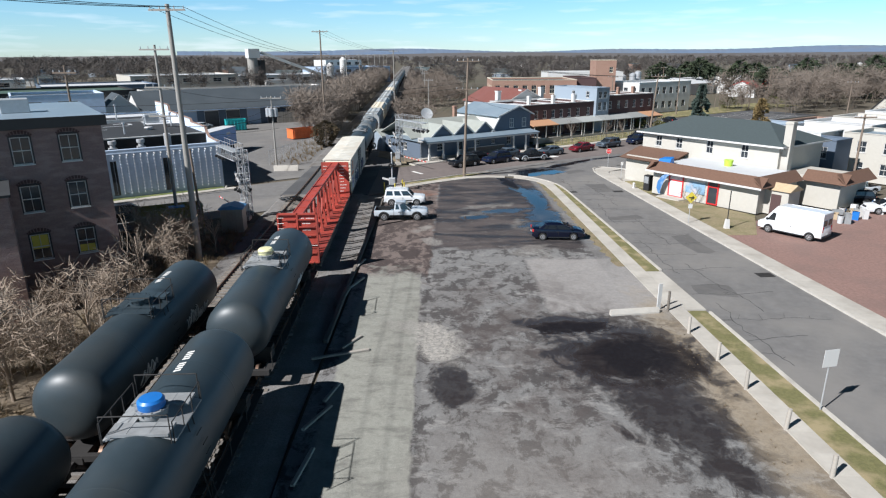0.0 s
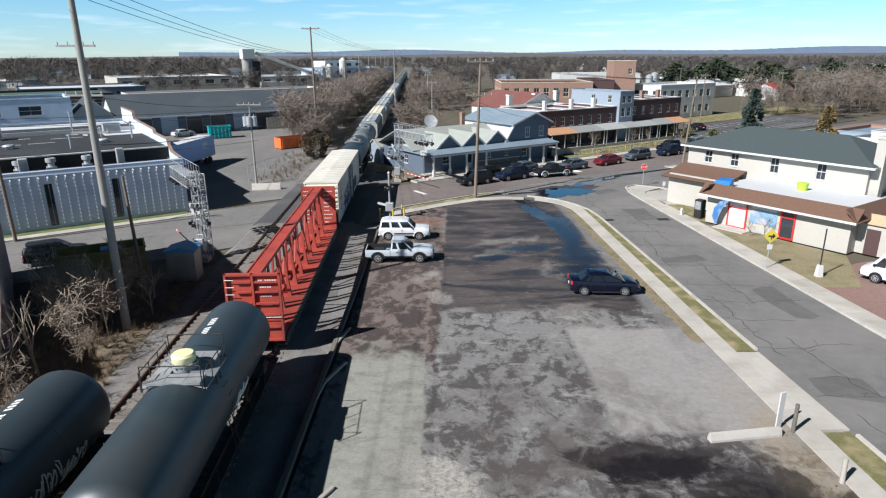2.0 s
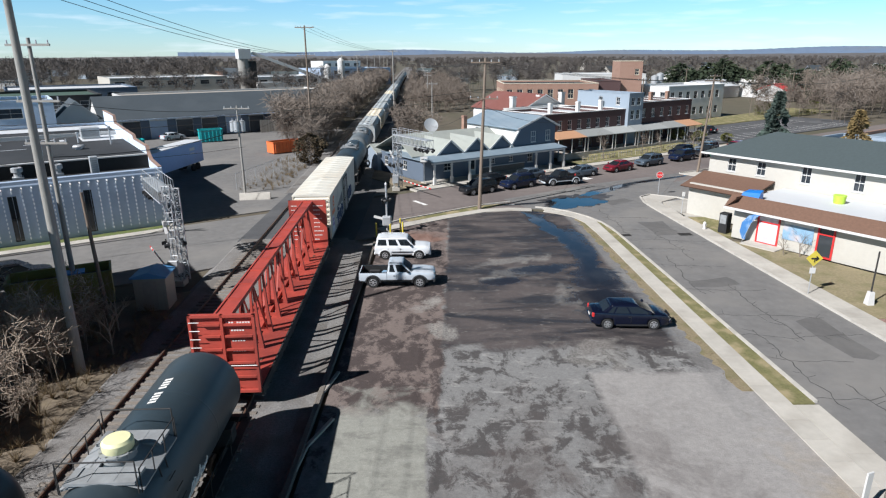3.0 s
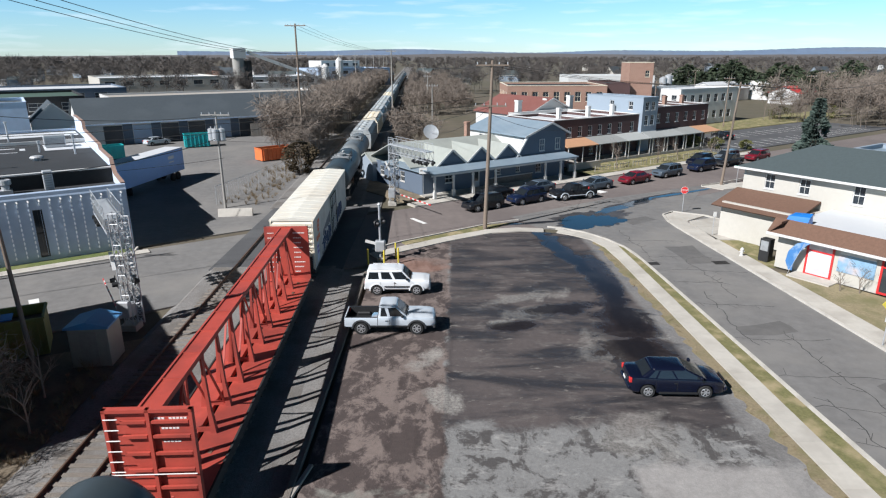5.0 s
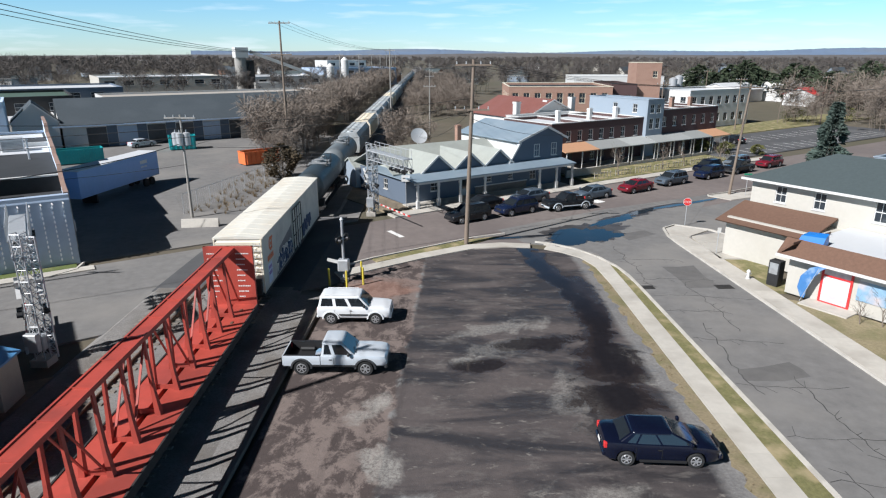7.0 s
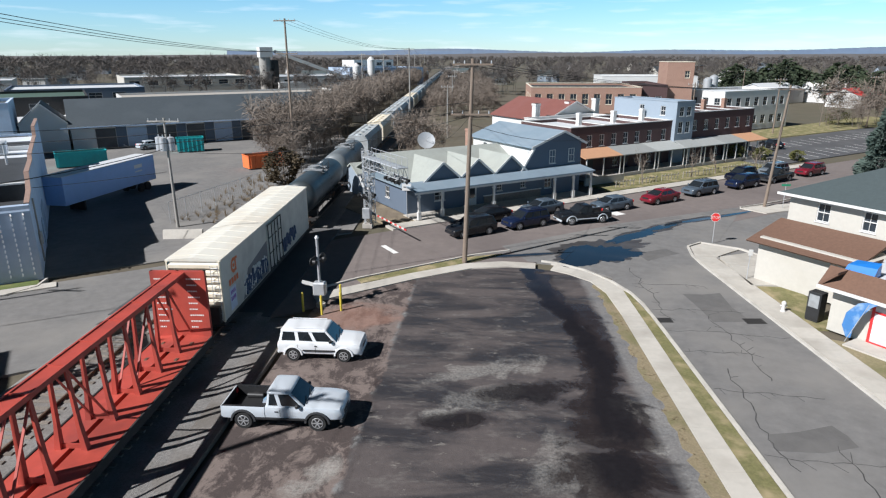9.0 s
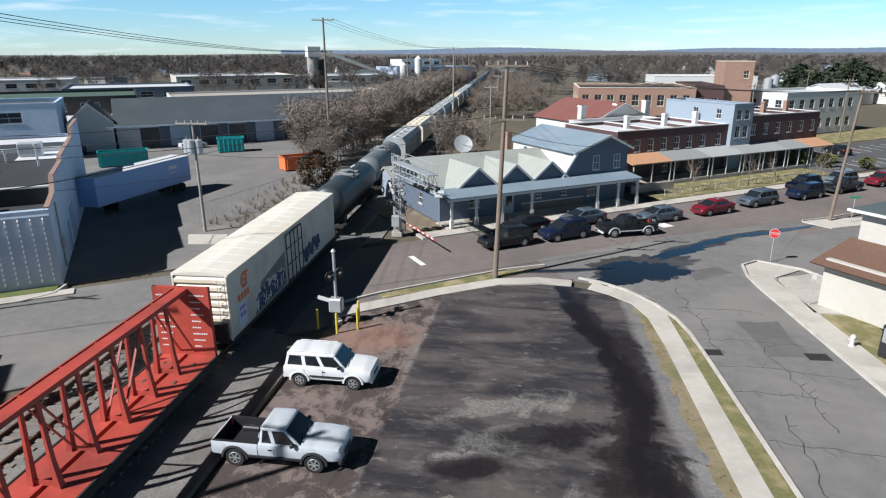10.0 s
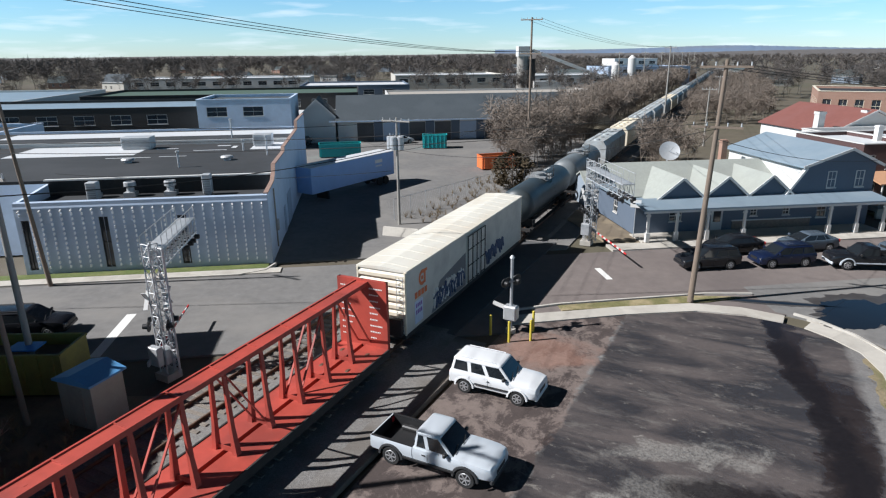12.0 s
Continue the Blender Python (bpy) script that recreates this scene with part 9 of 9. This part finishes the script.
places = []
far_places = []
while len(places) + len(far_places) < 4300:                      # woods out to the horizon
    a, r = radians(rnd.uniform(-82, 58)), 230 * (1 + 6.6 * rnd.random() ** 1.15)
    x, y = r * math.sin(a), 30 + r * math.cos(a)
    dense = noise.noise(Vector((x / 120, y / 120, 0)))
    if not clear(x, y) or (r < 400 and dense < 0.0) or (r < 600 and dense < -0.15):
        continue
    (places if r < 430 else far_places).append((rnd.randrange(5), x, y, -0.2, rnd.uniform(9, 17.5) * (0.98 if a < -0.35 else 0.82), rnd.uniform(0, 6.28)))
scatter("woods", far_kinds, places, WOODS, "brown leafless woods beyond the works", "woods")
scatter("woods", dot_kinds, far_places, WOODS, "brown leafless woods reaching to the horizon", "woods")
places = []
while len(places) < 1250:                                         # tangled brush along the railway
    s, side_ = 98 + 330 * rnd.random() ** 1.5, rnd.choice((-1, 1))
    off = -rnd.uniform(7.5, 14.5) if side_ < 0 else rnd.uniform(5.5, 26)
    if (side_ < 0 and s < 112) or (side_ > 0 and s < 128 + (off - 5) * 0.4):
        continue
    q = TRACK @ Vector((off, s, 0))
    g = GRID.inverted() @ q
    if side_ < 0 and g.x < 50 and g.y < 165 or any(u0 < g.x < u1 and v0 < g.y < v1 for u0, u1, v0, v1 in keep_out[12:]):
        continue
    places.append((rnd.randrange(5), q.x, q.y, -0.2, rnd.uniform(4.2, 9.8) * (1.08 if side_ < 0 else 0.85), rnd.uniform(0, 6.28)))
scatter("brush", far_kinds, places, BARK, "tangled leafless brush beside the railway", "brush")
near_kinds = [plant_kind(40 + s, 3, 0.55, 7, 170, 0.36, 1.0, 0.55, 1.2) for s in range(4)]
for kd in range(4):
    near_kinds[kd][0][:] = near_kinds[kd][0] / near_kinds[kd][0][:, 2].max()
places = []
while len(places) < 300:                                         # pale scrub between mill and tracks
    x, y = rnd.uniform(-27, -15.2), rnd.uniform(8, 53)
    if (GRID.inverted() @ Vector((x, y, 0))).y > 42.5 and (GRID.inverted() @ Vector((x, y, 0))).x < 9.0:
        continue
    if x > -16.2 - max(0, (y - 36)) * 0.12:
        continue
    places.append((rnd.randrange(4), x, y, -0.1, rnd.uniform(1.8, 5.0) * (0.62 if x > -17.5 else 1.0), rnd.uniform(0, 6.28)))
scatter("dry_scrub", near_kinds, places, BARK_PALE, "pale leafless scrub along the second track", "scrub")
for k in range(12):
    bare_tree(rnd.uniform(-21.5, -17) + (0 if k < 6 else 2.0), 14 + 2.6 * k, rnd.uniform(4.0, 6.5), 100 + k, "pale leafless sapling beside the tracks", BARK_PALE, 3, 0.5, "sapling", "tree", 5)
for k in range(4):
    bare_tree(-20.5 + 1.2 * k, 50.3 + 1.5 * (k % 3), 3.4, 130 + k, "pale leafless shrub under the tall pole", BARK_PALE, 4, 0.7, "bare_shrub", "shrub", 7)
for k, (x, y, h) in enumerate(((26.0, 115.5, 5.0), (33.5, 120.5, 4.6), (37.5, 123.0, 4.2), (44.5, 127.5, 4.5), (30.2, 68.0, 2.6), (29.6, 66.6, 2.4))):
    bare_tree(x, y, h, 160 + k, "small leafless garden tree", BARK, 4, 0.75)
bare_tree(61.4 * 0.825 - 39.2 * 0.565, 61.4 * 0.565 + 39.2 * 0.825, 2.2, 150, "small leafless shrub before the shop window", BARK, 4, 0.8, "bare_shrub", "shrub", 8)
for k, (x, y, h) in enumerate(((92, 118, 14), (99, 124, 15), (105, 112, 14), (88, 108, 13), (112, 130, 15), (82, 96, 12))):
    bare_tree(x, y, h, 180 + k, "large bare tree beyond the terrace", BARK, 4, 0.65)


def leafy(name, x, y, h, w, mat, seed, label, count=1500, size=0.22, conical=False, group=""):
    """A crown of many small leaf blades round a stem, uneven and with gaps."""
    r = random.Random(seed)
    t = thing(name, at(I, x, y, -0.05), label, "shrub" if h < 6 else "tree", group)
    part("trunk", rod(bmesh.new(), (0, 0, 0), (0.05, 0, h * 0.9), 0.02 * h + 0.03, 0.03, n=8), BARK, t)
    v, f = [], []
    while len(f) < count:
        z = r.random()
        lay = (math.floor(z * 19) + r.random() * 0.8) / 19 if conical else z
        rad = (w * (1 - lay) ** 0.85 * (0.82 + 0.18 * math.sin(31 * lay + seed))) if conical else w * math.sqrt(max(0.02, 1 - (2 * lay - 0.9) ** 2))
        a = r.uniform(0, 2 * math.pi)
        rr = rad * math.sqrt(r.uniform(0.12, 1)) * (1 + (0.3 if conical else 0.75) * noise.noise(Vector((math.cos(a) * 1.6, math.sin(a) * 1.6, lay * 3 + seed))))
        if noise.noise(Vector((math.cos(a) * rr, math.sin(a) * rr, lay * h)) * 0.9) < -0.22:
            continue
        p = Vector((rr * math.cos(a), rr * math.sin(a), h * (0.06 + 0.94 * lay) - (0.12 * rr if conical else 0)))
        d = Vector((math.cos(a), math.sin(a), r.uniform(-0.5, 0.4))).normalized() * size * r.uniform(0.6, 1.6)
        s = d.cross(Vector((r.gauss(0, 1), r.gauss(0, 1), r.gauss(0, 1)))).normalized() * size * 0.35
        o = len(v)
        v += [p - s, p + d * 0.5 - s * 1.2, p + d, p + s]
        f.append((o, o + 1, o + 2, o + 3))
    me = bpy.data.meshes.new("crown")
    me.from_pydata([tuple(p) for p in v], [], f)
    me.materials.append(mat)
    o = new("crown", me)
    o.parent = t


leafy("spruce", 38.4, 89.8, 11.6, 3.4, NEEDLES, 3, "tall blue-green spruce behind the shop", 9000, 0.34, True)
leafy("evergreen_shrub", -18.6, 112.5, 4.6, 2.3, surface("rusty evergreen", (0.075, 0.055, 0.03), 0.95, var=0.4, scale=2), 5, "rusty dark evergreen shrub beside the railway", 3000, 0.26)
leafy("evergreen_shrub", 44.9, 85.7, 9.9, 3.3, surface("tawny evergreen", (0.19, 0.135, 0.055), 0.95, var=0.35, scale=3), 6, "tawny conical evergreen behind the shop", 5200, 0.32, True)
for k, (u, v, h, w) in enumerate(((116.5, 84.5, 2.0, 1.3), (120.5, 81.2, 1.6, 1.1), (113.2, 86.5, 2.4, 1.2), (190, 100, 3.5, 2.4), (178, 106, 3.2, 2.6))):
    q = GRID @ Vector((u, v, 0))
    leafy("garden_shrub", q.x, q.y, h, w, SHRUBLEAF, 20 + k, "rounded olive green garden shrub", 900, 0.22, False, "garden shrubs")
PINE = surface("dark pine needles", (0.030, 0.044, 0.022), 0.95, var=0.35, scale=0.6, col2=(0.055, 0.066, 0.03), scale2=0.2)
for k in range(26):
    r = random.Random(300 + k)
    leafy("pine", 96 + 3.1 * k + r.uniform(-3, 3), 268 + r.uniform(-22, 26) - 1.2 * k, r.uniform(9, 14.5), r.uniform(4.0, 6.5), PINE, 40 + k, "dark broad distant pine tree", 1000, 1.0, False, "pines")
places = []
while len(places) < 470:                                         # scattered trees round the houses and lawns
    u, v = (rnd.uniform(112, 330), rnd.uniform(-10, 118)) if rnd.random() < 0.6 else (rnd.uniform(150, 260), rnd.uniform(80, 150))
    q = GRID @ Vector((u, v, 0))
    if not clear(q.x, q.y) or (80 < v < 100 and u < 150):
        continue
    places.append((rnd.randrange(5), q.x, q.y, -0.2, rnd.uniform(5, 13), rnd.uniform(0, 6.28)))
scatter("garden_trees", far_kinds, places, BARK, "leafless trees between the far houses", "trees")
for k in range(26):
    r = random.Random(820 + k)
    u, v = r.uniform(135, 320), r.uniform(5, 60)
    q = GRID @ Vector((u, v, 0))
    gabled("far_house", "pale house beyond the shop among bare trees", 0, r.uniform(9, 14), 0, 8, r.uniform(3, 5.5), r.uniform(6, 8), r.choice((WHITE, CREAM_WALL, SIDING_PALE, BRICK)), r.choice((ROOF_SHOP, ROOF_BLUE, ROOF_TAR)), "u", front=[(2, 3, 1.2, 2.4), (5.5, 6.5, 1.2, 2.4)], left=[(2, 3, 1.2, 2.4), (5, 6, 1.2, 2.4)], category="house", m=at(I, q.x, q.y, -0.1, 34.4 + r.uniform(-6, 6)))
# dry tufts along verges
tuft = []
for s in range(3):
    r = random.Random(500 + s)
    bars = [(Vector((0, 0, 0)), Vector((r.gauss(0, 0.35), r.gauss(0, 0.35), r.uniform(0.5, 1.0))), 0.02, 0.006) for _ in range(22)]
    v, f = bars_mesh(bars, 3)
    tuft.append((v, np.array(f)))
places = []
for _ in range(900):
    z = rnd.random()
    if z < 0.45:
        x, y = rnd.uniform(-21, -15.3), rnd.uniform(10, 56)
    elif z < 0.6:
        q = TRACK @ Vector((-rnd.uniform(7.5, 13), rnd.uniform(94, 118), 0))
        x, y = q.x, q.y
    elif z < 0.8:
        y = rnd.uniform(-10, 36)
        x = inner(y) - rnd.uniform(0.3, 1.8)
    else:
        y = rnd.uniform(46, 78)
        x = inner(y) - rnd.uniform(0.1, 0.8)
    s_ = rnd.uniform(0.25, 0.8) if x < 0 else rnd.uniform(0.05, 0.16)
    places.append((rnd.randrange(3), x, y, -0.03, s_, rnd.uniform(0, 6.28)))
scatter("dry_grass", tuft, places, DRYLEAF, "tawny dry grass tufts along the verges", "grass")

# ---------------------------------------------------------------- distance
def ridge(dist, z_top, a0, a1, seed, mat, label, rough=0.5):
    v, f = [], []
    n = 700
    for k in range(n + 1):
        a = radians(a0 + (a1 - a0) * k / n)
        h = z_top * (0.75 + rough * noise.noise(Vector((k * 0.011, seed, 0))) + 0.035 * noise.noise(Vector((k * 0.37, seed, 4))))
        for d, z in ((dist - 350, -2), (dist, max(h, 3)), (dist + 300, -2)):
            v.append((d * math.sin(a), d * math.cos(a), z))
    for k in range(n):
        for j in (0, 1):
            o = 3 * k + j
            f.append((o, o + 3, o + 4, o + 1))
    me = bpy.data.meshes.new("far_hills")
    me.from_pydata(v, [], f)
    me.materials.append(mat)
    tagged(new("far_hills", me), label, "hills", kind="structure")


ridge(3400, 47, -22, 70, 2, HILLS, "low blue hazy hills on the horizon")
ridge(2300, 21, -85, 70, 5, surface("far winter woods", (0.105, 0.095, 0.09), 1.0, var=0.3, scale=0.05), "far brown wooded rise on the horizon", 0.35)
# scattered far houses among the trees
for k in range(46):
    r = random.Random(700 + k)
    a, d = radians(r.uniform(-62, 48)), r.uniform(330, 760)
    x, y = d * math.sin(a), 30 + d * math.cos(a)
    if not clear(x, y):
        continue
    m = at(I, x, y, -0.1, r.uniform(-40, 40))
    gabled("far_house", "pale house far off among bare trees", 0, r.uniform(9, 15), 0, 8, r.uniform(3, 5.5), r.uniform(6, 8), r.choice((WHITE, CREAM_WALL, SIDING_PALE, BRICK)), r.choice((ROOF_SHOP, ROOF_BLUE, ROOF_TAR)), "u", front=[(2, 3, 1.2, 2.4), (5.5, 6.5, 1.2, 2.4)], category="house", m=m)
